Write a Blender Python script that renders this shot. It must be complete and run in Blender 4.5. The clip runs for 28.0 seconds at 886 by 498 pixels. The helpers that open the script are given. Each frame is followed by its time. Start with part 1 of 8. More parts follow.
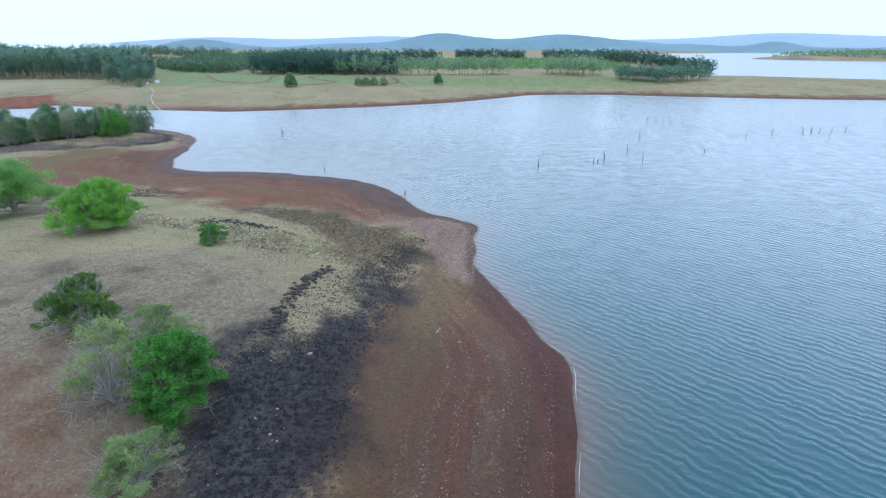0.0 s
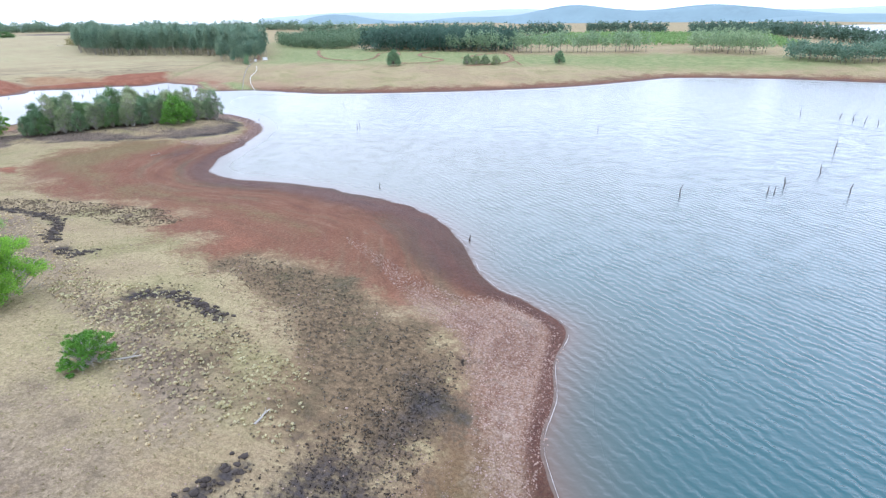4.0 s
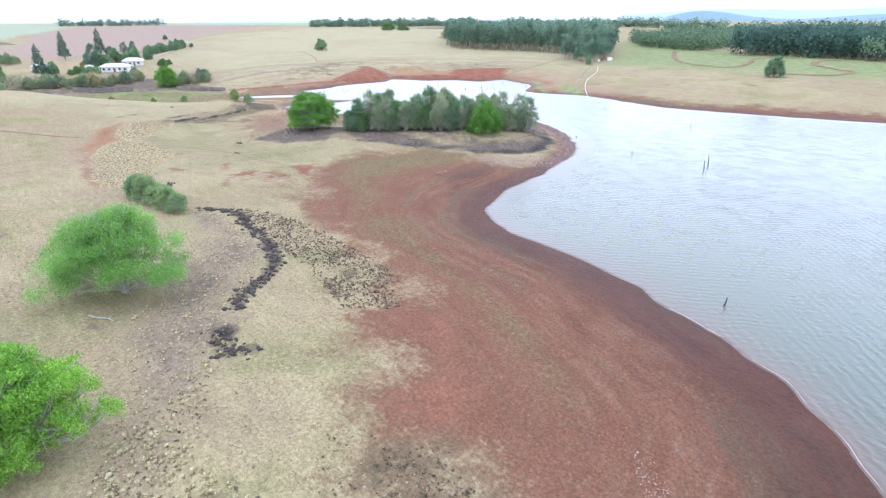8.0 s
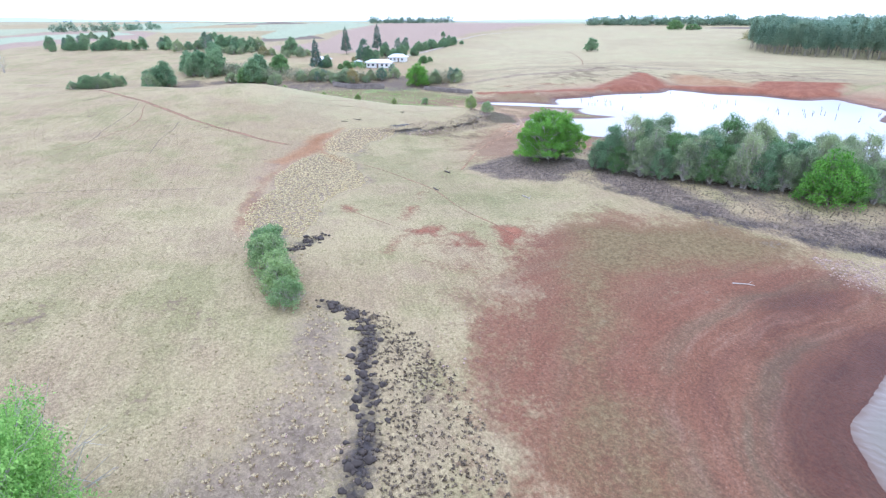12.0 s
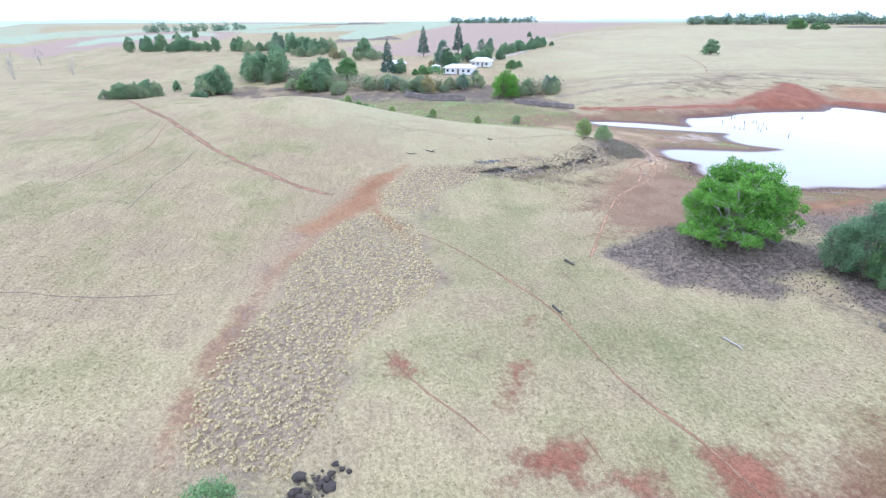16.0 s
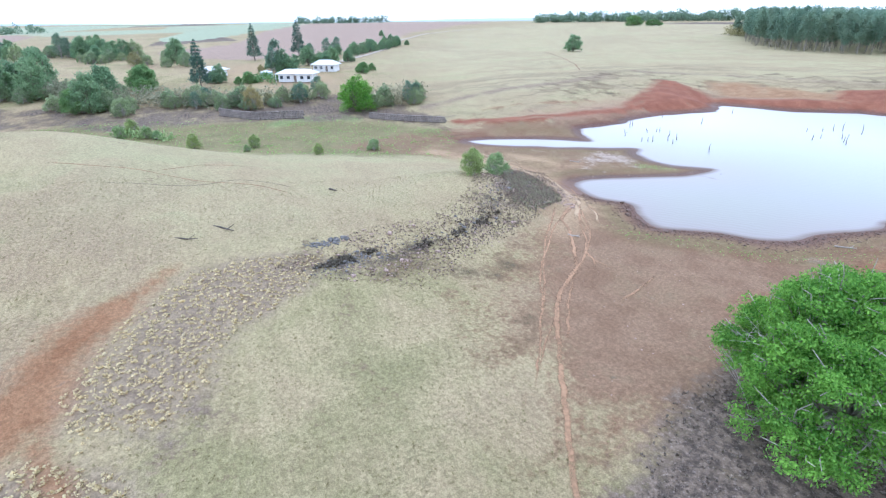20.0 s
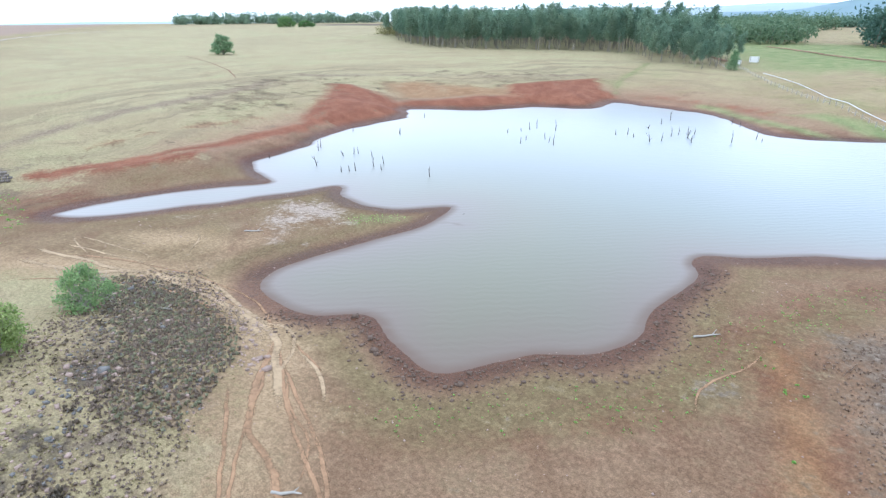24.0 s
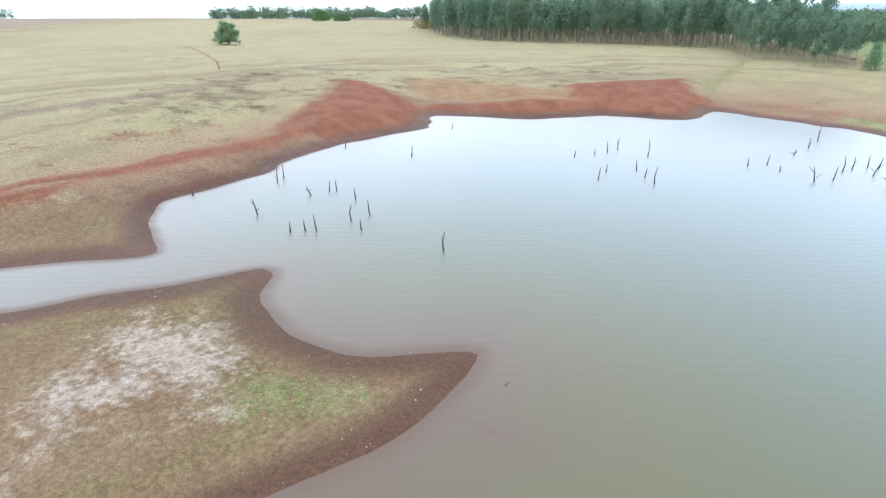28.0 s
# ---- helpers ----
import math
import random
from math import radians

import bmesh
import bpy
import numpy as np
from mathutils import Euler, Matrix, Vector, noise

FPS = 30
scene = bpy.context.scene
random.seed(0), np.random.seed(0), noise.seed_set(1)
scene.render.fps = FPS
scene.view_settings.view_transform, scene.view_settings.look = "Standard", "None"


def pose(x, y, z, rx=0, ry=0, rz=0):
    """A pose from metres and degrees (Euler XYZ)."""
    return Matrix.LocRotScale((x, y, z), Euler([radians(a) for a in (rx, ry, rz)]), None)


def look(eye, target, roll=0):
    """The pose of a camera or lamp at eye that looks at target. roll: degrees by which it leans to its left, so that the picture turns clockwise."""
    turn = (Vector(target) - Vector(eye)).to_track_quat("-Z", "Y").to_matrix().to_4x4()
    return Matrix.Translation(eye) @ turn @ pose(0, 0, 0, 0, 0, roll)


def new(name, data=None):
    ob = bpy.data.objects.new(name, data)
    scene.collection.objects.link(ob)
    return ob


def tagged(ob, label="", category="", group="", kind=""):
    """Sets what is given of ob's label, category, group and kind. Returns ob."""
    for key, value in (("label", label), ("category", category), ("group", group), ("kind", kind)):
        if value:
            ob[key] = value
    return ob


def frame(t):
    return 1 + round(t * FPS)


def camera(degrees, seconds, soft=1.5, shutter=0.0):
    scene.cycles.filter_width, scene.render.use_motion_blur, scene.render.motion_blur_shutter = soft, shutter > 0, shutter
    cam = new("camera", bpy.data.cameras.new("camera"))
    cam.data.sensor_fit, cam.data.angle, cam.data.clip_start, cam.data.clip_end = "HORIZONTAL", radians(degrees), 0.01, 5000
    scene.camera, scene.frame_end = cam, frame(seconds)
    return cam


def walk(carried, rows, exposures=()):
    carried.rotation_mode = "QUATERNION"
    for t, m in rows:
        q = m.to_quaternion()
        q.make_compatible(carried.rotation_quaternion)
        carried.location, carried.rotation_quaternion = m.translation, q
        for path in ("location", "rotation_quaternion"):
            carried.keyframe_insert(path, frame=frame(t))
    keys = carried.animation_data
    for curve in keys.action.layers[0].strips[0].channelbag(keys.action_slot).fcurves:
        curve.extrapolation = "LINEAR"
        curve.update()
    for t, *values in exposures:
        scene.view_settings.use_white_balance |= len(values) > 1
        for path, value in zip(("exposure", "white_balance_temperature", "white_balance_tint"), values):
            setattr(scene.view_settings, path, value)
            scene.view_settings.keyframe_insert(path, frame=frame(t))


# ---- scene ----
cam = camera(79.6, 28.0, 1.3)
PATH = [
    (0, (4.032, -4.756, 30.53), (4.027, -2.885, 29.822), -0.2),
    (0.5, (4.502, 0.577, 30.877), (4.502, 2.416, 30.091), -0.2),
    (1, (5.386, 6.041, 30.988), (5.386, 7.88, 30.202), -0.3),
    (1.5, (6.305, 11.229, 30.947), (6.303, 13.069, 30.162), -0.6),
    (2, (7.167, 16.782, 30.874), (7.166, 18.621, 30.089), -0.6),
    (2.5, (8.022, 21.699, 30.847), (8.002, 23.538, 30.061), -0.6),
    (4.5, (8.583, 41.855, 30.553), (7.917, 43.57, 29.768), -0.6),
    (5, (7.741, 47.243, 30.696), (6.825, 48.839, 29.912), -0.4),
    (5.5, (6.169, 52.208, 30.666), (5.095, 53.701, 29.881), -0.4),
    (6, (3.602, 57.3, 30.754), (2.428, 58.716, 29.968), -0.3),
    (6.5, (0.596, 61.86, 30.581), (-0.581, 63.273, 29.794), -0.2),
    (7, (-2.88, 66.15, 30.535), (-4.037, 67.581, 29.75), -0.2),
    (7.5, (-5.943, 70.096, 30.49), (-7.178, 71.459, 29.705), -0.2),
    (8, (-9.665, 74.439, 30.411), (-11.027, 75.676, 29.625), -0.2),
    (8.5, (-13.211, 78.447, 30.367), (-14.692, 79.537, 29.581), -0.1),
    (9, (-17.591, 82.278, 30.179), (-19.16, 83.238, 29.393), 0.1),
    (9.5, (-21.893, 85.466, 30.088), (-23.485, 86.385, 29.302), 0.1),
    (10, (-26.792, 88.635, 30.022), (-28.39, 89.544, 29.235), 0.1),
    (10.5, (-31.648, 91.548, 29.789), (-33.262, 92.428, 29.002), 0.2),
    (11, (-36.655, 94.562, 29.748), (-38.288, 95.407, 28.96), 0.2),
    (11.5, (-41.447, 97.169, 29.768), (-43.108, 97.956, 28.98), 0.2),
    (12, (-46.996, 100.088, 29.425), (-48.771, 100.566, 28.637), 0.0),
    (12.5, (-52.212, 102.406, 29.09), (-54.041, 102.586, 28.302), -0.1),
    (14.5, (-74.347, 104.649, 28.282), (-76.184, 104.714, 27.494), -0.1),
    (15, (-79.851, 104.716, 28.42), (-81.686, 104.819, 27.632), -0.1),
    (15.5, (-84.985, 104.985, 28.531), (-86.815, 105.16, 27.743), -0.2),
    (16, (-90.679, 105.497, 28.63), (-92.504, 105.723, 27.843), -0.2),
    (16.5, (-95.828, 106.292, 28.695), (-97.65, 106.542, 27.907), -0.2),
    (17, (-101.601, 107.409, 28.556), (-103.419, 107.683, 27.769), -0.2),
    (17.5, (-106.801, 108.713, 28.439), (-108.608, 109.051, 27.652), -0.2),
    (18, (-112.615, 110.378, 28.263), (-114.407, 110.788, 27.476), -0.2),
    (18.5, (-118.037, 112.293, 27.913), (-119.825, 112.724, 27.126), -0.3),
    (19, (-123.349, 114.272, 27.475), (-125.134, 114.714, 26.689), -0.3),
    (19.5, (-128.824, 116.457, 26.773), (-130.603, 116.921, 25.986), -0.5),
    (20, (-134.696, 118.56, 26.147), (-136.406, 119.235, 25.36), -0.6),
    (20.5, (-140.001, 120.982, 25.446), (-141.655, 121.786, 24.66), -0.7),
    (21, (-145.13, 123.411, 25.024), (-146.746, 124.288, 24.237), -0.7),
    (21.5, (-149.673, 126.0, 24.542), (-151.245, 126.955, 23.756), -0.6),
    (22, (-154.647, 129.544, 23.817), (-156.054, 130.728, 23.03), -0.8),
    (22.5, (-159.108, 132.701, 23.204), (-160.367, 134.041, 22.418), -0.4),
    (24.5, (-171.015, 149.648, 23.091), (-172.055, 151.165, 22.305), -0.7),
    (25, (-173.374, 153.903, 23.204), (-174.439, 155.402, 22.419), -0.8),
    (25.5, (-176.075, 157.9, 23.172), (-177.162, 159.384, 22.386), -0.8),
    (26, (-179.153, 162.33, 22.648), (-180.265, 163.795, 21.862), -0.7),
    (26.5, (-181.963, 166.395, 21.895), (-183.085, 167.852, 21.11), -0.7),
    (27, (-185.141, 170.827, 20.837), (-186.281, 172.27, 20.051), -0.7),
    (27.5, (-188.157, 175.082, 19.594), (-189.311, 176.515, 18.807), -0.7),
    (28, (-191.305, 179.517, 18.492), (-192.463, 180.946, 17.706), -0.1),
]
EXPOSURES = [(0.0, -0.3, 4900, 6), (1.0, 0.2, 5080, 5), (2.0, 0.26, 5200, 4), (4.5, 0.30, 5450, 16), (8.0, 0.46, 5340, 16), (12.5, 0.5, 5060, 18), (14.5, 0.5, 5040, 17), (17.0, 0.48, 5050, 16), (20.0, 0.36, 5070, 14), (22.5, 0.34, 5180, 12), (24.5, 0.28, 5380, 8), (28.0, 0.28, 5640, 7)]
walk(cam, [(t, look(eye, target, roll)) for t, eye, target, roll in PATH], EXPOSURES)

# ---------------------------------------------------------------- light
world = bpy.data.worlds.new("overcast_sky")
scene.world = world
world.use_nodes = True
wn, wl = world.node_tree.nodes, world.node_tree.links
wn.clear()
sky = wn.new("ShaderNodeTexSky")
sky.sky_type = "NISHITA"
sky.sun_disc = False
sky.sun_elevation = radians(52)
sky.sun_rotation = radians(300)
sky.air_density, sky.dust_density, sky.ozone_density = 1.0, 3.0, 1.0
cloud = wn.new("ShaderNodeMixRGB")
cloud.inputs[0].default_value = 0.9
cloud.inputs[2].default_value = (14.9, 15.4, 15.9, 1)
bg = wn.new("ShaderNodeBackground")
bg.inputs[1].default_value = 0.1
wo = wn.new("ShaderNodeOutputWorld")
wl.new(sky.outputs[0], cloud.inputs[1])
wl.new(cloud.outputs[0], bg.inputs[0])
wl.new(bg.outputs[0], wo.inputs[0])

sun = new("sun", bpy.data.lights.new("sun", "SUN"))
sun.data.energy, sun.data.angle, sun.data.color = 0.55, radians(35), (1.0, 0.96, 0.9)
sun.matrix_world = look((0, 0, 0), (0.35, 0.25, -0.9))


# ---------------------------------------------------------------- materials
def nodes_of(name):
    m = bpy.data.materials.new(name)
    m.use_nodes = True
    nt = m.node_tree
    b = nt.nodes["Principled BSDF"]
    return m, nt.nodes, nt.links, b


def mix_rgb(n, l, fac, a, b, mode="MIX"):
    x = n.new("ShaderNodeMixRGB")
    x.blend_type = mode
    for i, v in enumerate((fac, a, b)):
        if isinstance(v, (int, float)):
            x.inputs[i].default_value = v
        elif isinstance(v, tuple):
            x.inputs[i].default_value = (*v, 1)
        else:
            l.new(v, x.inputs[i])
    return x.outputs[0]


def calc(n, l, op, *args):
    x = n.new("ShaderNodeMath")
    x.operation = op
    for i, v in enumerate(args):
        if isinstance(v, (int, float)):
            x.inputs[i].default_value = v
        else:
            l.new(v, x.inputs[i])
    return x.outputs[0]


def grain(n, l, scale, detail=4, rough=0.55, stretch=None, distort=0.0):
    """Noise in metres: about `scale` patches a metre."""
    tc = n.new("ShaderNodeTexCoord")
    src = tc.outputs["Object"]
    if stretch:
        mp = n.new("ShaderNodeMapping")
        mp.inputs["Rotation"].default_value = (0, 0, radians(stretch[0]))
        mp.inputs["Scale"].default_value = (stretch[1], stretch[2], 1)
        l.new(src, mp.inputs[0])
        src = mp.outputs[0]
    x = n.new("ShaderNodeTexNoise")
    x.inputs["Scale"].default_value = scale
    x.inputs["Detail"].default_value = detail
    x.inputs["Roughness"].default_value = rough
    x.inputs["Distortion"].default_value = distort
    l.new(src, x.inputs["Vector"])
    return x.outputs[0]


def spread(n, l, value, low, high, to0=0.0, to1=1.0):
    x = n.new("ShaderNodeMapRange")
    x.interpolation_type = "SMOOTHSTEP"
    x.inputs[1].default_value, x.inputs[2].default_value = low, high
    x.inputs[3].default_value, x.inputs[4].default_value = to0, to1
    l.new(value, x.inputs[0])
    return x.outputs[0]


def bump(n, l, b, height, strength, distance):
    x = n.new("ShaderNodeBump")
    x.inputs["Strength"].default_value, x.inputs["Distance"].default_value = strength, distance
    l.new(height, x.inputs["Height"])
    l.new(x.outputs[0], b.inputs["Normal"])


def plain(name, colour, rough=0.8, vary=0.25, scale=2.0, metal=0.0, second=None):
    """A surface with two scales of variation."""
    m, n, l, b = nodes_of(name)
    dark = tuple(c * (1 - vary) for c in colour)
    light = second or tuple(min(1, c * (1 + vary)) for c in colour)
    big, fine = grain(n, l, scale * 0.3, 3), grain(n, l, scale * 4, 4)
    c = mix_rgb(n, l, spread(n, l, big, 0.35, 0.65), dark, light)
    c = mix_rgb(n, l, spread(n, l, fine, 0.3, 0.7), c, colour)
    l.new(c, b.inputs["Base Color"])
    b.inputs["Roughness"].default_value, b.inputs["Metallic"].default_value = rough, metal
    bump(n, l, b, fine, 0.3, 0.02)
    return m


def foliage(name, dark, light, through_light=0.35):
    m, n, l, b = nodes_of(name)
    geo, info = n.new("ShaderNodeNewGeometry"), n.new("ShaderNodeObjectInfo")
    tone = n.new("ShaderNodeAttribute")
    tone.attribute_name = "tone"
    t = calc(n, l, "ADD", calc(n, l, "MULTIPLY", geo.outputs["Random Per Island"], 0.62), calc(n, l, "MULTIPLY", tone.outputs["Fac"], 0.38))
    c = mix_rgb(n, l, t, dark, light)
    tint = mix_rgb(n, l, info.outputs["Random"], (0.8, 0.86, 0.8), (1.15, 1.08, 0.95))
    c = mix_rgb(n, l, 1.0, c, tint, "MULTIPLY")
    l.new(c, b.inputs["Base Color"])
    b.inputs["Roughness"].default_value = 0.65
    b.inputs["Specular IOR Level"].default_value = 0.25
    tr = n.new("ShaderNodeBsdfTranslucent")
    l.new(c, tr.inputs[0])
    mx = n.new("ShaderNodeMixShader")
    mx.inputs[0].default_value = through_light
    l.new(b.outputs[0], mx.inputs[1])
    l.new(tr.outputs[0], mx.inputs[2])
    l.new(mx.outputs[0], n["Material Output"].inputs[0])
    return m


def ground_material():
    m, n, l, b = nodes_of("dry_lakeside_ground")

    def attr(name):
        a = n.new("ShaderNodeAttribute")
        a.attribute_name = name
        s = n.new("ShaderNodeSeparateColor")
        l.new(a.outputs["Color"], s.inputs[0])
        return s.outputs[0], s.outputs[1], s.outputs[2]

    soil, burn, gravel = attr("zone_a")
    green, tussock, wet = attr("zone_b")
    plough, hazy_crop, mud = attr("zone_c")
    scald, lawn, pale = attr("zone_d")
    strand, scrub, dust = attr("zone_e")
    pink, olive, purple = attr("zone_f")
    n_big, n_mid, n_fine = grain(n, l, 0.035, 5), grain(n, l, 0.22, 6, 0.62), grain(n, l, 1.6, 5, 0.65)
    n_tiny = grain(n, l, 4.2, 4, 0.7)
    n_patch = grain(n, l, 0.09, 5, 0.6)
    rag = calc(n, l, "ADD", calc(n, l, "MULTIPLY", n_mid, 0.8), calc(n, l, "ADD", calc(n, l, "MULTIPLY", n_fine, 0.6), calc(n, l, "MULTIPLY", n_patch, 0.7)))
    rag = calc(n, l, "SUBTRACT", rag, 1.05)

    def ragged(mask, amount=1.0, soft=0.16):
        v = calc(n, l, "ADD", mask, calc(n, l, "MULTIPLY", rag, amount))
        return spread(n, l, v, 0.5 - soft, 0.5 + soft)

    n_blade = grain(n, l, 1.9, 4, 0.65, stretch=(25, 0.42, 2.0))
    grass = mix_rgb(n, l, spread(n, l, n_big, 0.38, 0.62), (0.302, 0.234, 0.138), (0.356, 0.294, 0.168))
    grass = mix_rgb(n, l, spread(n, l, n_patch, 0.46, 0.66, 0, 0.8), grass, (0.236, 0.218, 0.102))
    grass = mix_rgb(n, l, spread(n, l, n_patch, 0.50, 0.32, 0, 0.6), grass, (0.262, 0.192, 0.128))
    grass = mix_rgb(n, l, spread(n, l, n_mid, 0.52, 0.72, 0, 0.34), grass, (0.250, 0.200, 0.128))
    grass = mix_rgb(n, l, spread(n, l, n_fine, 0.54, 0.72, 0, 0.42), grass, (0.205, 0.165, 0.105))
    grass = mix_rgb(n, l, spread(n, l, n_blade, 0.46, 0.28, 0, 0.42), grass, (0.225, 0.190, 0.120))
    grass = mix_rgb(n, l, spread(n, l, n_blade, 0.52, 0.70, 0, 0.4), grass, (0.390, 0.342, 0.190))
    streak = grain(n, l, 0.55, 4, 0.6, stretch=(62, 0.3, 1.7), distort=0.8)
    grass = mix_rgb(n, l, spread(n, l, streak, 0.50, 0.66, 0, 0.34), grass, (0.385, 0.325, 0.190))
    grass = mix_rgb(n, l, spread(n, l, streak, 0.47, 0.32, 0, 0.24), grass, (0.196, 0.168, 0.092))
    contour, field, rusty = attr("zone_g")
    n_pale = mix_rgb(n, l, spread(n, l, n_patch, 0.35, 0.65), (0.362, 0.304, 0.180), (0.402, 0.356, 0.214))
    n_pale = mix_rgb(n, l, spread(n, l, n_fine, 0.5, 0.7, 0, 0.4), n_pale, (0.250, 0.235, 0.140))
    grass = mix_rgb(n, l, calc(n, l, "MULTIPLY", field, 0.8), grass, n_pale)
    step = n.new("ShaderNodeCombineXYZ")
    l.new(calc(n, l, "ADD", calc(n, l, "MULTIPLY", contour, 120.0), calc(n, l, "MULTIPLY", n_big, 26.0)), step.inputs[0])
    tcb = n.new("ShaderNodeTexCoord")
    at = n.new("ShaderNodeSeparateXYZ")
    l.new(tcb.outputs["Object"], at.inputs[0])
    l.new(calc(n, l, "MULTIPLY", at.outputs[0], 0.09), step.inputs[1])
    l.new(calc(n, l, "MULTIPLY", at.outputs[1], 0.09), step.inputs[2])
    bands = n.new("ShaderNodeTexNoise")
    bands.inputs["Scale"].default_value, bands.inputs["Detail"].default_value = 0.16, 4
    bands.inputs["Roughness"].default_value = 0.62
    l.new(step.outputs[0], bands.inputs["Vector"])
    near_bank = calc(n, l, "MULTIPLY", field, spread(n, l, contour, 0.75, 0.2, 0.25, 1.0))
    dull = calc(n, l, "MULTIPLY", spread(n, l, bands.outputs[0], 0.47, 0.60, 0, 0.9), near_bank)
    grass = mix_rgb(n, l, dull, grass, (0.215, 0.170, 0.112))
    mossy = calc(n, l, "MULTIPLY", spread(n, l, bands.outputs[0], 0.46, 0.36, 0, 0.4), field)
    grass = mix_rgb(n, l, mossy, grass, (0.300, 0.315, 0.165))
    c = grass
    greener = mix_rgb(n, l, spread(n, l, n_mid, 0.35, 0.7), (0.138, 0.138, 0.058), (0.240, 0.218, 0.108))
    c = mix_rgb(n, l, calc(n, l, "MULTIPLY", ragged(green, 1.0, 0.35), 0.8), c, greener)
    lawn_c = mix_rgb(n, l, spread(n, l, n_mid, 0.35, 0.7), (0.172, 0.215, 0.085), (0.275, 0.280, 0.135))
    tus = mix_rgb(n, l, spread(n, l, n_fine, 0.35, 0.65), (0.190, 0.146, 0.104), (0.310, 0.248, 0.168))
    c = mix_rgb(n, l, ragged(tussock, 0.9, 0.2), c, tus)
    red_a = mix_rgb(n, l, spread(n, l, n_mid, 0.35, 0.65), (0.152, 0.070, 0.042), (0.200, 0.104, 0.064))
    red_a = mix_rgb(n, l, spread(n, l, n_patch, 0.48, 0.64, 0, 0.6), red_a, (0.205, 0.112, 0.070))
    red_a = mix_rgb(n, l, spread(n, l, n_fine, 0.5, 0.75, 0, 0.45), red_a, (0.210, 0.126, 0.086))
    # old waterlines, at even distances from the shore, broken along their length
    tc = n.new("ShaderNodeTexCoord")
    where = n.new("ShaderNodeSeparateXYZ")
    l.new(tc.outputs["Object"], where.inputs[0])
    comb = n.new("ShaderNodeCombineXYZ")
    l.new(calc(n, l, "ADD", calc(n, l, "MULTIPLY", strand, 40.0), calc(n, l, "MULTIPLY", n_big, 9.0)), comb.inputs[0])
    l.new(calc(n, l, "MULTIPLY", where.outputs[0], 0.12), comb.inputs[1])
    l.new(calc(n, l, "MULTIPLY", where.outputs[1], 0.12), comb.inputs[2])
    lines = []
    for freq, low in ((0.2, 3), (0.85, 4)):
        x = n.new("ShaderNodeTexNoise")
        x.noise_dimensions = "3D"
        x.inputs["Scale"].default_value, x.inputs["Detail"].default_value = freq, low
        x.inputs["Roughness"].default_value = 0.6
        l.new(comb.outputs[0], x.inputs["Vector"])
        lines.append(x.outputs[0])
    inland = calc(n, l, "ADD", strand, calc(n, l, "MULTIPLY", calc(n, l, "SUBTRACT", n_patch, 0.5), 0.9))
    red_a = mix_rgb(n, l, spread(n, l, inland, 0.14, 0.42, 0, 0.6), red_a, (0.188, 0.086, 0.052))
    plain_red = red_a
    red_a = mix_rgb(n, l, spread(n, l, lines[0], 0.48, 0.64, 0, 0.7), red_a, (0.150, 0.116, 0.072))
    red_a = mix_rgb(n, l, spread(n, l, lines[0], 0.48, 0.32, 0, 0.55), red_a, (0.120, 0.056, 0.042))
    red_a = mix_rgb(n, l, spread(n, l, lines[1], 0.52, 0.68, 0.0, 0.36), red_a, (0.270, 0.172, 0.122))
    red_a = mix_rgb(n, l, spread(n, l, lines[1], 0.49, 0.34, 0.0, 0.42), red_a, (0.110, 0.050, 0.034))
    red_a = mix_rgb(n, l, spread(n, l, strand, 0.2, 0.6, 0, 0.62), red_a, plain_red)
    red_a = mix_rgb(n, l, spread(n, l, n_tiny, 0.58, 0.68, 0, 0.5), red_a, (0.290, 0.205, 0.155))
    red_a = mix_rgb(n, l, spread(n, l, n_tiny, 0.46, 0.34, 0, 0.6), red_a, (0.092, 0.050, 0.038))
    c = mix_rgb(n, l, ragged(soil, 1.6, 0.32), c, red_a)
    bright = mix_rgb(n, l, spread(n, l, n_mid, 0.35, 0.7), (0.195, 0.075, 0.044), (0.275, 0.122, 0.074))
    bright = mix_rgb(n, l, spread(n, l, n_fine, 0.5, 0.75, 0, 0.35), bright, (0.290, 0.168, 0.112))
    tan = mix_rgb(n, l, spread(n, l, n_mid, 0.35, 0.65), (0.265, 0.165, 0.110), (0.330, 0.225, 0.150))
    c = mix_rgb(n, l, calc(n, l, "MULTIPLY", ragged(rusty, 1.2, 0.4), 0.75), c, tan)
    c = mix_rgb(n, l, ragged(scald, 1.2, 0.26), c, bright)
    c = mix_rgb(n, l, ragged(pink, 1.0, 0.3), c, mix_rgb(n, l, spread(n, l, n_mid, 0.35, 0.65), (0.215, 0.108, 0.052), (0.285, 0.165, 0.088)))
    mud_c = mix_rgb(n, l, spread(n, l, n_mid, 0.35, 0.65), (0.196, 0.122, 0.074), (0.248, 0.164, 0.104))
    crack = n.new("ShaderNodeTexVoronoi")
    crack.feature = "DISTANCE_TO_EDGE"
    crack.inputs["Scale"].default_value = 2.6
    l.new(tc.outputs["Object"], crack.inputs["Vector"])
    mud_c = mix_rgb(n, l, spread(n, l, crack.outputs["Distance"], 0.09, 0.02, 0, 0.2), mud_c, (0.085, 0.055, 0.040))
    c = mix_rgb(n, l, ragged(mud, 0.7, 0.25), c, mud_c)
    c = mix_rgb(n, l, calc(n, l, "MULTIPLY", ragged(olive, 1.1, 0.4), 0.85), c, mix_rgb(n, l, spread(n, l, n_fine, 0.35, 0.65), (0.132, 0.104, 0.048), (0.205, 0.162, 0.082)))
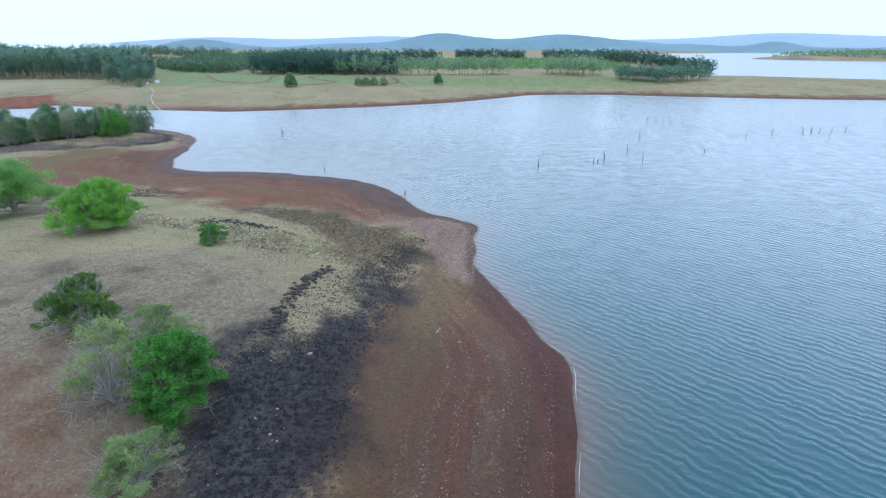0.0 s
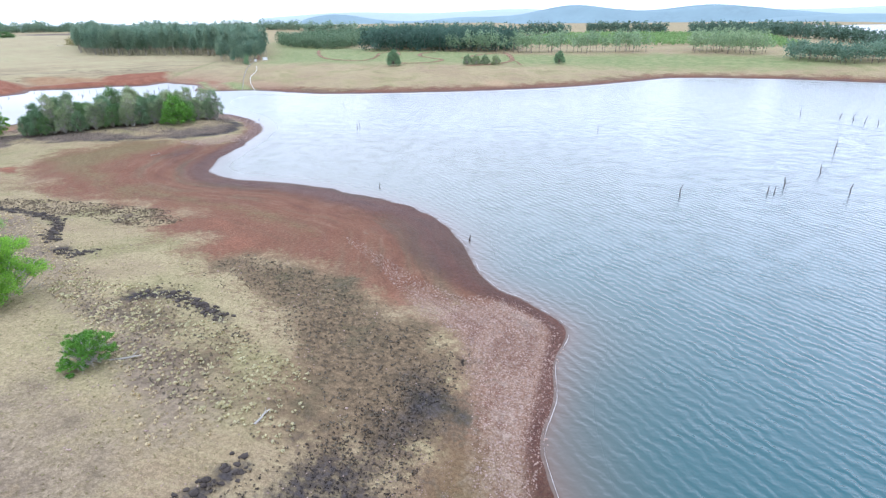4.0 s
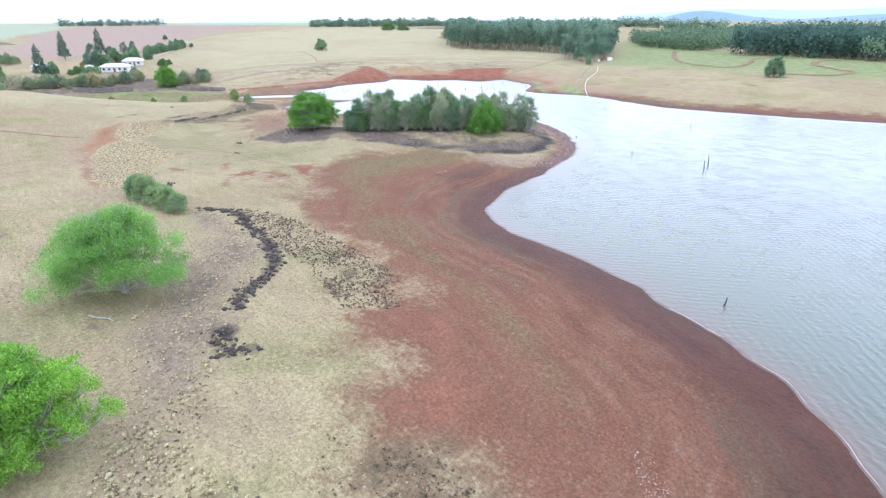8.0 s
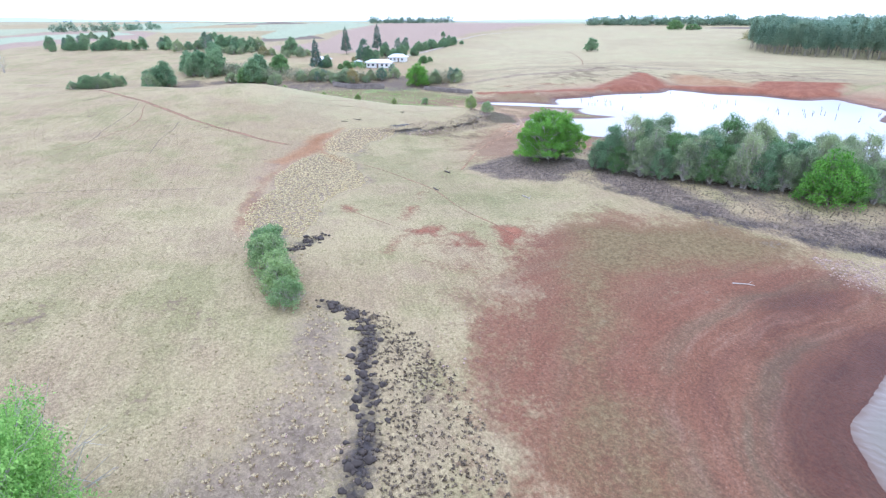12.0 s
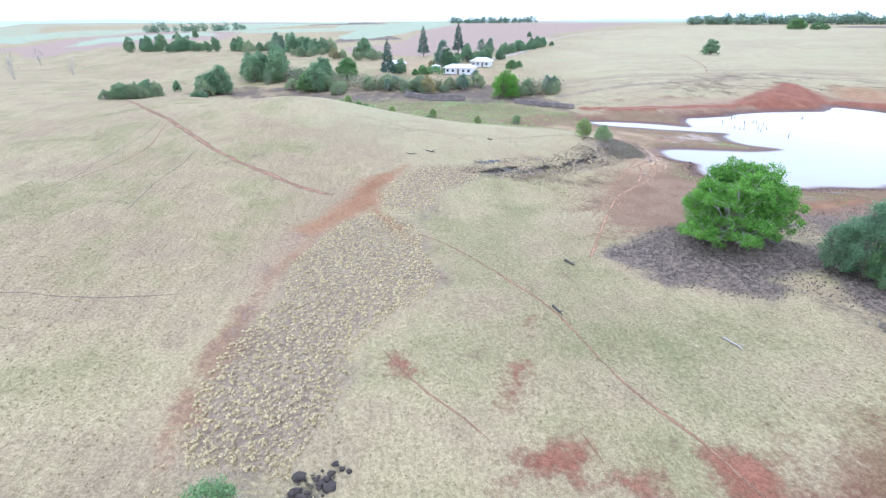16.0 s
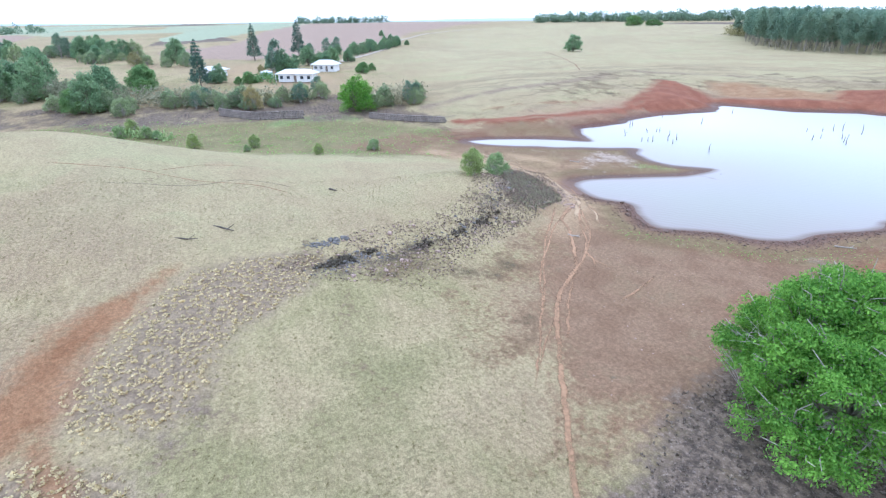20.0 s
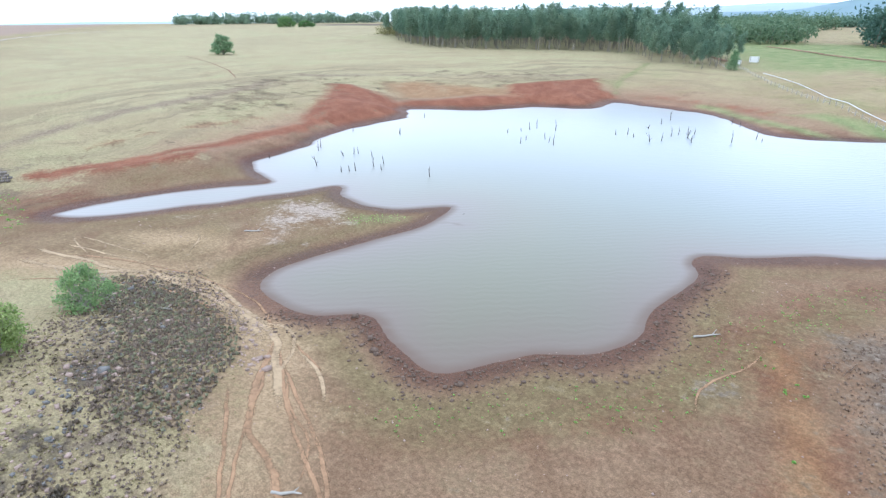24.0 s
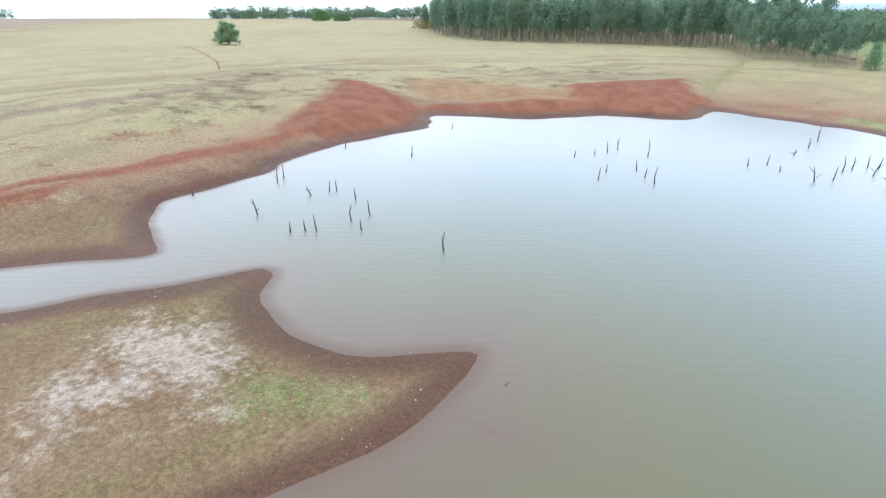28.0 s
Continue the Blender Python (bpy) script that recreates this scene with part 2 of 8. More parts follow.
    c = mix_rgb(n, l, ragged(pale, 1.5, 0.2), c, mix_rgb(n, l, spread(n, l, n_fine, 0.35, 0.65), (0.285, 0.222, 0.175), (0.400, 0.330, 0.275)))
    c = mix_rgb(n, l, ragged(lawn, 0.8, 0.3), c, lawn_c)
    grav = mix_rgb(n, l, spread(n, l, n_tiny, 0.4, 0.62), (0.240, 0.150, 0.108), (0.450, 0.355, 0.290))
    grav = mix_rgb(n, l, spread(n, l, lines[1], 0.50, 0.36, 0.0, 0.6), grav, (0.150, 0.078, 0.056))
    c = mix_rgb(n, l, calc(n, l, "MULTIPLY", ragged(gravel, 0.9, 0.3), 0.52), c, grav)
    scrub_c = mix_rgb(n, l, spread(n, l, n_fine, 0.38, 0.62), (0.098, 0.072, 0.044), (0.205, 0.146, 0.086))
    scrub_c = mix_rgb(n, l, spread(n, l, n_mid, 0.5, 0.7, 0, 0.7), scrub_c, (0.082, 0.078, 0.042))
    c = mix_rgb(n, l, ragged(scrub, 1.5, 0.22), c, scrub_c)
    stalks = mix_rgb(n, l, spread(n, l, n_fine, 0.36, 0.64), (0.068, 0.054, 0.045), (0.205, 0.160, 0.122))
    stalks = mix_rgb(n, l, spread(n, l, n_tiny, 0.55, 0.68, 0, 0.65), stalks, (0.34, 0.285, 0.25))
    c = mix_rgb(n, l, ragged(purple, 1.4, 0.24), c, stalks)
    c = mix_rgb(n, l, ragged(dust, 1.0, 0.4), c, mix_rgb(n, l, n_fine, (0.330, 0.228, 0.132), (0.415, 0.305, 0.190)))
    burn_c = mix_rgb(n, l, spread(n, l, n_fine, 0.35, 0.65), (0.018, 0.016, 0.019), (0.072, 0.063, 0.062))
    c = mix_rgb(n, l, ragged(burn, 1.5, 0.32), c, burn_c)
    c = mix_rgb(n, l, ragged(plough, 0.25, 0.2), c, mix_rgb(n, l, n_mid, (0.275, 0.200, 0.152), (0.330, 0.248, 0.195)))
    # field green, paled in its base colour to stand in for haze
    c = mix_rgb(n, l, ragged(hazy_crop, 0.25, 0.2), c, mix_rgb(n, l, n_mid, (0.262, 0.310, 0.200), (0.335, 0.360, 0.255)))
    n_grit, n_clod = grain(n, l, 11.0, 5, 0.75), grain(n, l, 3.4, 3, 0.6)
    grit = mix_rgb(n, l, spread(n, l, n_grit, 0.36, 0.64), (0.80, 0.79, 0.77), (1.28, 1.27, 1.25))
    c = mix_rgb(n, l, 1.0, c, grit, "MULTIPLY")
    clod = mix_rgb(n, l, spread(n, l, n_clod, 0.36, 0.66), (0.84, 0.83, 0.81), (1.14, 1.14, 1.13))
    c = mix_rgb(n, l, 1.0, c, clod, "MULTIPLY")
    damp = spread(n, l, calc(n, l, "ADD", wet, calc(n, l, "MULTIPLY", rag, 0.45)), 0.08, 0.75)
    c = mix_rgb(n, l, calc(n, l, "MULTIPLY", damp, 0.92), c, mix_rgb(n, l, 1.0, c, (0.43, 0.29, 0.27), "MULTIPLY"))
    l.new(c, b.inputs["Base Color"])
    l.new(calc(n, l, "SUBTRACT", 0.95, calc(n, l, "MULTIPLY", damp, 0.45)), b.inputs["Roughness"])
    b.inputs["Specular IOR Level"].default_value = 0.2
    h = calc(n, l, "ADD", calc(n, l, "MULTIPLY", n_fine, 0.7), calc(n, l, "ADD", calc(n, l, "MULTIPLY", n_tiny, 0.3), calc(n, l, "MULTIPLY", n_grit, 0.25)))
    h = calc(n, l, "MULTIPLY", h, spread(n, l, mud, 0.2, 0.9, 1.0, 0.45))
    bump(n, l, b, h, 0.85, 0.24)
    return m


def water_material():
    m, n, l, b = nodes_of("lake_water")
    a = n.new("ShaderNodeAttribute")
    a.attribute_name = "silt"
    s = n.new("ShaderNodeSeparateColor")
    l.new(a.outputs["Color"], s.inputs[0])
    n_big = grain(n, l, 0.012, 3)
    deep = mix_rgb(n, l, spread(n, l, n_big, 0.3, 0.7), (0.013, 0.084, 0.104), (0.020, 0.100, 0.121))
    c = mix_rgb(n, l, s.outputs[1], deep, (0.150, 0.146, 0.082))
    c = mix_rgb(n, l, s.outputs[0], c, (0.165, 0.116, 0.092))
    tc = n.new("ShaderNodeTexCoord")
    at = n.new("ShaderNodeSeparateXYZ")
    l.new(tc.outputs["Object"], at.inputs[0])

    def swell(angle, length, break_up):
        """Short wind waves whose crests run at an angle to the x axis."""
        mp = n.new("ShaderNodeMapping")
        mp.inputs["Rotation"].default_value = (0, 0, radians(90 - angle))
        l.new(tc.outputs["Object"], mp.inputs[0])
        w = n.new("ShaderNodeTexWave")
        w.inputs["Scale"].default_value = 0.314 / length
        w.inputs["Distortion"].default_value = break_up
        w.inputs["Detail"].default_value, w.inputs["Detail Scale"].default_value = 3.0, 1.3
        w.inputs["Detail Roughness"].default_value = 0.62
        l.new(mp.outputs[0], w.inputs["Vector"])
        return w.outputs["Fac"]

    side = spread(n, l, at.outputs[0], -45, 5)
    ripple = calc(n, l, "ADD", calc(n, l, "MULTIPLY", swell(-48, 1.15, 7.0), side), calc(n, l, "MULTIPLY", swell(38, 1.0, 7.0), calc(n, l, "MULTIPLY", calc(n, l, "SUBTRACT", 1.0, side), 0.45)))
    patchy = spread(n, l, grain(n, l, 0.25, 3, 0.55), 0.35, 0.65, 0.35, 1.0)
    ripple = calc(n, l, "MULTIPLY", ripple, patchy)
    chop = grain(n, l, 1.7, 3, 0.55, stretch=(-20, 0.6, 1.3))
    gust = spread(n, l, grain(n, l, 0.011, 3), 0.32, 0.68, 0.7, 1.0)
    h = calc(n, l, "ADD", calc(n, l, "MULTIPLY", ripple, 0.62), calc(n, l, "MULTIPLY", calc(n, l, "MULTIPLY", chop, 0.24), spread(n, l, side, 0, 1, 0.5, 1.0)))
    x = n.new("ShaderNodeBump")
    x.inputs["Strength"].default_value, x.inputs["Distance"].default_value = 0.6, 0.34
    calm = calc(n, l, "SUBTRACT", 1.0, calc(n, l, "MULTIPLY", s.outputs[2], 0.86))
    l.new(calc(n, l, "MULTIPLY", calc(n, l, "MULTIPLY", h, gust), calm), x.inputs["Height"])
    body = n.new("ShaderNodeBsdfDiffuse")
    l.new(c, body.inputs["Color"])
    gloss = n.new("ShaderNodeBsdfGlossy")
    l.new(calc(n, l, "ADD", 0.23, calc(n, l, "MULTIPLY", s.outputs[2], 0.18)), gloss.inputs["Roughness"])
    l.new(x.outputs[0], gloss.inputs["Normal"])
    lw = n.new("ShaderNodeLayerWeight")
    lw.inputs["Blend"].default_value = 0.5
    l.new(x.outputs[0], lw.inputs["Normal"])
    level = n.new("ShaderNodeLayerWeight")
    level.inputs["Blend"].default_value = 0.5
    facing = calc(n, l, "ADD", calc(n, l, "MULTIPLY", lw.outputs["Facing"], 0.6), calc(n, l, "MULTIPLY", level.outputs["Facing"], 0.4))
    fac = calc(n, l, "ADD", 0.02, calc(n, l, "MULTIPLY", calc(n, l, "POWER", facing, 3.2), 1.5))
    fac = calc(n, l, "MULTIPLY", calc(n, l, "MINIMUM", fac, 0.86), calc(n, l, "SUBTRACT", 1.0, calc(n, l, "MULTIPLY", s.outputs[1], 0.3)))
    fac = calc(n, l, "MULTIPLY", fac, spread(n, l, s.outputs[0], 1.0, 0.8, 0.3, 1.0))
    mx = n.new("ShaderNodeMixShader")
    l.new(fac, mx.inputs[0])
    l.new(body.outputs[0], mx.inputs[1])
    l.new(gloss.outputs[0], mx.inputs[2])
    l.new(mx.outputs[0], n["Material Output"].inputs[0])
    return m


M_GROUND, M_WATER = ground_material(), water_material()
M_BARK = plain("grey_bark", (0.203, 0.165, 0.135), 0.9, 0.35, 3)
M_PALE_BARK = plain("pale_gum_bark", (0.315, 0.277, 0.232), 0.85, 0.3, 2)
M_DEADWOOD = plain("weathered_dead_wood", (0.095, 0.078, 0.068), 0.9, 0.35, 4)
M_TWIG = plain("bleached_twig", (0.42, 0.385, 0.34), 0.9, 0.25, 4)
M_LEAF_BRIGHT = foliage("bright_green_leaf", (0.038, 0.150, 0.024), (0.300, 0.575, 0.105), 0.36)
M_LEAF_FRESH_BRIGHT = foliage("bright_yellow_green_leaf", (0.072, 0.235, 0.030), (0.425, 0.710, 0.122), 0.45)
M_LEAF_MID = foliage("mid_green_leaf", (0.115, 0.235, 0.095), (0.295, 0.450, 0.195), 0.5)
M_LEAF_FRESH = foliage("fresh_feathery_leaf", (0.125, 0.310, 0.065), (0.465, 0.720, 0.225), 0.5)
M_LEAF_DARK = foliage("dark_green_leaf", (0.140, 0.250, 0.142), (0.355, 0.505, 0.305), 0.5)
M_LEAF_GREY = foliage("grey_green_leaf", (0.185, 0.258, 0.145), (0.490, 0.590, 0.365), 0.5)
M_LEAF_OLIVE = foliage("dull_olive_leaf", (0.220, 0.310, 0.105), (0.560, 0.640, 0.285), 0.5)
M_LEAF_DRAB = foliage("drab_thicket_leaf", (0.230, 0.235, 0.160), (0.450, 0.435, 0.320), 0.45)
M_LEAF_SAGE = foliage("sage_green_leaf", (0.195, 0.310, 0.145), (0.430, 0.565, 0.285), 0.5)
M_LEAF_GUM = foliage("gum_leaf", (0.138, 0.236, 0.184), (0.320, 0.425, 0.318), 0.45)
M_LEAF_WOOD = foliage("mixed_wood_leaf", (0.100, 0.175, 0.115), (0.235, 0.320, 0.205), 0.4)
M_LEAF_PINE = foliage("pine_needles", (0.078, 0.150, 0.128), (0.165, 0.250, 0.195), 0.4)
M_LEAF_GUMBELT = foliage("pale_gum_leaf", (0.185, 0.290, 0.190), (0.400, 0.520, 0.340), 0.45)
M_LEAF_DEEP = foliage("deep_green_leaf", (0.055, 0.125, 0.030), (0.235, 0.375, 0.090), 0.45)
M_LEAF_STRAW = foliage("yellowing_leaf", (0.30, 0.27, 0.13), (0.46, 0.42, 0.22))
M_TUSSOCK = foliage("straw_tussock", (0.48, 0.405, 0.25), (0.90, 0.81, 0.56), 0.5)
M_TUSSOCK_DULL = foliage("dull_straw_tussock", (0.38, 0.32, 0.215), (0.76, 0.68, 0.49), 0.45)
M_CUSHION = plain("black_sedge_cushion", (0.060, 0.047, 0.039), 0.95, 0.45, 5)
M_CHAR = foliage("dark_sedge_clump", (0.070, 0.060, 0.054), (0.290, 0.240, 0.190), 0.35)
M_STONE = plain("pale_stone", (0.360, 0.262, 0.215), 0.9, 0.35, 3)
M_WALLSTONE = plain("weathered_wall_stone", (0.240, 0.205, 0.180), 0.9, 0.35, 2)
M_PEBBLE = plain("dusty_pebble", (0.275, 0.190, 0.150), 0.9, 0.35, 3)
M_CLOD = plain("drying_mud_clod", (0.135, 0.090, 0.064), 0.9, 0.3, 3)
M_BLUESTONE = plain("grey_basalt", (0.175, 0.165, 0.155), 0.85, 0.35, 3)
def worn(name, colour):
    """Bare dirt that thins out raggedly to its edges."""
    m = plain(name, colour, 0.95, 0.2, 1.2)
    n, l = m.node_tree.nodes, m.node_tree.links
    a = n.new("ShaderNodeAttribute")
    a.attribute_name = "edge"
    v = calc(n, l, "ADD", a.outputs["Fac"], calc(n, l, "SUBTRACT", grain(n, l, 2.6, 4, 0.65), 0.56))
    v = calc(n, l, "ADD", v, calc(n, l, "SUBTRACT", grain(n, l, 0.3, 3), 0.5))
    clear = n.new("ShaderNodeBsdfTransparent")
    mx = n.new("ShaderNodeMixShader")
    l.new(spread(n, l, v, 0.25, 1.15), mx.inputs[0])
    l.new(clear.outputs[0], mx.inputs[1])
    l.new(n["Principled BSDF"].outputs[0], mx.inputs[2])
    l.new(mx.outputs[0], n["Material Output"].inputs[0])
    return m


M_TRACK = worn("bare_track_dirt", (0.350, 0.210, 0.116))
M_GRASSTRACK = worn("trodden_straw", (0.215, 0.165, 0.112))
M_SAND = worn("sandy_track_dust", (0.435, 0.312, 0.186))
M_REDTRACK = worn("red_track_dirt", (0.285, 0.160, 0.094))
M_ROAD = worn("pale_farm_road", (0.520, 0.440, 0.350))
M_WHITE = plain("white_paint", (0.78, 0.78, 0.76), 0.55, 0.06, 2)
M_ROOF = plain("pale_metal_roof", (0.66, 0.68, 0.70), 0.4, 0.08, 1)
M_GLASS = plain("dark_window_pane", (0.05, 0.06, 0.07), 0.1, 0.1, 1)
# the hills' blue is distance haze put into their base colours
M_HILL = plain("haze_tinted_range", (0.40, 0.475, 0.535), 1.0, 0.05, 0.004)
M_HILL_NEAR = plain("haze_tinted_wooded_hill", (0.215, 0.300, 0.330), 1.0, 0.12, 0.01)
M_FOAM = plain("wave_foam", (0.60, 0.56, 0.54), 0.8, 0.2, 4)

# ---------------------------------------------------------------- plan of the shore (metres)
SHORE_POINT = [(60, -700), (25, -300), (12, -80), (9, -10), (13.6, 25), (16.3, 37), (16, 44.5), (12.5, 56), (9.5, 66), (8.6, 74),
    (9.6, 82), (10.1, 87), (8.6, 90.2), (5.6, 92.5), (1, 96), (-2.4, 101), (-6.2, 110.5), (-12, 119), (-20.5, 125.2),
    (-33, 130.2), (-46, 133.8), (-60, 134.6), (-67, 137.3), (-72, 142.5), (-75.3, 151), (-78.5, 166), (-83, 181),
    (-86, 189), (-91.7, 197), (-101, 206), (-115, 214.8), (-130, 220), (-141, 220.5), (-151, 217)]
SHORE_POND = [(-161.7, 211.6), (-169, 206.8), (-174.5, 203.8), (-175.5, 201), (-174.9, 198), (-176, 193), (-176.8, 187.5), (-176.5, 183),
    (-178.5, 179), (-182.3, 177), (-184, 174.5), (-186.3, 171.5), (-188.7, 171), (-191.5, 171.6), (-194.8, 173.4),
    (-197.4, 173.7), (-200.5, 171.9), (-204, 170.8), (-207.5, 171.3), (-209.8, 173), (-210.8, 176), (-209.8, 180),
    (-207.2, 187), (-205.6, 194), (-205.7, 199), (-206.8, 202), (-209, 199.8), (-213, 196.8), (-219, 196.2),
    (-222.6, 197.2), (-225.5, 200), (-227.4, 200.5), (-228.7, 197.8), (-232.6, 190.4), (-237, 183), (-240.5, 177.8), (-243, 173.9)]
SHORE_NORTH = [(-249, 170.3), (-249.5, 172), (-248.4, 178), (-244.4, 186.9), (-238.5, 195), (-238.3, 197), (-243, 199), (-250, 202.5),
    (-252, 207), (-252.6, 217), (-257, 226), (-259.5, 238), (-258, 257), (-266, 268.5), (-247, 277.5), (-237.4, 291),
    (-222, 296), (-220.8, 312), (-212, 309), (-201, 306), (-190, 300), (-182, 287), (-174, 278), (-160, 281),
    (-147, 285.5), (-118, 279), (-100, 278), (-54, 291), (-21, 305), (12, 324), (45, 355), (68, 374), (118, 373),
    (178, 351), (250, 330), (420, 300), (800, 200), (1600, -100), (1600, -700)]
FAR_LAKE = [(268, 569), (293, 519), (368, 452), (600, 380), (1200, 250), (2500, 0), (4000, 400), (3600, 1500), (2700, 3000),
    (1250, 2970), (778, 2381), (420, 1000)]
FAR_ISLE = [(830, 1530), (960, 1190), (1500, 1100), (1600, 1500), (1200, 1700)]
CREEK = [(-249, 170), (-255, 145), (-262, 115), (-285, 75), (-330, 20), (-420, -60), (-600, -200), (-1500, -700)]


def smooth_line(points, closed=False, step=3):
    """A Catmull-Rom line through the points."""
    p = np.array(points, float)
    n = len(p)
    out = []
    for i in range(n if closed else n - 1):
        a, b, c, d = (p[(i + k) % n] if closed else p[min(max(i + k, 0), n - 1)] for k in (-1, 0, 1, 2))
        for s in range(step):
            t = s / step
            out.append(0.5 * (2 * b + (c - a) * t + (2 * a - 5 * b + 4 * c - d) * t * t + (3 * b - a - 3 * c + d) * t ** 3))
    if not closed:
        out.append(p[-1])
    return np.array(out)


def line_distance(x, y, line, closed=False, width=None):
    """The distance to a line, and how far along it (0 to 1)."""
    best, along = np.full(x.shape, 1e9), np.zeros(x.shape)
    n = len(line)
    for i in range(n if closed else n - 1):
        (ax, ay), (bx, by) = line[i], line[(i + 1) % n]
        dx, dy = bx - ax, by - ay
        t = np.clip(((x - ax) * dx + (y - ay) * dy) / max(dx * dx + dy * dy, 1e-9), 0, 1)
        d = np.hypot(x - ax - t * dx, y - ay - t * dy)
        near = d < best
        best = np.where(near, d, best)
        along = np.where(near, (i + t) / n, along)
    return best, along


def inside(x, y, poly):
    hit = np.zeros(x.shape, bool)
    n = len(poly)
    for i in range(n):
        (ax, ay), (bx, by) = poly[i], poly[(i + 1) % n]
        if ay == by:
            continue
        cross = ((ay > y) != (by > y)) & (x < (bx - ax) * (y - ay) / (by - ay) + ax)
        hit ^= cross
    return hit


def area(x, y, poly, soft):
    """1 inside the outline, 0 outside, over a soft edge."""
    x0, y0 = np.min(poly, axis=0) - 2 * soft
    x1, y1 = np.max(poly, axis=0) + 2 * soft
    near = (x > x0) & (x < x1) & (y > y0) & (y < y1)
    out = np.zeros(x.shape)
    if near.any():
        xs, ys = x[near], y[near]
        d, _ = line_distance(xs, ys, poly, True)
        out[near] = np.clip(0.5 + np.where(inside(xs, ys, poly), d, -d) / (2 * soft), 0, 1)
    return out


LAKE = smooth_line(SHORE_POINT + SHORE_POND + SHORE_NORTH, True, 3)
LAKE_FAR, ISLE_FAR = smooth_line(FAR_LAKE, True, 3), smooth_line(FAR_ISLE, True, 3)
CREEK_LINE = smooth_line(CREEK, False, 3)


def ripple_field(x, y, scale, seed):
    """Smooth made-up unevenness from a few waves, about -1 to 1."""
    rng = np.random.default_rng(seed)
    out = np.zeros(x.shape)
    for k in range(9):
        a, f, p = rng.uniform(0, 2 * np.pi), rng.uniform(0.5, 2.0) / scale, rng.uniform(0, 2 * np.pi)
        out += np.sin(2 * np.pi * f * (x * np.cos(a) + y * np.sin(a)) + p)
    return out / 4.5


def shore_distance(x, y):
    """Metres from the water's edge: more than 0 on land."""
    d, _ = line_distance(x, y, LAKE, True)
    d = np.where(inside(x, y, LAKE), -d, d)
    far, _ = line_distance(x, y, LAKE_FAR, True)
    isle, _ = line_distance(x, y, ISLE_FAR, True)
    isle = np.where(inside(x, y, ISLE_FAR), isle, -isle)
    far = np.where(inside(x, y, LAKE_FAR), -far, far)
    far = np.maximum(far, isle)
    return np.minimum(d, far) + 0.5 * ripple_field(x, y, 9, 3) * np.exp(-np.abs(d) / 12)


# low rises of the land: centre, radius, height
RISES = [(-24, 50, 24, 2.6), (-50, 70, 30, 2.0), (-70, 30, 50, 3.0), (-105, 70, 34, 1.4), (-120, 30, 50, 2.5), (-188, 80, 32, 2.2), (-222, 108, 30, 4.2),
    (-238, 62, 40, 4.5), (-300, 0, 70, 5.0), (-206, 152, 12, 3.4), (-196, 134, 12, 1.6), (-125, 175, 20, 2.2), (-103, 188, 14, 1.6), (-150, 148, 12, 0.8),
    (-290, 265, 22, 2.5), (-235, 325, 25, 2.5), (-240, 86, 20, 3.6), (-258, 48, 18, 1.2)]


def north_side(x, y):
    """1 beyond the creek and the lake, 0 on the near side."""
    line = [(-1500, -700), (-600, -200), (-420, -60), (-330, 20), (-285, 75), (-262, 115), (-255, 145), (-249, 170), (-225, 225), (-150, 255), (0, 270),
        (300, 250), (3000, -300), (9000, 9000), (-9000, 9000), (-9000, -5000)]
    return inside(x, y, line)


def height(x, y):
    x, y = np.asarray(x, float), np.asarray(y, float)
    d = shore_distance(x, y)
    land = np.maximum(d, 0)
    dc, _ = line_distance(x, y, CREEK_LINE)
    north = north_side(x, y)
    dn = np.minimum(land, np.maximum(dc - 14, 0))
    z = 1.3 * (1 - np.exp(-land / 22))
    z_north = 8.0 * (1 - np.exp(-(dn / 52) ** 1.3)) + 9 * (1 - np.exp(-dn / 900)) + 9.0 * np.clip((y - x - 700) / 900, 0, 1) * np.clip((-x - 330) / 200, 0, 1)
    z_south = np.zeros(x.shape)
    for cx, cy, r, h in RISES:
        z_south += h * np.exp(-((x - cx) ** 2 + (y - cy) ** 2) / (r * r))
    z_south = z_south * (1 - np.exp(-(land / 11) ** 2)) * np.clip((dc - 9) / 17, 0, 1)
    z_south += 6 * (1 - np.exp(-np.maximum(land - 60, 0) / 350)) * np.clip((dc - 8) / 40, 0, 1)
    cliff = 1.6 * area(x, y, RED_BANK, 5) * (1 - np.exp(-(land / 5) ** 2))
    z = z + np.where(north, z_north + cliff, z_south)
    z += 0.12 * ripple_field(x, y, 22, 5) * (1 - np.exp(-land / 15)) + 0.5 * ripple_field(x, y, 160, 8) * (1 - np.exp(-land / 120))
    under = -0.09 * np.maximum(-d, 0)
    return np.where(d > 0, z, np.maximum(under, -3.5))


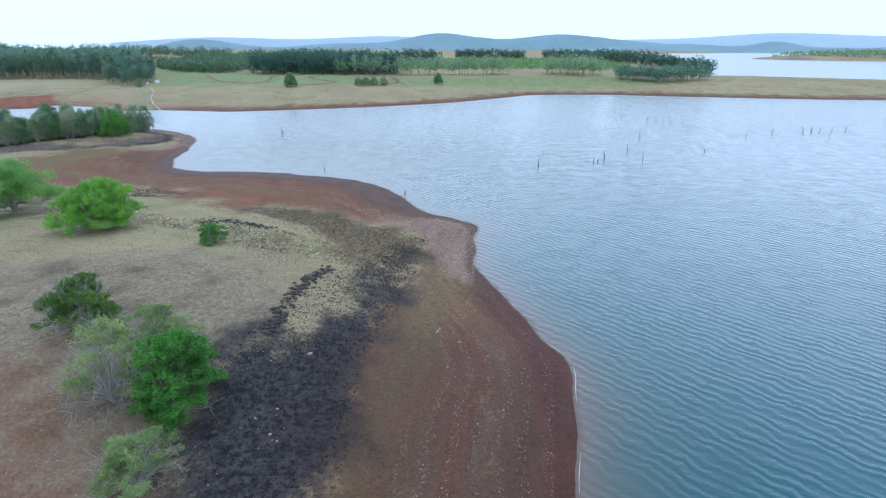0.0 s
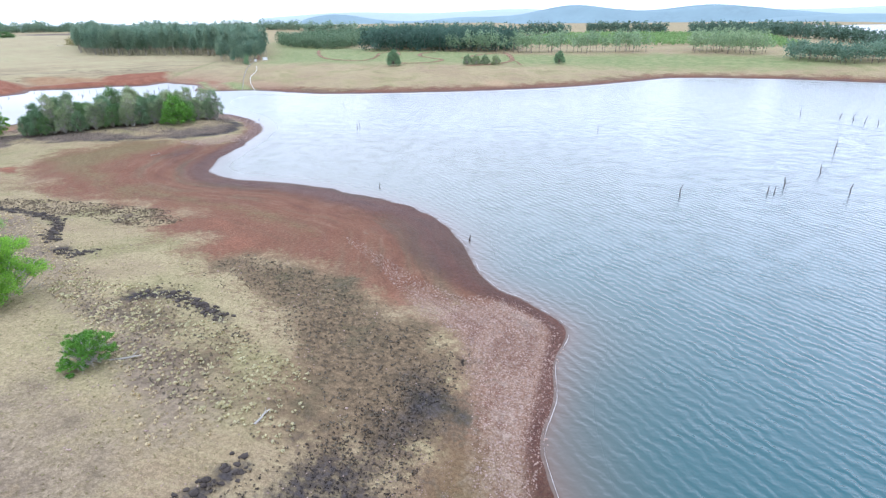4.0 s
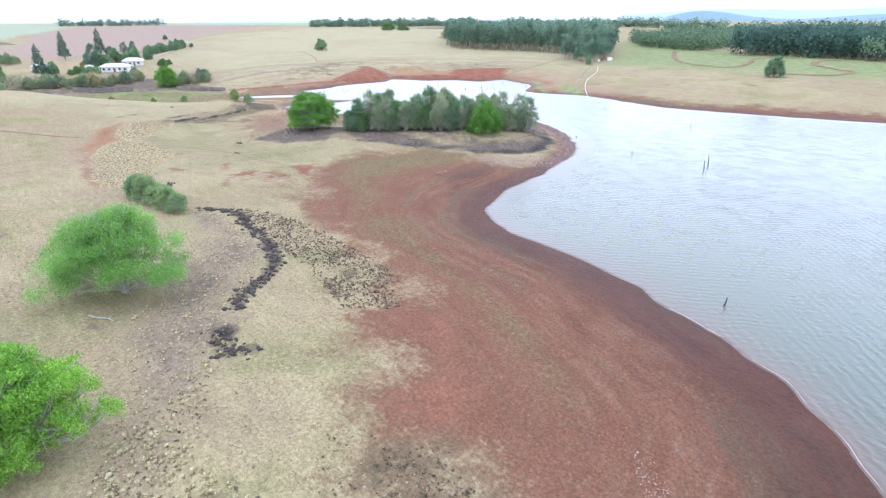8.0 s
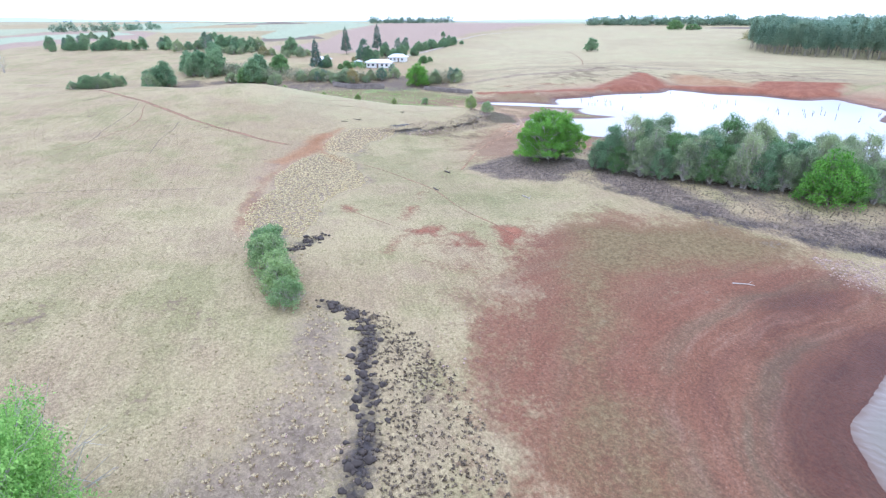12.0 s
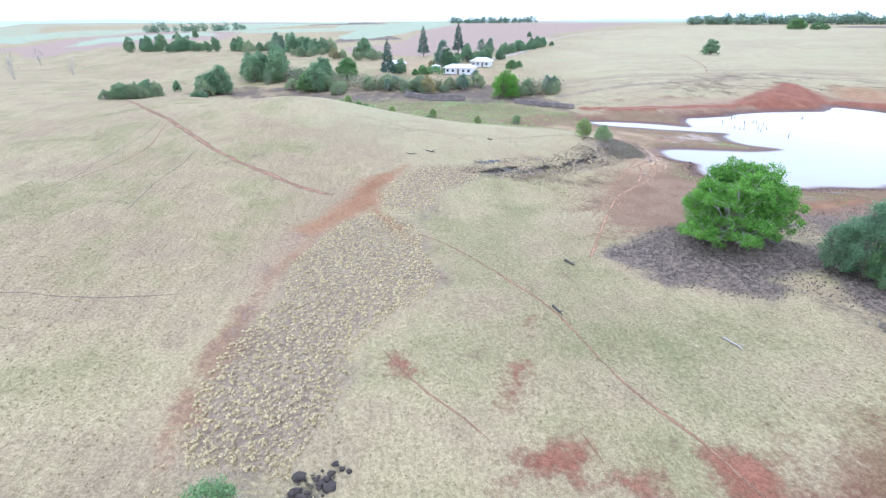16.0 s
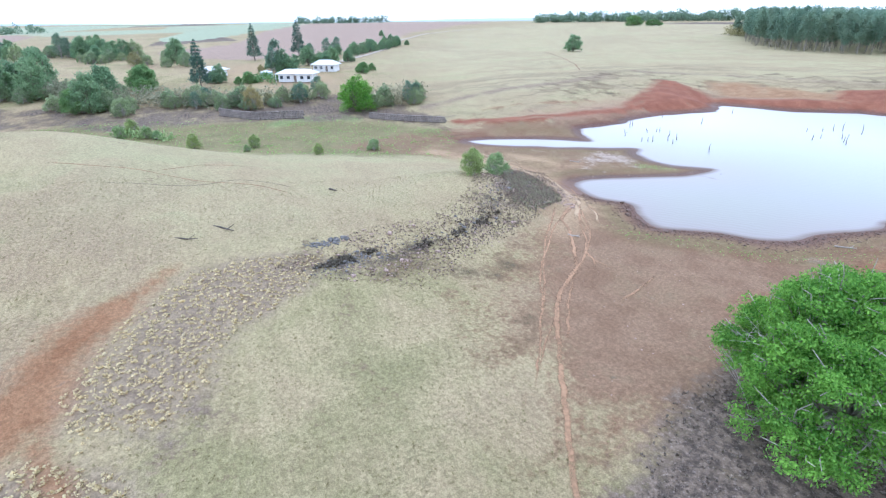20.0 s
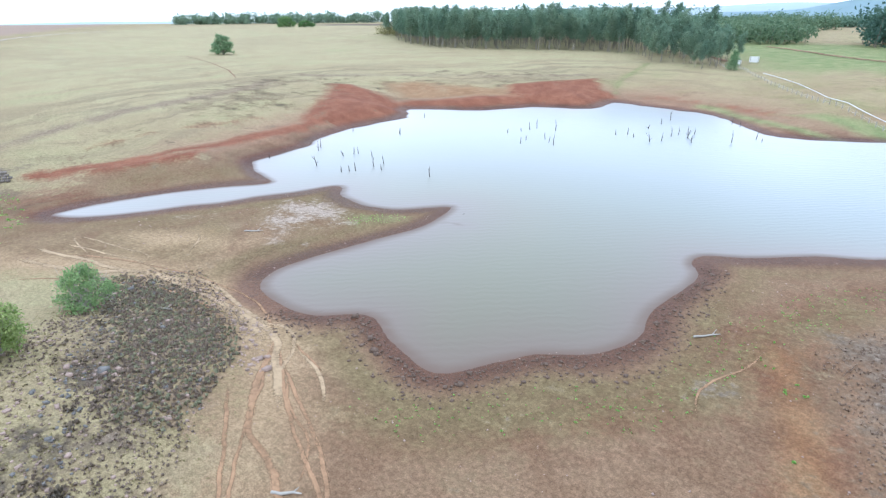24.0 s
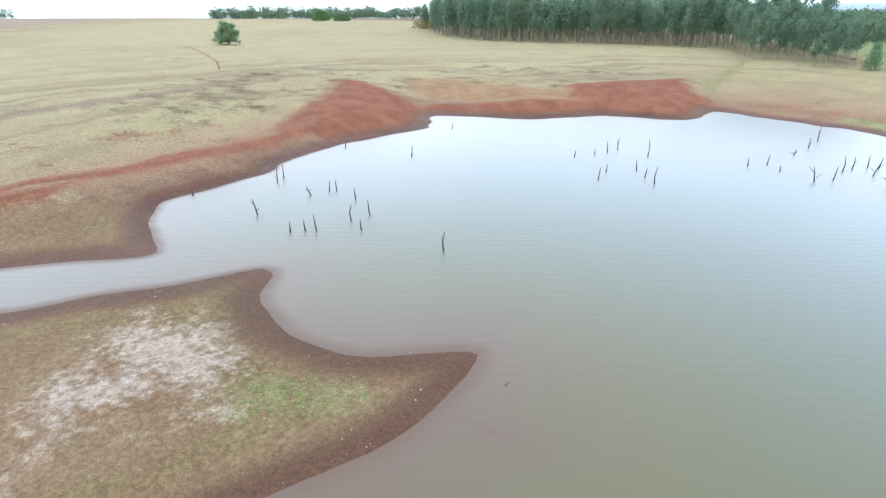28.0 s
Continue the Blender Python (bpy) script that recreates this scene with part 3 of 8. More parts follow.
RED_BANK = [(-264, 180), (-262, 186), (-259.5, 192), (-260.5, 201), (-261.5, 210), (-263.5, 220), (-268, 230), (-276, 241), (-281, 248), (-288.5, 258), (-299, 270), (-294, 275), (-284, 274), (-272, 270.5), (-270, 274), (-258, 283), (-249, 294), (-254, 306), (-248, 314), (-242, 325), (-235, 334), (-227, 322), (-219, 314),
    (-222, 290), (-240, 272), (-262, 262), (-256, 240), (-252, 215), (-251, 195), (-256, 180)]
SOIL_NEAR = [(-11, -60), (-8.5, 12), (-7.5, 22), (-8.4, 33), (-7.5, 43), (-4, 53), (-1, 60), (0, 70), (0, 78), (-6, 86), (-16, 88), (-25, 94.5), (-31, 93), (-35, 89.8), (-38.5, 91), (-40.5, 96), (-47, 98.5),
    (-51, 99.5), (-55, 103.5), (-55, 109), (-60, 111), (-69, 110.7), (-76, 112), (-84, 113.2), (-91, 116), (-97, 121), (-103, 125), (-110, 128.5), (-114.5, 133), (-116, 141), (-115, 148), (-108.6, 156), (-100, 162), (-86, 164), (-82, 178), (-95, 200), (-80, 210), (0, 150), (60, 80), (60, -60)]
SOIL_BAY = [(-158, 137), (-167, 139), (-173, 140.5), (-180, 147), (-190, 156), (-200, 165), (-210, 170), (-200, 185), (-150, 222), (-143, 205), (-148, 185), (-155, 172), (-160, 164), (-158, 152), (-154, 146)]
BURN_NEAR = [(-13, 5), (-14.5, 23), (-16, 32), (-18.3, 38), (-15.5, 43.5), (-14.5, 50), (-11.6, 58), (-8, 64), (-5.5, 71), (-3.5, 77), (0.8, 81), (1.4, 70), (0, 57), (-2.4, 47), (-3.8, 38), (-3.6, 30), (-3.2, 22), (-4, 5)]
TUSSOCK = [(-118, 92.3), (-123, 91), (-131, 91.5), (-140, 95), (-149.5, 95), (-156.6, 97.8), (-162.4, 100.2), (-166, 104.5), (-163, 110), (-158, 111), (-152, 110.5), (-145.5, 112), (-140, 109.8), (-136.5, 106), (-132, 103), (-124, 101.5), (-116.2, 99)]
TUSSOCK_NORTH = [(-168, 105.8), (-174, 105.6), (-182, 108.4), (-188, 112.5), (-190.5, 119), (-188.5, 126), (-182, 122.5), (-178, 117), (-171.5, 114), (-166.5, 111.5)]
TRODDEN = [[(-120.2, 90.5), (-121, 98.8), (-113.5, 101), (-108, 99.5), (-106, 96.5), (-111, 93.5), (-116, 90.5)], [(-176, 106.5), (-172, 104.5), (-165.5, 107), (-165, 113), (-171, 114.7)]]
TUSSOCK_EAST = [(-98, 99), (-92, 102.5), (-82.8, 102.1), (-74.5, 100.5), (-66, 95.3), (-58.5, 90), (-51, 86), (-44, 79.5), (-34, 76.4), (-25.7, 72.5), (-20.2, 69.2), (-14, 62), (-18, 58), (-26, 65), (-33, 70.5), (-41, 74.5), (-50.7, 78.5), (-62, 81.5), (-67, 86), (-77, 91.5), (-84.4, 97)]
SEDGE = [(-97, 102), (-94, 107), (-88.6, 109.7), (-80, 111.5), (-71, 111), (-62.6, 111), (-57, 110), (-50, 105), (-54, 100), (-61, 101.5), (-69, 102.5), (-77, 103), (-85, 104.2)]
SEDGE_STRIPS = [[(-97.6, 100.5), (-95, 103.6), (-90, 104.6), (-85.6, 103.5), (-79, 103), (-72.6, 101.3), (-69, 99.6), (-66.5, 97.3), (-63.4, 93.5), (-59.8, 91.2)], [(-56, 88.3), (-53.8, 87.2), (-52, 86.8), (-51.6, 88.7)],
    [(-35.6, 78.1), (-33.6, 80), (-29.9, 79.4), (-26, 78.3), (-24, 76.9)], [(-10.9, 60), (-12.5, 56.2), (-13.3, 52), (-13.3, 47.5), (-13.6, 42)], [(-112, 97.5), (-115.5, 100.5), (-117, 102)], [(-184, 127), (-186, 132), (-188.5, 139), (-193, 146), (-200, 152)]]
BANK = [(-188, 120), (-191.1, 125.8), (-192.3, 129.3), (-193.3, 133.9), (-194.2, 140.1), (-200.3, 147.9), (-208, 153), (-214, 157.4), (-221.8, 166.2), (-216.2, 171.4), (-204.6, 167.5), (-193.4, 156.1), (-188.4, 149.1), (-185, 143.1), (-182.3, 139.2), (-179.6, 135.9), (-178.4, 133.6), (-181.6, 129.5), (-184, 124)]
BANK_PURPLE = [(-219.7, 165.9), (-216.1, 171), (-204.3, 167.5), (-193.4, 156.1), (-188.9, 148.3), (-186, 143), (-184, 136), (-187, 133), (-190, 141), (-194.6, 148.3), (-199.9, 153.1), (-210, 159)]
ROCK_LINE = [(-217, 163.5), (-209, 158.6), (-204.4, 156), (-196.2, 150.4), (-191.3, 144.5), (-189.2, 140.4), (-188.7, 137.3), (-188.1, 134.5)]
ROCK_LINE_EAST = [(-187.2, 132), (-187.1, 129.8), (-185.9, 127.5), (-185.8, 124.5)]
TERRACE = [(-284, 172), (-290, 189), (-292.5, 201), (-298.1, 217.1), (-303.7, 236.7), (-309.3, 250.4), (-315, 260)]
TERRACE_NORTH = [(-318.3, 275.4), (-309, 284.4), (-300, 297.3), (-283.4, 305.6), (-267.9, 314.5), (-254.5, 327), (-241.2, 341), (-232.8, 345.8)]
RED_STRIPE = [(-275.9, 187.9), (-275, 194.6), (-274.9, 203.5), (-275.4, 211.9), (-276, 222.8), (-275.3, 233)]
PINK = [(-290.7, 286.6), (-284, 294.8), (-267.7, 298), (-252, 303), (-247, 294), (-257, 286), (-264.9, 280.6), (-272.7, 276), (-282.8, 280)]
GULLY = [(-228, 372), (-227.6, 366), (-227.4, 348.4), (-226.4, 332.8), (-222.6, 319)]
EAST_RED = [(-220, 322), (-210, 320), (-197, 318), (-185, 313), (-170, 296), (-172, 288), (-184, 301), (-196, 311), (-210, 314)]
EAST_BROWN = [(-218, 338), (-206, 335), (-190, 326), (-176, 318), (-172, 300), (-186, 314), (-200, 320), (-216, 324)]
GREEN_EDGE = [(-196, 310.5), (-191.9, 308), (-183.6, 298), (-172.7, 285.5), (-164, 280)]
CREEK_GREEN = [(-280, 130), (-283, 137), (-282, 146), (-278.8, 150)]
BAY_OLIVE = [(-191.3, 163), (-184.8, 168.5), (-178.5, 173.5), (-173, 181), (-170.5, 188), (-163.2, 199), (-160, 196), (-166.6, 187.9), (-169.6, 175.8), (-177.1, 168.5), (-184.9, 162)]
BAY_PINK = [(-175, 156), (-171.9, 158), (-167, 156), (-168, 151), (-172, 150.5)]
ISLE_SCRUB = [(-150, 133), (-157, 145), (-158, 154), (-153, 158), (-145, 163), (-125, 172), (-112, 200), (-122, 214), (-108, 206), (-94, 189), (-90.5, 178.6), (-95, 170), (-107, 161.5), (-122, 153.5), (-134, 152), (-136, 142), (-140, 136.5), (-146, 133.5)]
ISLE_GRASS = [(-122, 167.8), (-110, 179), (-107, 197), (-98, 190), (-101, 176.7), (-114, 168)]
ISLE_RIM = [(-134, 151), (-122, 154.5), (-107, 162.5), (-96, 171), (-91.8, 179), (-95, 189), (-106, 203)]
ISLE_GRASS_WEST = [(-139.7, 148.9), (-140.5, 156.9), (-137, 155.7), (-133, 151), (-130, 151.2), (-133.3, 148.3)]
MARGIN_GREEN = [(-192, 163), (-183.5, 170), (-175.4, 177), (-172, 188.6), (-164, 202), (-158, 204), (-162, 195), (-168, 185), (-172, 173), (-184, 164)]
SCRUB_WEST = [(-165, 187), (-162.3, 192), (-158, 196), (-150, 196), (-140, 180), (-150, 163), (-157, 158), (-160.6, 159), (-161.6, 166), (-162.9, 176)]
RED_EDGE = [(-169, 187.5), (-167.6, 181), (-166.5, 173), (-166, 167), (-166, 162), (-162.5, 158), (-161.5, 163), (-162.6, 168), (-163.4, 176), (-165.3, 187.5)]
SPIT_DUST = [(-262, 158), (-240, 170), (-228, 177), (-220.6, 181), (-214, 175), (-213, 170.5), (-224, 165), (-240, 156)]
MUD_SPIT = [(-262, 160), (-250, 168), (-240, 176), (-228, 200), (-206, 204), (-205, 190), (-209, 172), (-218, 168), (-232, 160), (-250, 140)]
MUD_PALE = [[(-222.5, 182.4), (-224.9, 185.2), (-226.2, 187.9), (-228, 191.8), (-224.4, 192.8), (-218.4, 193.4), (-216.1, 192.4), (-215.8, 190.2), (-212.8, 189.1), (-213.4, 186.8), (-216.2, 184.9), (-216.4, 182.7), (-214.8, 180.9), (-216.3, 179.2), (-218.6, 180.9)], [(-213.9, 181.4), (-212.5, 182.5), (-212, 181.6), (-213, 181)], [(-234.5, 178.3), (-236.1, 181), (-229.9, 184.9), (-227.1, 185.6), (-226, 182.7), (-232, 178)]]
SPIT_PINK = [(-219.2, 175.4), (-221.6, 180.1), (-220.8, 181.9), (-217.1, 181), (-216.7, 178.9), (-215.7, 175.9), (-214.2, 173.5), (-214.9, 172.8), (-217.6, 173.5)]
SPIT_ORANGE = [(-228.3, 176.2), (-227.3, 178.9), (-224.2, 181.2), (-222.6, 179.3), (-221.2, 177.6), (-219.5, 175.1), (-219.7, 174)]
KNOLL_SCRUB = [(-223.1, 163.1), (-220.5, 165.6), (-216.8, 167.3), (-212, 167.7), (-206.8, 166.7), (-201.9, 165.4), (-199.5, 163.4), (-197.7, 161), (-194, 156), (-198, 153), (-206, 158), (-214, 161)]
BARE_RING = [(-212, 167.7), (-206.8, 166.7), (-201.9, 165.4), (-199.5, 163.4), (-197.7, 161), (-195.7, 163), (-197.5, 165.1), (-200, 166.9), (-204, 168.3), (-210.2, 169.2), (-213.1, 168.9)]
SPIT_TAN = [(-234.7, 171.5), (-226.9, 177.5), (-218.1, 177.9), (-217.2, 175.3), (-221.8, 173.3), (-224.8, 168.9)]
SPIT_OLIVE = [(-228, 195.5), (-226.8, 199.5), (-220.1, 195.7), (-213.9, 194.9), (-214.2, 192.2), (-219, 193.6)]
SPIT_DAMP = [(-213.4, 175.4), (-212.8, 179.4), (-207.8, 186.3), (-210.4, 186.1), (-215.1, 180.9), (-216.8, 177.2), (-215.6, 173.7), (-212.8, 171.4), (-208, 170.2), (-203, 169.9), (-207, 171), (-210.2, 172.2)]
NORTH_MUD = [(-254.7, 189.9), (-249.6, 201.1), (-239.2, 197.1), (-245.1, 188.5), (-252.5, 176.4), (-261, 179.1)]
FLAT_GREEN = [(-281, 92), (-259, 112), (-243, 132), (-238, 146), (-233, 160), (-250, 168), (-262, 171), (-279, 152), (-289, 118), (-305, 84), (-303, 66)]
GREEN_NEAR = [(-128, 104), (-160, 112), (-176, 124), (-170, 138), (-150, 132), (-128, 148), (-112, 136), (-116, 122)]
LAWN_EAST = [(-186, 358), (-225, 440), (-337, 633), (-300, 645), (-168, 494), (-36, 430), (69, 458), (150, 440), (190, 395), (65, 392), (-30, 360), (-125, 352)]
GRAVEL_POINT = [(-24, 106), (-21, 105.5), (-14.8, 100.2), (-8.6, 95.2), (-3.1, 92), (1.4, 93.5), (6.8, 90.8), (9.6, 86.1), (10.2, 80), (9, 70), (8, 62), (4, 64), (2, 74), (-0.9, 82.4), (-5.6, 85.6), (-9.7, 91), (-17, 99)]
ISLE_BEACH = [(-84, 168), (-79, 172), (-84, 192), (-100, 208), (-118, 216), (-122, 206), (-98, 197), (-87, 182), (-96, 163), (-88, 160)]
RED_PATCHES = [[(-129.9, 105.8), (-129.3, 106.8), (-127.1, 107.7), (-126.6, 106.8), (-128.1, 106)], [(-134.8, 119), (-138.1, 122.2), (-134.8, 121), (-130.8, 118.7), (-132, 117.8)], [(-127.7, 116), (-127.4, 117.4), (-124.4, 116.4), (-121.8, 114.5), (-120.9, 113.4), (-123.7, 114.3)],
    [(-118.5, 112.3), (-117.8, 115.4), (-118, 119), (-116.4, 119), (-114.9, 117.6), (-115.3, 120.5), (-114.1, 121.5), (-113.1, 120.7), (-114.3, 118.3), (-112.9, 116.6), (-115.1, 116), (-114.9, 113.8), (-114, 112.1), (-111.7, 111), (-109.5, 110), (-110, 109.1), (-112.2, 110.2), (-114.9, 111.5), (-116.4, 113)],
    [(-112.6, 113.8), (-112.5, 116), (-111.9, 114.7), (-110.7, 113.6)], [(-111.6, 117.5), (-112.8, 119.4), (-111.7, 120.2), (-111, 123.4), (-109, 123.4), (-108.5, 121.4), (-109.6, 120.2), (-109.2, 118), (-108.7, 115.8)], [(-110.2, 123.9), (-112.6, 125.5), (-116.3, 126.8), (-115.4, 130.7), (-116.9, 133.1), (-114, 130.9), (-111, 129), (-107, 126)]]
RED_TONGUE = [(-111.3, 110.1), (-116.8, 113.5), (-116.2, 122.7), (-112.1, 127.3), (-103.4, 124.2), (-96.5, 120.4), (-96.3, 114.4), (-103.1, 115.6), (-109, 113.4)]
SOIL_BRIGHT = [(-55.4, 108.3), (-50.9, 113.3), (-40.6, 107.5), (-31.9, 101.7), (-28.9, 98.3), (-31, 95.7), (-35.1, 89.7), (-38.4, 90.9), (-37.1, 94.2), (-43.2, 100.3), (-51.7, 104.7)]
SOIL_RUST = [(-16.2, 94.9), (-9.3, 90.1), (-5.6, 85.4), (-0.9, 82.4), (-3.5, 83), (-8.5, 85.5), (-13.4, 88)]
OLIVE_BANDS = [[(-115.4, 137.7), (-108.6, 156.4), (-98.9, 163.1), (-95.1, 158.3), (-97.1, 143.9), (-96, 135.3), (-84, 125.2), (-68.5, 117.9), (-69.3, 114.3), (-82.8, 122.2)], [(-82.9, 122.2), (-71.7, 123.1), (-54.5, 116.7), (-42, 113.4), (-33.2, 110.4), (-27.8, 104.7), (-33.6, 108.4), (-43.1, 111.8), (-59.1, 116.9), (-69.8, 117.3)]]
DAMP_PATCHES = [[(-90.4, 147.2), (-90.7, 154.8), (-88.1, 162), (-83.7, 155.1), (-84, 147.8), (-86.9, 145.5)], [(-78.4, 138.8), (-81.8, 149.1), (-82.8, 154), (-79.4, 146.5), (-75.2, 138.7)]]
SOUTH_PADDOCK = [(-75, 5), (-70, 45), (-46, 60), (-30, 63), (-18, 61), (-12, 50), (-10, 10)]
BURN_STRAW = [(-13.6, 41.1), (-12.5, 49.8), (-9.9, 59.8), (-5.9, 57.5), (-7.8, 48.4), (-9.9, 41.8), (-12.1, 37.8)]
DULL_GRASS = [(-186.7, 133.8), (-186.3, 138), (-184.8, 143), (-186.7, 151.2), (-178.1, 146), (-177.3, 140.4), (-180.1, 136.5), (-182.1, 134)]
ISLE_STRAW = [(-128, 162.2), (-122.7, 168.7), (-110.5, 169.3), (-105, 169.3), (-109, 165), (-119, 163.4)]
SOIL_OLIVE = [(-4, 14), (-3, 24), (-1.5, 34), (0.8, 44), (3, 55), (4.5, 66)]
SOIL_DARK = [[(-86, 164), (-90, 158), (-88.8, 150), (-80, 143), (-72.4, 137)], [(-78, 158), (-82, 150), (-77, 142)]]
SCRUB_POINT = [(-35, 90), (-31.7, 95), (-24, 93), (-17, 91), (-8.6, 84.2), (-3.6, 83.2), (-0.5, 80), (1, 72), (-1, 60), (-8, 64), (-11, 71), (-16.8, 75), (-21.6, 82.4), (-28, 86)]
SCRUB_MOTTLE = [(-52, 86), (-40, 80), (-33, 83.5), (-21.5, 76), (-11, 70.8), (-9, 62), (-19.4, 63.8), (-25, 65.7), (-36.7, 72), (-44, 76)]
BARE_UNDER = [(-60, -10), (-50, 20), (-40, 30), (-33, 36), (-27, 34), (-22, 28), (-17, 22), (-14, 10), (-12, 0), (-20, -30)]
BANK_SLOPE = [(-312, 74), (-317, 88), (-314, 102), (-303, 118.5), (-298, 140), (-292, 149), (-279, 172), (-273, 177), (-268, 170), (-276, 152), (-280, 137), (-285, 118), (-288, 104), (-294, 84)]
FARM_BANK = [(-303, 64), (-307, 84), (-289, 118), (-279, 152), (-262, 171), (-289, 170), (-309, 153), (-308, 127), (-320, 103), (-326, 80), (-345, 40), (-330, 20)]
KNOLL_BURN = [(-196, 148), (-204, 154), (-213, 161), (-219, 165), (-213, 168.5), (-205, 166), (-197, 160), (-190, 152)]
CROSSING = [(-190, 157), (-196, 163.5), (-200.5, 167), (-206, 168), (-212, 169), (-219, 167.5), (-227, 163.5), (-240, 158)]
SPIT_GREEN = [(-215.4, 190.4), (-214.7, 192.8), (-211.7, 195.1), (-208.8, 196.6), (-208.2, 194.1), (-209.5, 191.8), (-211.6, 190.2), (-212.3, 188.7)]
WET_GRASS = [(-140, 270), (-168, 292), (-178, 300), (-160, 298), (-140, 284), (-125, 276)]
FIELD_EDGE = [(-270, 250), (-250, 306), (-226, 330), (-190, 320), (-215, 345), (-262, 335), (-300, 300), (-330, 262), (-290, 200), (-262, 170), (-272, 215)]
BROWN_MIX = [(-149, 131), (-156, 134), (-167, 136), (-173, 138.5), (-187, 151), (-182, 150), (-164, 142), (-157, 137)]
RED_TRAIL = [(-190.4, 111.7), (-184, 109), (-179.5, 107.6), (-175, 105.9), (-169.4, 105.3), (-166.5, 103.5), (-163.3, 100), (-158.5, 97.8), (-157, 96), (-159.5, 93.5), (-163, 96.5), (-168, 98.5), (-173, 100.3), (-178.5, 102), (-184, 104.7)]
RED_SPUR = [(-167, 104.5), (-161, 107.5), (-156, 109)]
DUSKY_TRAIL = [(-159.3, 93.5), (-158, 98), (-153.5, 96.5), (-150, 94.3), (-146, 94.4), (-140, 94.6), (-133, 92.6), (-126.4, 91.3), (-118, 91.8), (-117.5, 89.8), (-122, 89), (-130, 89.8), (-138, 90.2), (-145, 90.2), (-151, 91.2), (-157, 92)]
DUSKY_LINE = [(-157, 96.4), (-151, 94.8), (-145, 93), (-138, 92), (-129, 91), (-118.5, 90.8)]
NORTH_FIELD = [(-268, 172), (-276, 215), (-292, 262), (-262, 300), (-236, 338), (-224, 352), (-196, 345), (-190, 355), (-228, 420), (-330, 540), (-480, 640), (-760, 720), (-900, 560), (-700, 360), (-520, 255), (-400, 200), (-300, 176)]
KNOLL_GRASS = [(-200, 96), (-235, 86), (-266, 104), (-250, 140), (-232, 158), (-219, 163), (-207, 151), (-197, 145), (-195, 134), (-192, 118)]
NORTH_SHORE = [(-300, 176), (-310, 260), (-270, 320), (-232, 345), (-200, 340), (-150, 320), (-130, 290), (-180, 280), (-230, 300), (-262, 262), (-252, 200), (-262, 172)]
RED_LINE = [(-268, 176), (-264.8, 181.4), (-261.4, 188.8), (-260.6, 200), (-261.4, 209.8), (-262, 221), (-265.5, 232.4), (-267.5, 243.2), (-266, 256)]
FIELDS_PLOUGH = [[(-455, 92), (-415, 132), (-430, 165), (-460, 195), (-548, 238), (-700, 310), (-900, 450), (-1135, 640), (-1390, 900), (-1600, 600), (-1470, 340), (-900, 180), (-606, 134), (-520, 85)],
    [(-580, -160), (-760, -60), (-1000, -90), (-1200, -260), (-800, -330)], [(-800, 700), (-1300, 900), (-1500, 1000), (-1000, 800)]]
FIELDS_DARK = [[(-455, 184), (-517, 219), (-560, 250), (-536, 246), (-460, 207), (-413, 184)], [(-625, 70), (-630, 140), (-755, 125), (-745, 75)], [(-1470, -70), (-1520, 150), (-2400, 100), (-2400, -200)], [(-700, 640), (-760, 700), (-560, 900), (-500, 860)]]
FARM_YARD = [(-398, 124), (-400, 146), (-369, 142), (-345, 160), (-322, 158), (-318, 138), (-336, 122), (-352, 108), (-371, 116)]
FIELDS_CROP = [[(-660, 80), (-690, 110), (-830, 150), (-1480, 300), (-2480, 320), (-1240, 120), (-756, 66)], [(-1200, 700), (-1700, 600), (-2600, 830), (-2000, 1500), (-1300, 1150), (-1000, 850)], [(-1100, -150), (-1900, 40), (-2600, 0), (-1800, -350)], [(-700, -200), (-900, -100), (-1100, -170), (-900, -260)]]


# ---------------------------------------------------------------- ground and water
def spaced(low, core_low, core_high, high, step, growth=1.09):
    core = list(np.arange(core_low, core_high + step / 2, step))
    out, s = [], step
    v = core_low
    while v > low:
        s *= growth
        v -= s
        out.append(max(v, low))
    left = out[::-1]
    out, s, v = [], step, core[-1]
    while v < high:
        s *= growth
        v += s
        out.append(min(v, high))
    return np.array(left + core + out)


def grid_mesh(name, xs, ys, z):
    nx, ny = len(xs), len(ys)
    gx, gy = np.meshgrid(xs, ys)
    co = np.stack([gx.ravel(), gy.ravel(), z.ravel()], -1)
    i = np.arange((nx - 1) * (ny - 1))
    a = (i // (nx - 1)) * nx + i % (nx - 1)
    quads = np.stack([a, a + 1, a + nx + 1, a + nx], -1)
    return mesh_of(name, co, quads, smooth=True)


def mesh_of(name, co, faces, smooth=False):
    """A mesh from arrays of corners and equal-sided faces."""
    me = bpy.data.meshes.new(name)
    faces = np.asarray(faces)
    k = faces.shape[1]
    me.vertices.add(len(co))
    me.vertices.foreach_set("co", np.asarray(co, np.float32).ravel())
    me.loops.add(faces.size)
    me.loops.foreach_set("vertex_index", faces.ravel().astype(np.int32))
    me.polygons.add(len(faces))
    me.polygons.foreach_set("loop_start", np.arange(0, faces.size, k, dtype=np.int32))
    me.polygons.foreach_set("loop_total", np.full(len(faces), k, dtype=np.int32))
    if smooth:
        me.polygons.foreach_set("use_smooth", np.ones(len(faces), bool))
    me.update(calc_edges=True)
    return me


def paint(me, name, r, g, b):
    at = me.attributes.new(name, "FLOAT_COLOR", "POINT")
    at.data.foreach_set("color", np.stack([r, g, b, np.ones(r.shape)], -1).astype(np.float32).ravel())


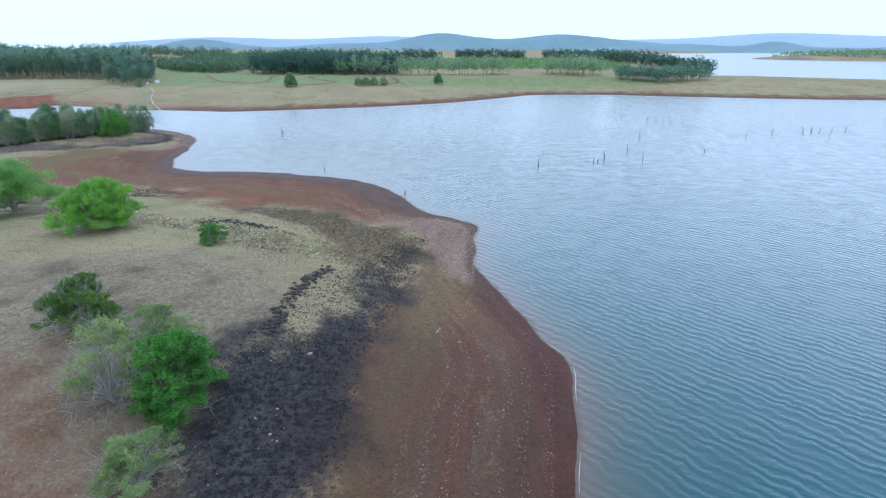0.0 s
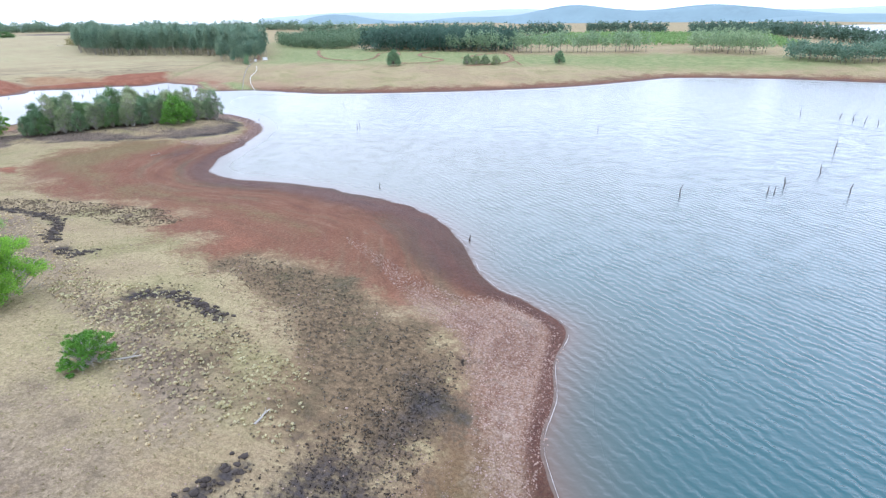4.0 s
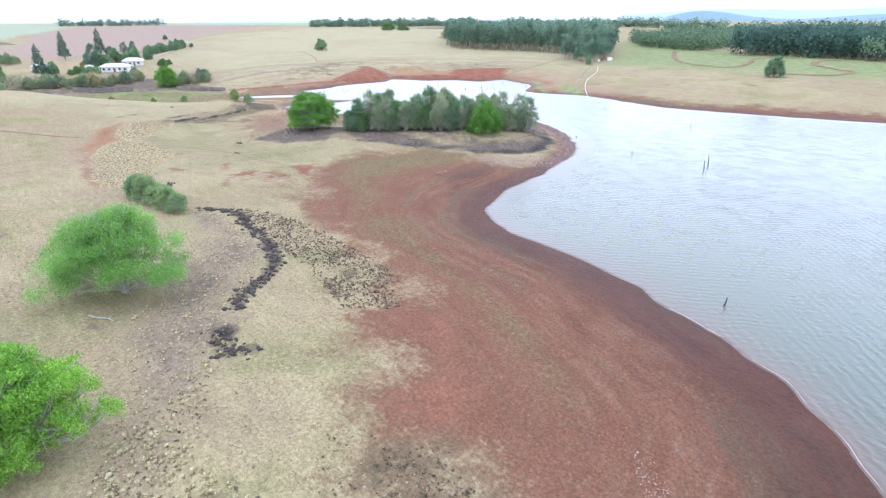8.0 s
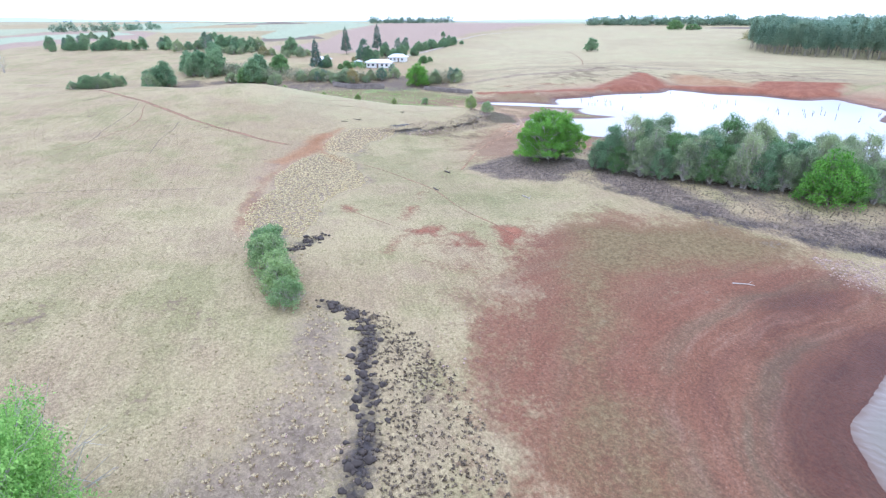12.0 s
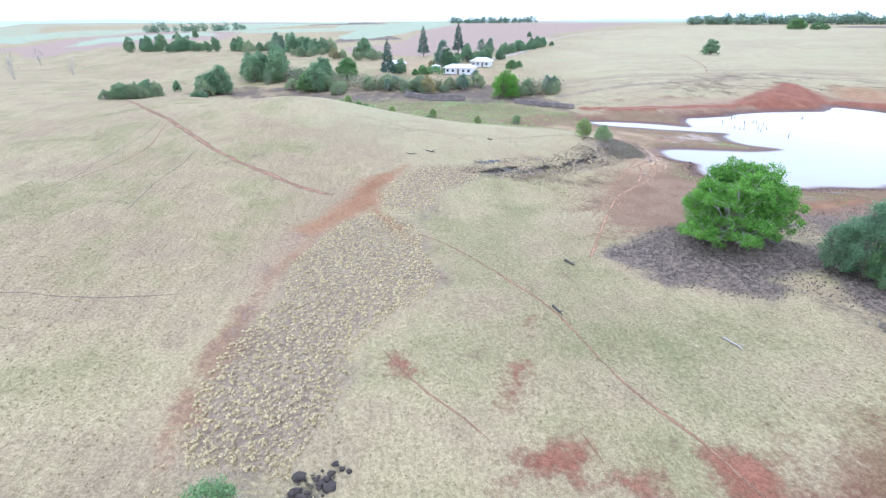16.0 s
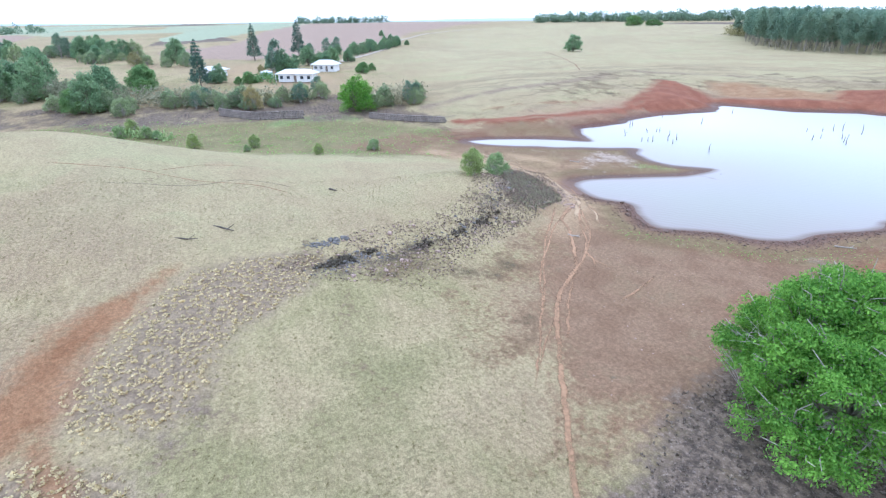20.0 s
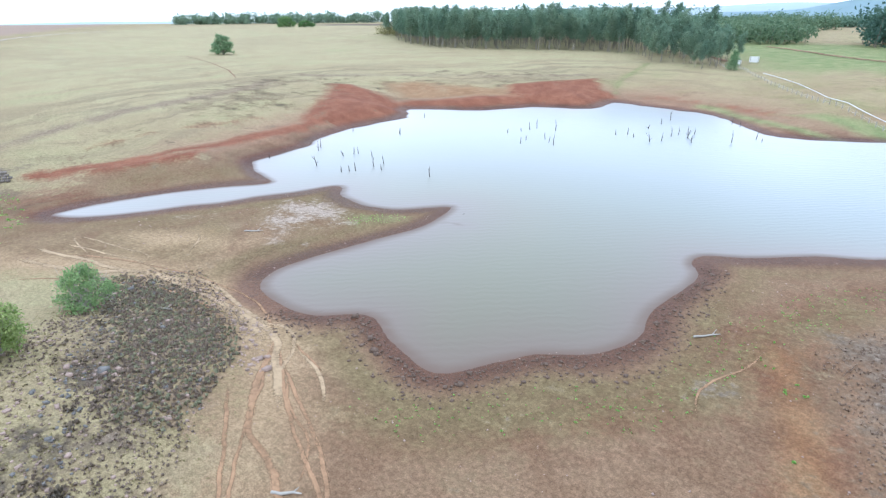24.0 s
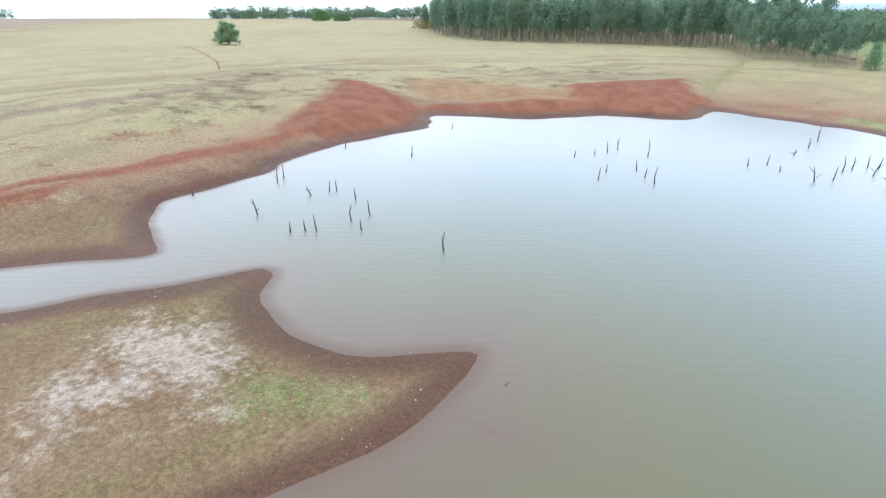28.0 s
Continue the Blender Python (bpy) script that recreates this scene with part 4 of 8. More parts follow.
def near_line(x, y, line, width):
    box = np.array(line)
    near = (x > box[:, 0].min() - 30) & (x < box[:, 0].max() + 30) & (y > box[:, 1].min() - 30) & (y < box[:, 1].max() + 30)
    out = np.zeros(x.shape)
    d, _ = line_distance(x[near], y[near], smooth_line(line))
    out[near] = np.clip(1.0 - d / (2 * width), 0, 1)
    return out


gx = spaced(-4800, -290, 30, 4800, 0.7)
gy = spaced(-1500, 8, 300, 4900, 0.7)
GX, GY = np.meshgrid(gx, gy)
GZ = height(GX, GY)
ground = new("ground", grid_mesh("ground", gx, gy, GZ))
ground.data.materials.append(M_GROUND)
tagged(ground, "dry straw-coloured paddocks and red-brown lakeshore soil", "ground", kind="structure")


def lay(x, y):
    """The ground's height at a place, from its grid."""
    x, y = np.asarray(x, float), np.asarray(y, float)
    i = np.clip(np.searchsorted(gx, x) - 1, 0, len(gx) - 2)
    j = np.clip(np.searchsorted(gy, y) - 1, 0, len(gy) - 2)
    u, v = (x - gx[i]) / (gx[i + 1] - gx[i]), (y - gy[j]) / (gy[j + 1] - gy[j])
    return (GZ[j, i] * (1 - u) + GZ[j, i + 1] * u) * (1 - v) + (GZ[j + 1, i] * (1 - u) + GZ[j + 1, i + 1] * u) * v


def paint_ground():
    x, y = GX.ravel(), GY.ravel()
    d = shore_distance(x, y)
    north = north_side(x, y)
    soil = np.maximum(area(x, y, SOIL_NEAR, 7), 0.9 * area(x, y, SOIL_BAY, 10))
    soil = np.maximum(soil, np.clip(1.2 - d / np.where(north, 14, 7), 0, 0.9) * (d > -8))
    soil = np.maximum(soil, 0.86 * area(x, y, BARE_UNDER, 12))
    soil = np.maximum(soil, 0.42 * near_line(x, y, DUSKY_LINE, 1.6))
    soil = np.maximum(soil, 0.44 * area(x, y, RED_TONGUE, 4))
    soil = np.maximum(soil, 0.85 * area(x, y, SCRUB_POINT, 7))
    soil = np.maximum(soil, 0.95 * area(x, y, GRAVEL_POINT, 6))
    for p in RED_PATCHES:
        soil = np.maximum(soil, 0.8 * area(x, y, p, 1.5))
    burn = np.clip(1.05 - (y - 36) / 60, 0.5, 1.0) * area(x, y, BURN_NEAR, 4) * (1 - 0.6 * area(x, y, BURN_STRAW, 3))
    burn = np.maximum(burn, 0.2 * area(x, y, SEDGE, 4))
    burn = np.maximum(burn, 0.6 * near_line(x, y, ISLE_RIM, 1.6))
    for s, k in ((ROCK_LINE, 0.38), (ROCK_LINE_EAST, 0.4)):
        burn = np.maximum(burn, k * near_line(x, y, s, 1.0))
    for s in SEDGE_STRIPS[:5]:
        burn = np.maximum(burn, 0.75 * near_line(x, y, s, 0.9))
    burn = np.maximum(burn, 0.5 * near_line(x, y, SEDGE_STRIPS[5], 0.9))
    gravel = np.maximum(area(x, y, GRAVEL_POINT, 3) * np.clip((98 - y) / 12, 0.25, 0.9), 0.6 * area(x, y, ISLE_BEACH, 3))
    paint(ground.data, "zone_a", soil, burn, gravel)
    green = np.maximum(0.95 * area(x, y, FLAT_GREEN, 5), 0.56 * area(x, y, GREEN_NEAR, 14))
    green = np.maximum(green, 0.62 * area(x, y, MARGIN_GREEN, 4))
    green = np.maximum(green, 0.8 * area(x, y, SPIT_GREEN, 4))
    green = np.maximum(green, 0.6 * near_line(x, y, GULLY, 2.6))
    tus = np.maximum(np.maximum(area(x, y, TUSSOCK, 4), area(x, y, TUSSOCK_NORTH, 4)), 0.9 * area(x, y, TUSSOCK_EAST, 5))
    tus = np.maximum(tus, 0.72 * near_line(x, y, TERRACE, 3.2))
    tus = np.maximum(tus, 0.62 * near_line(x, y, TERRACE_NORTH, 3.5))
    tus = np.maximum(tus, 0.42 * area(x, y, EAST_BROWN, 6))
    tus = np.maximum(tus, 0.8 * area(x, y, SOUTH_PADDOCK, 9))
    reach = np.where(north, 4.5, 5.0 + 7.0 * np.exp(-(((x + 40) / 60) ** 2 + ((y - 120) / 50) ** 2)))
    reach = reach + 9.0 * np.exp(-(((x - 12) / 14) ** 2 + ((y - 22) / 22) ** 2))
    reach = reach + 5.0 * np.exp(-(((x + 8) / 22) ** 2 + ((y - 108) / 16) ** 2))
    reach = reach * (1 - 0.88 * area(x, y, GRAVEL_POINT, 4)) - 1.5 * np.exp(-(((x + 200) / 45) ** 2 + ((y - 185) / 40) ** 2))
    wet = np.clip(1 - np.maximum(d, 0) / reach, 0, 1) * (np.abs(d) < 30)
    wet = np.maximum(wet, 0.52 * area(x, y, SOIL_NEAR, 5) * np.clip((60 - y) / 18, 0, 1))
    for p in SOIL_DARK:
        wet = np.maximum(wet, 0.42 * near_line(x, y, p, 3.0))
    wet = np.maximum(wet, 0.4 * area(x, y, SPIT_DAMP, 3))
    for p in DAMP_PATCHES:
        wet = np.maximum(wet, 0.62 * area(x, y, p, 3))
    paint(ground.data, "zone_b", green, tus, wet)
    plough, hazy_crop = np.zeros(x.shape), np.zeros(x.shape)
    for p in FIELDS_PLOUGH:
        plough = np.maximum(plough, area(x, y, p, 3))
    for p in FIELDS_DARK:
        plough = plough * (1 - area(x, y, p, 3))
    for p in FIELDS_CROP:
        hazy_crop = np.maximum(hazy_crop, area(x, y, p, 3))
    # patchwork of fields over the far plain; their paleness imitates distance haze
    row = np.floor((y * 0.9 - x * 0.43 + 90 * np.sin(x / 900)) / 260)
    plot = np.floor((x * 0.9 + y * 0.43 + 70 * row) / 520)
    dice = np.modf(np.abs(np.sin(row * 12.9898 + plot * 78.233) * 43758.5453))[0]
    far = np.clip((-x - 900) / 60, 0, 1) * (plough < 0.3)
    for p in FIELDS_DARK:
        far = far * (1 - area(x, y, p, 3))
    hazy_crop = np.maximum(hazy_crop, far * np.where(dice < 0.62, 0.42 + 0.6 * dice, 0))
    pond = np.exp(-(((x + 195) / 45) ** 2 + ((y - 185) / 35) ** 2))
    mud = np.maximum(area(x, y, MUD_SPIT, 5), np.clip(1.3 - d / 9, 0, 1) * np.clip(pond * 2.2, 0, 1) * (d > -9))
    mud = np.maximum(np.maximum(mud, 0.85 * area(x, y, SOIL_BAY, 8)), area(x, y, NORTH_MUD, 4))
    mud *= (1 - 0.6 * area(x, y, MARGIN_GREEN, 4)) * (1 - 0.95 * area(x, y, RED_EDGE, 3)) * (1 - 0.7 * area(x, y, SPIT_ORANGE, 3))
    paint(ground.data, "zone_c", plough, hazy_crop, mud)
    scald = 0.95 * area(x, y, RED_BANK, 4) * north * np.clip((d - np.where(y < 235, 6.0, 0.5)) / 3.5, 0, 1)
    scald = np.maximum(scald, 0.4 * area(x, y, RED_TRAIL, 3))
    scald = np.maximum(scald, 0.5 * area(x, y, SOIL_BRIGHT, 5))
    scald = np.maximum(scald, 0.55 * area(x, y, SOIL_RUST, 3))
    for p in RED_PATCHES:
        scald = np.maximum(scald, 0.58 * area(x, y, p, 1.5))
    lawn = 0.85 * area(x, y, LAWN_EAST, 20)
    lawn = np.maximum(lawn, 0.8 * area(x, y, WET_GRASS, 4))
    scald = np.maximum(scald, 0.9 * near_line(x, y, RED_LINE, 2.4))
    scald = np.maximum(scald, 0.5 * area(x, y, RED_EDGE, 3))
    scald = np.maximum(scald, 0.4 * near_line(x, y, RED_STRIPE, 2.6))
    scald = np.maximum(scald, 0.6 * area(x, y, EAST_RED, 5))
    lawn = np.maximum(lawn, 0.55 * near_line(x, y, GULLY, 1.7))
    lawn = np.maximum(lawn, 0.52 * area(x, y, SPIT_GREEN, 3))
    lawn = np.maximum(lawn, 0.66 * near_line(x, y, GREEN_EDGE, 2.4))
    lawn = np.maximum(lawn, near_line(x, y, CREEK_GREEN, 2.6))
    pale = np.maximum(np.maximum(0.6 * area(x, y, MUD_PALE[0], 3), np.maximum(0.7 * area(x, y, MUD_PALE[1], 1), 0.46 * area(x, y, MUD_PALE[2], 3))), 0.12 * np.exp(-((d - 6.5) / 1.8) ** 2) * np.clip(pond * 2, 0, 1))
    pale = np.maximum(pale, 0.4 * np.exp(-((d - 3.0) / 1.8) ** 2) * area(x, y, GRAVEL_POINT, 3))
    paint(ground.data, "zone_d", scald, lawn, pale)
    scrub = np.maximum(area(x, y, SCRUB_POINT, 5), 0.45 * area(x, y, SCRUB_MOTTLE, 5))
    scrub = np.maximum(scrub, 0.36 * area(x, y, SOUTH_PADDOCK, 9))
    scrub = np.maximum(scrub, 0.55 * area(x, y, FARM_BANK, 4))
    scrub = np.maximum(scrub, 0.34 * area(x, y, FIELD_EDGE, 10))
    scrub = np.maximum(scrub, 0.46 * area(x, y, BROWN_MIX, 5))
    scrub = np.maximum(scrub, 0.44 * area(x, y, BANK, 4))
    scrub = np.maximum(scrub, 0.42 * area(x, y, DULL_GRASS, 4))
    dust = np.maximum(0.66 * near_line(x, y, CROSSING, 3.4), np.maximum(0.3 * area(x, y, SPIT_DUST, 6), 0.6 * area(x, y, SPIT_TAN, 3)))
    pink = np.maximum(0.85 * area(x, y, PINK, 5), 0.5 * area(x, y, BAY_PINK, 4))
    pink = np.maximum(pink, 0.9 * area(x, y, RED_EDGE, 2.5))
    pink = np.maximum(pink, 0.6 * area(x, y, SPIT_ORANGE, 3))
    pink = np.maximum(pink, 0.4 * area(x, y, SOIL_BAY, 8))
    pink = np.maximum(pink, 0.95 * area(x, y, RED_TRAIL, 2.4))
    pink = np.maximum(pink, 0.62 * near_line(x, y, RED_SPUR, 1.3))
    pink = np.maximum(pink, 0.5 * near_line(x, y, DUSKY_LINE, 1.5))
    olive = np.maximum(0.74 * area(x, y, BAY_OLIVE, 3), 0.34 * area(x, y, FLAT_GREEN, 5))
    olive = np.maximum(olive, 0.2 * area(x, y, SOIL_BAY, 8))
    olive = np.maximum(olive, 0.72 * area(x, y, SPIT_OLIVE, 2))
    olive = np.maximum(olive, 0.5 * area(x, y, MUD_SPIT, 4) * (1 - 0.8 * area(x, y, SPIT_PINK, 3)))
    olive = np.maximum(olive, 0.5 * area(x, y, NORTH_MUD, 4))
    for p in OLIVE_BANDS:
        olive = np.maximum(olive, 0.82 * area(x, y, p, 5))
    olive = np.maximum(olive, 0.72 * near_line(x, y, SOIL_OLIVE, 4.0))
    pond = np.exp(-(((x + 205) / 45) ** 2 + ((y - 185) / 35) ** 2))
    olive = np.maximum(olive, 0.7 * np.exp(-((d - 4.5) / 2.2) ** 2) * np.clip(pond * 1.6, 0, 1))
    straw = np.maximum(np.maximum(area(x, y, ISLE_GRASS, 4), area(x, y, ISLE_GRASS_WEST, 2)), area(x, y, ISLE_STRAW, 2))
    purple = 0.86 * area(x, y, ISLE_SCRUB, 2.5) * (1 - 0.75 * straw)
    purple = np.maximum(purple, 0.34 * area(x, y, BANK_PURPLE, 4))
    purple = np.maximum(purple, 0.5 * area(x, y, KNOLL_BURN, 4))
    purple = np.maximum(purple, 0.62 * area(x, y, SCRUB_WEST, 4))
    purple = np.maximum(purple, 0.46 * area(x, y, DUSKY_TRAIL, 3))
    purple = np.maximum(purple, 0.4 * area(x, y, TUSSOCK_EAST, 4))
    for p in FIELDS_DARK:
        purple = np.maximum(purple, 0.95 * area(x, y, p, 3))
    for p in TRODDEN:
        purple = np.maximum(purple, 0.42 * area(x, y, p, 3))
    purple = np.maximum(purple, np.maximum(0.5 * area(x, y, FARM_BANK, 4), 0.62 * area(x, y, BANK_SLOPE, 3)))
    paint(ground.data, "zone_f", pink, olive, purple)
    dust = np.maximum(dust, 0.5 * area(x, y, FARM_YARD, 6))
    dust = np.maximum(dust, 0.9 * np.exp(-(((x + 29) / 8) ** 2 + ((y - 316) / 7) ** 2)))
    dust = np.maximum(dust, 0.46 * area(x, y, PINK, 4))
    dust = np.maximum(np.maximum(dust, 0.46 * area(x, y, SPIT_PINK, 3)), np.maximum(0.48 * area(x, y, BARE_RING, 2), 0.36 * area(x, y, KNOLL_SCRUB, 2)))
    field = np.maximum(area(x, y, NORTH_FIELD, 25) * north, 0.25 * area(x, y, GREEN_NEAR, 14))
    field = np.maximum(field, 0.7 * area(x, y, KNOLL_GRASS, 8))
    rusty = np.clip(1.05 - (d - 9) / 16, 0, 0.85) * north * area(x, y, NORTH_SHORE, 8) * (d > 0)
    rusty = np.maximum(rusty, 0.6 * area(x, y, EAST_BROWN, 6))
    rusty = np.maximum(rusty, 0.7 * area(x, y, DUSKY_TRAIL, 3))
    rusty = np.maximum(rusty, 0.55 * area(x, y, RED_TRAIL, 4))
    paint(ground.data, "zone_g", np.where(north, np.clip(d / 120, 0, 1), 1.0), field, rusty)
    paint(ground.data, "zone_e", np.clip(d / 40, 0, 1), scrub, dust)


paint_ground()

wx, wy = spaced(-4800, -275, 60, 4800, 1.1, 1.13), spaced(-1500, 0, 320, 4900, 1.1, 1.13)
WX, WY = np.meshgrid(wx, wy)
water = new("water", grid_mesh("water", wx, wy, np.zeros(WX.shape)))
water.data.materials.append(M_WATER)
wd = -shore_distance(WX.ravel(), WY.ravel())
cove = np.exp(-(((WX.ravel() + 205) / 50) ** 2 + ((WY.ravel() - 190) / 48) ** 2))
silt = np.clip(np.exp(-np.maximum(wd, 0) / (3.1 + 3.9 * cove)), 0, 1)
silt = np.maximum(silt, 0.9 * np.exp(-(((WX.ravel() + 202.5) / 4.5) ** 2 + ((WY.ravel() - 197) / 2.6) ** 2)))
murk = np.clip(0.95 * cove + 0.22 * np.exp(-np.maximum(wd, 0) / 14) + 0.75 * np.exp(-(((WX.ravel() + 45) / 85) ** 2 + ((WY.ravel() - 160) / 60) ** 2)), 0, 1)
calm = np.clip(1.3 * np.exp(-(((WX.ravel() + 225) / 72) ** 2 + ((WY.ravel() - 215) / 75) ** 2)) + 0.4 * np.exp(-np.maximum(wd, 0) / 8), 0, 1)
paint(water.data, "silt", silt, murk, calm)
tagged(water, "calm rippled lake water, blue-grey and murky near the shore", "water", kind="structure")

# ---------------------------------------------------------------- builders
def part(name, me, material, parent, label=""):
    """Links a mesh, or a bmesh, as one part of a thing."""
    if isinstance(me, bmesh.types.BMesh):
        bm, me = me, bpy.data.meshes.new(name)
        bm.to_mesh(me)
        bm.free()
    if material and not me.materials:
        me.materials.append(material)
    ob = new(name, me)
    ob.parent = parent
    if label:
        tagged(ob, label)
    return ob


def base(name, x, y, turn=0.0, scale=1.0, sink=0.0, z=None):
    ob = new(name)
    ob.empty_display_size = 0.3
    ob.matrix_basis = pose(x, y, (float(lay(x, y)) if z is None else z) - sink, 0, 0, turn) @ Matrix.Scale(scale, 4)
    return ob


def tube(points, radii, sides=6):
    """A tapered round limb through the points."""
    p = np.array(points, float)
    co, faces = [], []
    for i in range(len(p)):
        ahead = p[min(i + 1, len(p) - 1)] - p[max(i - 1, 0)]
        ahead = ahead / (np.linalg.norm(ahead) + 1e-9)
        side = np.cross(ahead, (0.13, 0.97, 0.2))
        side /= np.linalg.norm(side) + 1e-9
        up = np.cross(side, ahead)
        for k in range(sides):
            a = 2 * np.pi * k / sides
            co.append(p[i] + radii[i] * (np.cos(a) * side + np.sin(a) * up))
    for i in range(len(p) - 1):
        for k in range(sides):
            a, b = i * sides + k, i * sides + (k + 1) % sides
            faces.append((a, b, b + sides, a + sides))
    return np.array(co), np.array(faces)


def joined(pieces):
    co, faces, n = [], [], 0
    for c, f in pieces:
        co.append(c)
        faces.append(f + n)
        n += len(c)
    return np.concatenate(co), np.concatenate(faces)


def leaf_cloud(rng, lumps, count, size, flat=0.0, fill=0.35, rise=0.25, loose=0.3):
    """Many small leaf sprays over the skins of round lumps (x, y, z, r, squash)."""
    lumps = np.array(lumps, float)
    w = lumps[:, 3] ** 2
    pick = rng.choice(len(lumps), count, p=w / w.sum())
    v = rng.normal(size=(count, 3))
    v[:, 2] += rise
    v /= np.linalg.norm(v, axis=1)[:, None]
    r = lumps[pick, 3] * np.where(rng.random(count) < fill, rng.uniform(0.2, 0.9, count), rng.uniform(0.85 - loose, 1.0 + 1.5 * loose, count))
    c = lumps[pick, :3] + v * r[:, None] * np.stack([np.ones(count), np.ones(count), lumps[pick, 4]], -1)
    c = c + rng.normal(size=(count, 3)) * lumps[pick, 3][:, None] * loose
    nrm = v * 0.7 + rng.normal(scale=1.0, size=(count, 3)) + np.array([0, 0, flat])
    nrm /= np.linalg.norm(nrm, axis=1)[:, None]
    a = np.cross(nrm, rng.normal(size=(count, 3)))
    a /= np.linalg.norm(a, axis=1)[:, None] + 1e-9
    b = np.cross(nrm, a)
    s = size * rng.uniform(0.55, 1.3, count)[:, None]
    a, b = a * s, b * s * 0.5
    bend = nrm * s * 0.25
    co = np.stack([c - a - bend, c + b, c + a - bend, c - b], 1).reshape(-1, 3)
    tone = np.repeat((lumps[:, 5] if lumps.shape[1] > 5 else rng.random(len(lumps)))[pick], 4)
    return co, np.arange(4 * count).reshape(-1, 4), tone


def crown_mesh(name, rng, lumps, count, size, flat=0.0, fill=0.35, loose=0.3):
    """Leaf sprays with a tone for each lump of the crown."""
    co, faces, tone = leaf_cloud(rng, lumps, count, size, flat, fill, loose=loose)
    me = mesh_of(name, co, faces)
    paint(me, "tone", tone, tone, tone)
    return me


def dome_lumps(rng, wide, tall, low, count, lump):
    """Lumps over a dome that comes down nearly to `low` at its rim."""
    out = []
    for i in range(count):
        a = 2.39996 * i + rng.uniform(-0.35, 0.35)
        up = (i + 0.5) / count
        k = np.sqrt(max(0.0, 1 - up * up)) * rng.uniform(0.8, 1.08)
        if i % 5 == 0:
            k *= 0.55
        r = lump * rng.uniform(0.65, 1.25)
        x, y = (0.5 * wide - r * 0.7) * k * np.cos(a), (0.5 * wide - r * 0.7) * k * np.sin(a)
        z = low + 0.55 * r + (tall - low - 1.25 * r) * up * rng.uniform(0.85, 1.1)
        out.append((x, y, z, r, rng.uniform(0.65, 0.9)))
    return out


def bough_lumps(rng, wide, tall, low, boughs, per, droop=0.0, squash=0.55, skew=(0.0, 0.0), size=1.0):
    """Clusters of small lumps on separate boughs, with gaps between them and an uneven outline; the bough's centres too."""
    out, tips = [], []
    for b in range(boughs):
        a = 2.39996 * b + rng.uniform(-0.5, 0.5)
        up = ((b + 0.5) / boughs) ** 0.85
        br = wide * rng.uniform(0.085, 0.15) * size
        k = np.sqrt(max(0.0, 1 - up * up)) * rng.uniform(0.7, 1.12)
        if b % 4 == 3:
            k *= 0.6
        reach = 0.5 * wide * (1 + 0.18 * np.sin(2 * a + 1.0) + 0.1 * np.sin(3 * a))
        cx, cy = (reach - br) * k * np.cos(a) + skew[0] * (1 - up), (reach - br) * k * np.sin(a) + skew[1] * (1 - up)
        cz = low + 0.5 * br + (tall - low - 1.1 * br) * up * rng.uniform(0.8, 1.1) - droop * k * rng.random()
        cz = max(cz, low + 0.25 * br)
        tone = rng.random()
        tips.append((cx, cy, cz, br, 0.7))
        for j in range(per):
            v = rng.normal(size=3)
            v[2] = abs(v[2]) * 0.9 - 0.25
            v /= np.linalg.norm(v)
            q = br * rng.uniform(0.45, 1.05)
            z = cz + v[2] * q * squash
            if z < low * 0.6:
                continue
            out.append((cx + v[0] * q, cy + v[1] * q, z, br * rng.uniform(0.2, 0.36), rng.uniform(0.5, 0.75), np.clip(tone * 0.7 + rng.random() * 0.3, 0, 1)))
    return out, tips


def bough_kind(key, seed, wide, tall, low, boughs, per, leaves, leaf, m_leaf, m_bark, trunk_r, stems=1, twigs=0, flat=0.3, fill=0.2, loose=0.16, fork=None, droop=0.0, squash=0.55, skew=(0.0, 0.0), poke=1.0, stout=1.0, size=1.0):
    """The meshes of a broad tree whose crown is made of separate boughs."""
    rng = np.random.default_rng(seed)
    ls, tips = bough_lumps(rng, wide, tall, low, boughs, per, droop, squash, skew, size)
    crown = crown_mesh(key + "_crown", rng, ls, leaves, leaf, flat, fill, loose)
    crown.materials.append(m_leaf)
    limbs = skeleton_mesh(rng, tips, trunk_r, fork or max(low * 0.8, 0.4), stems=stems)
    limbs.materials.append(m_bark)
    tw = None
    if twigs:
        tw = twig_mesh(rng, wide * poke, tall * poke, twigs, stout=(0.5 + 0.06 * tall) * stout)
        tw.materials.append(M_TWIG)
    KINDS[key] = (limbs, crown, tw)


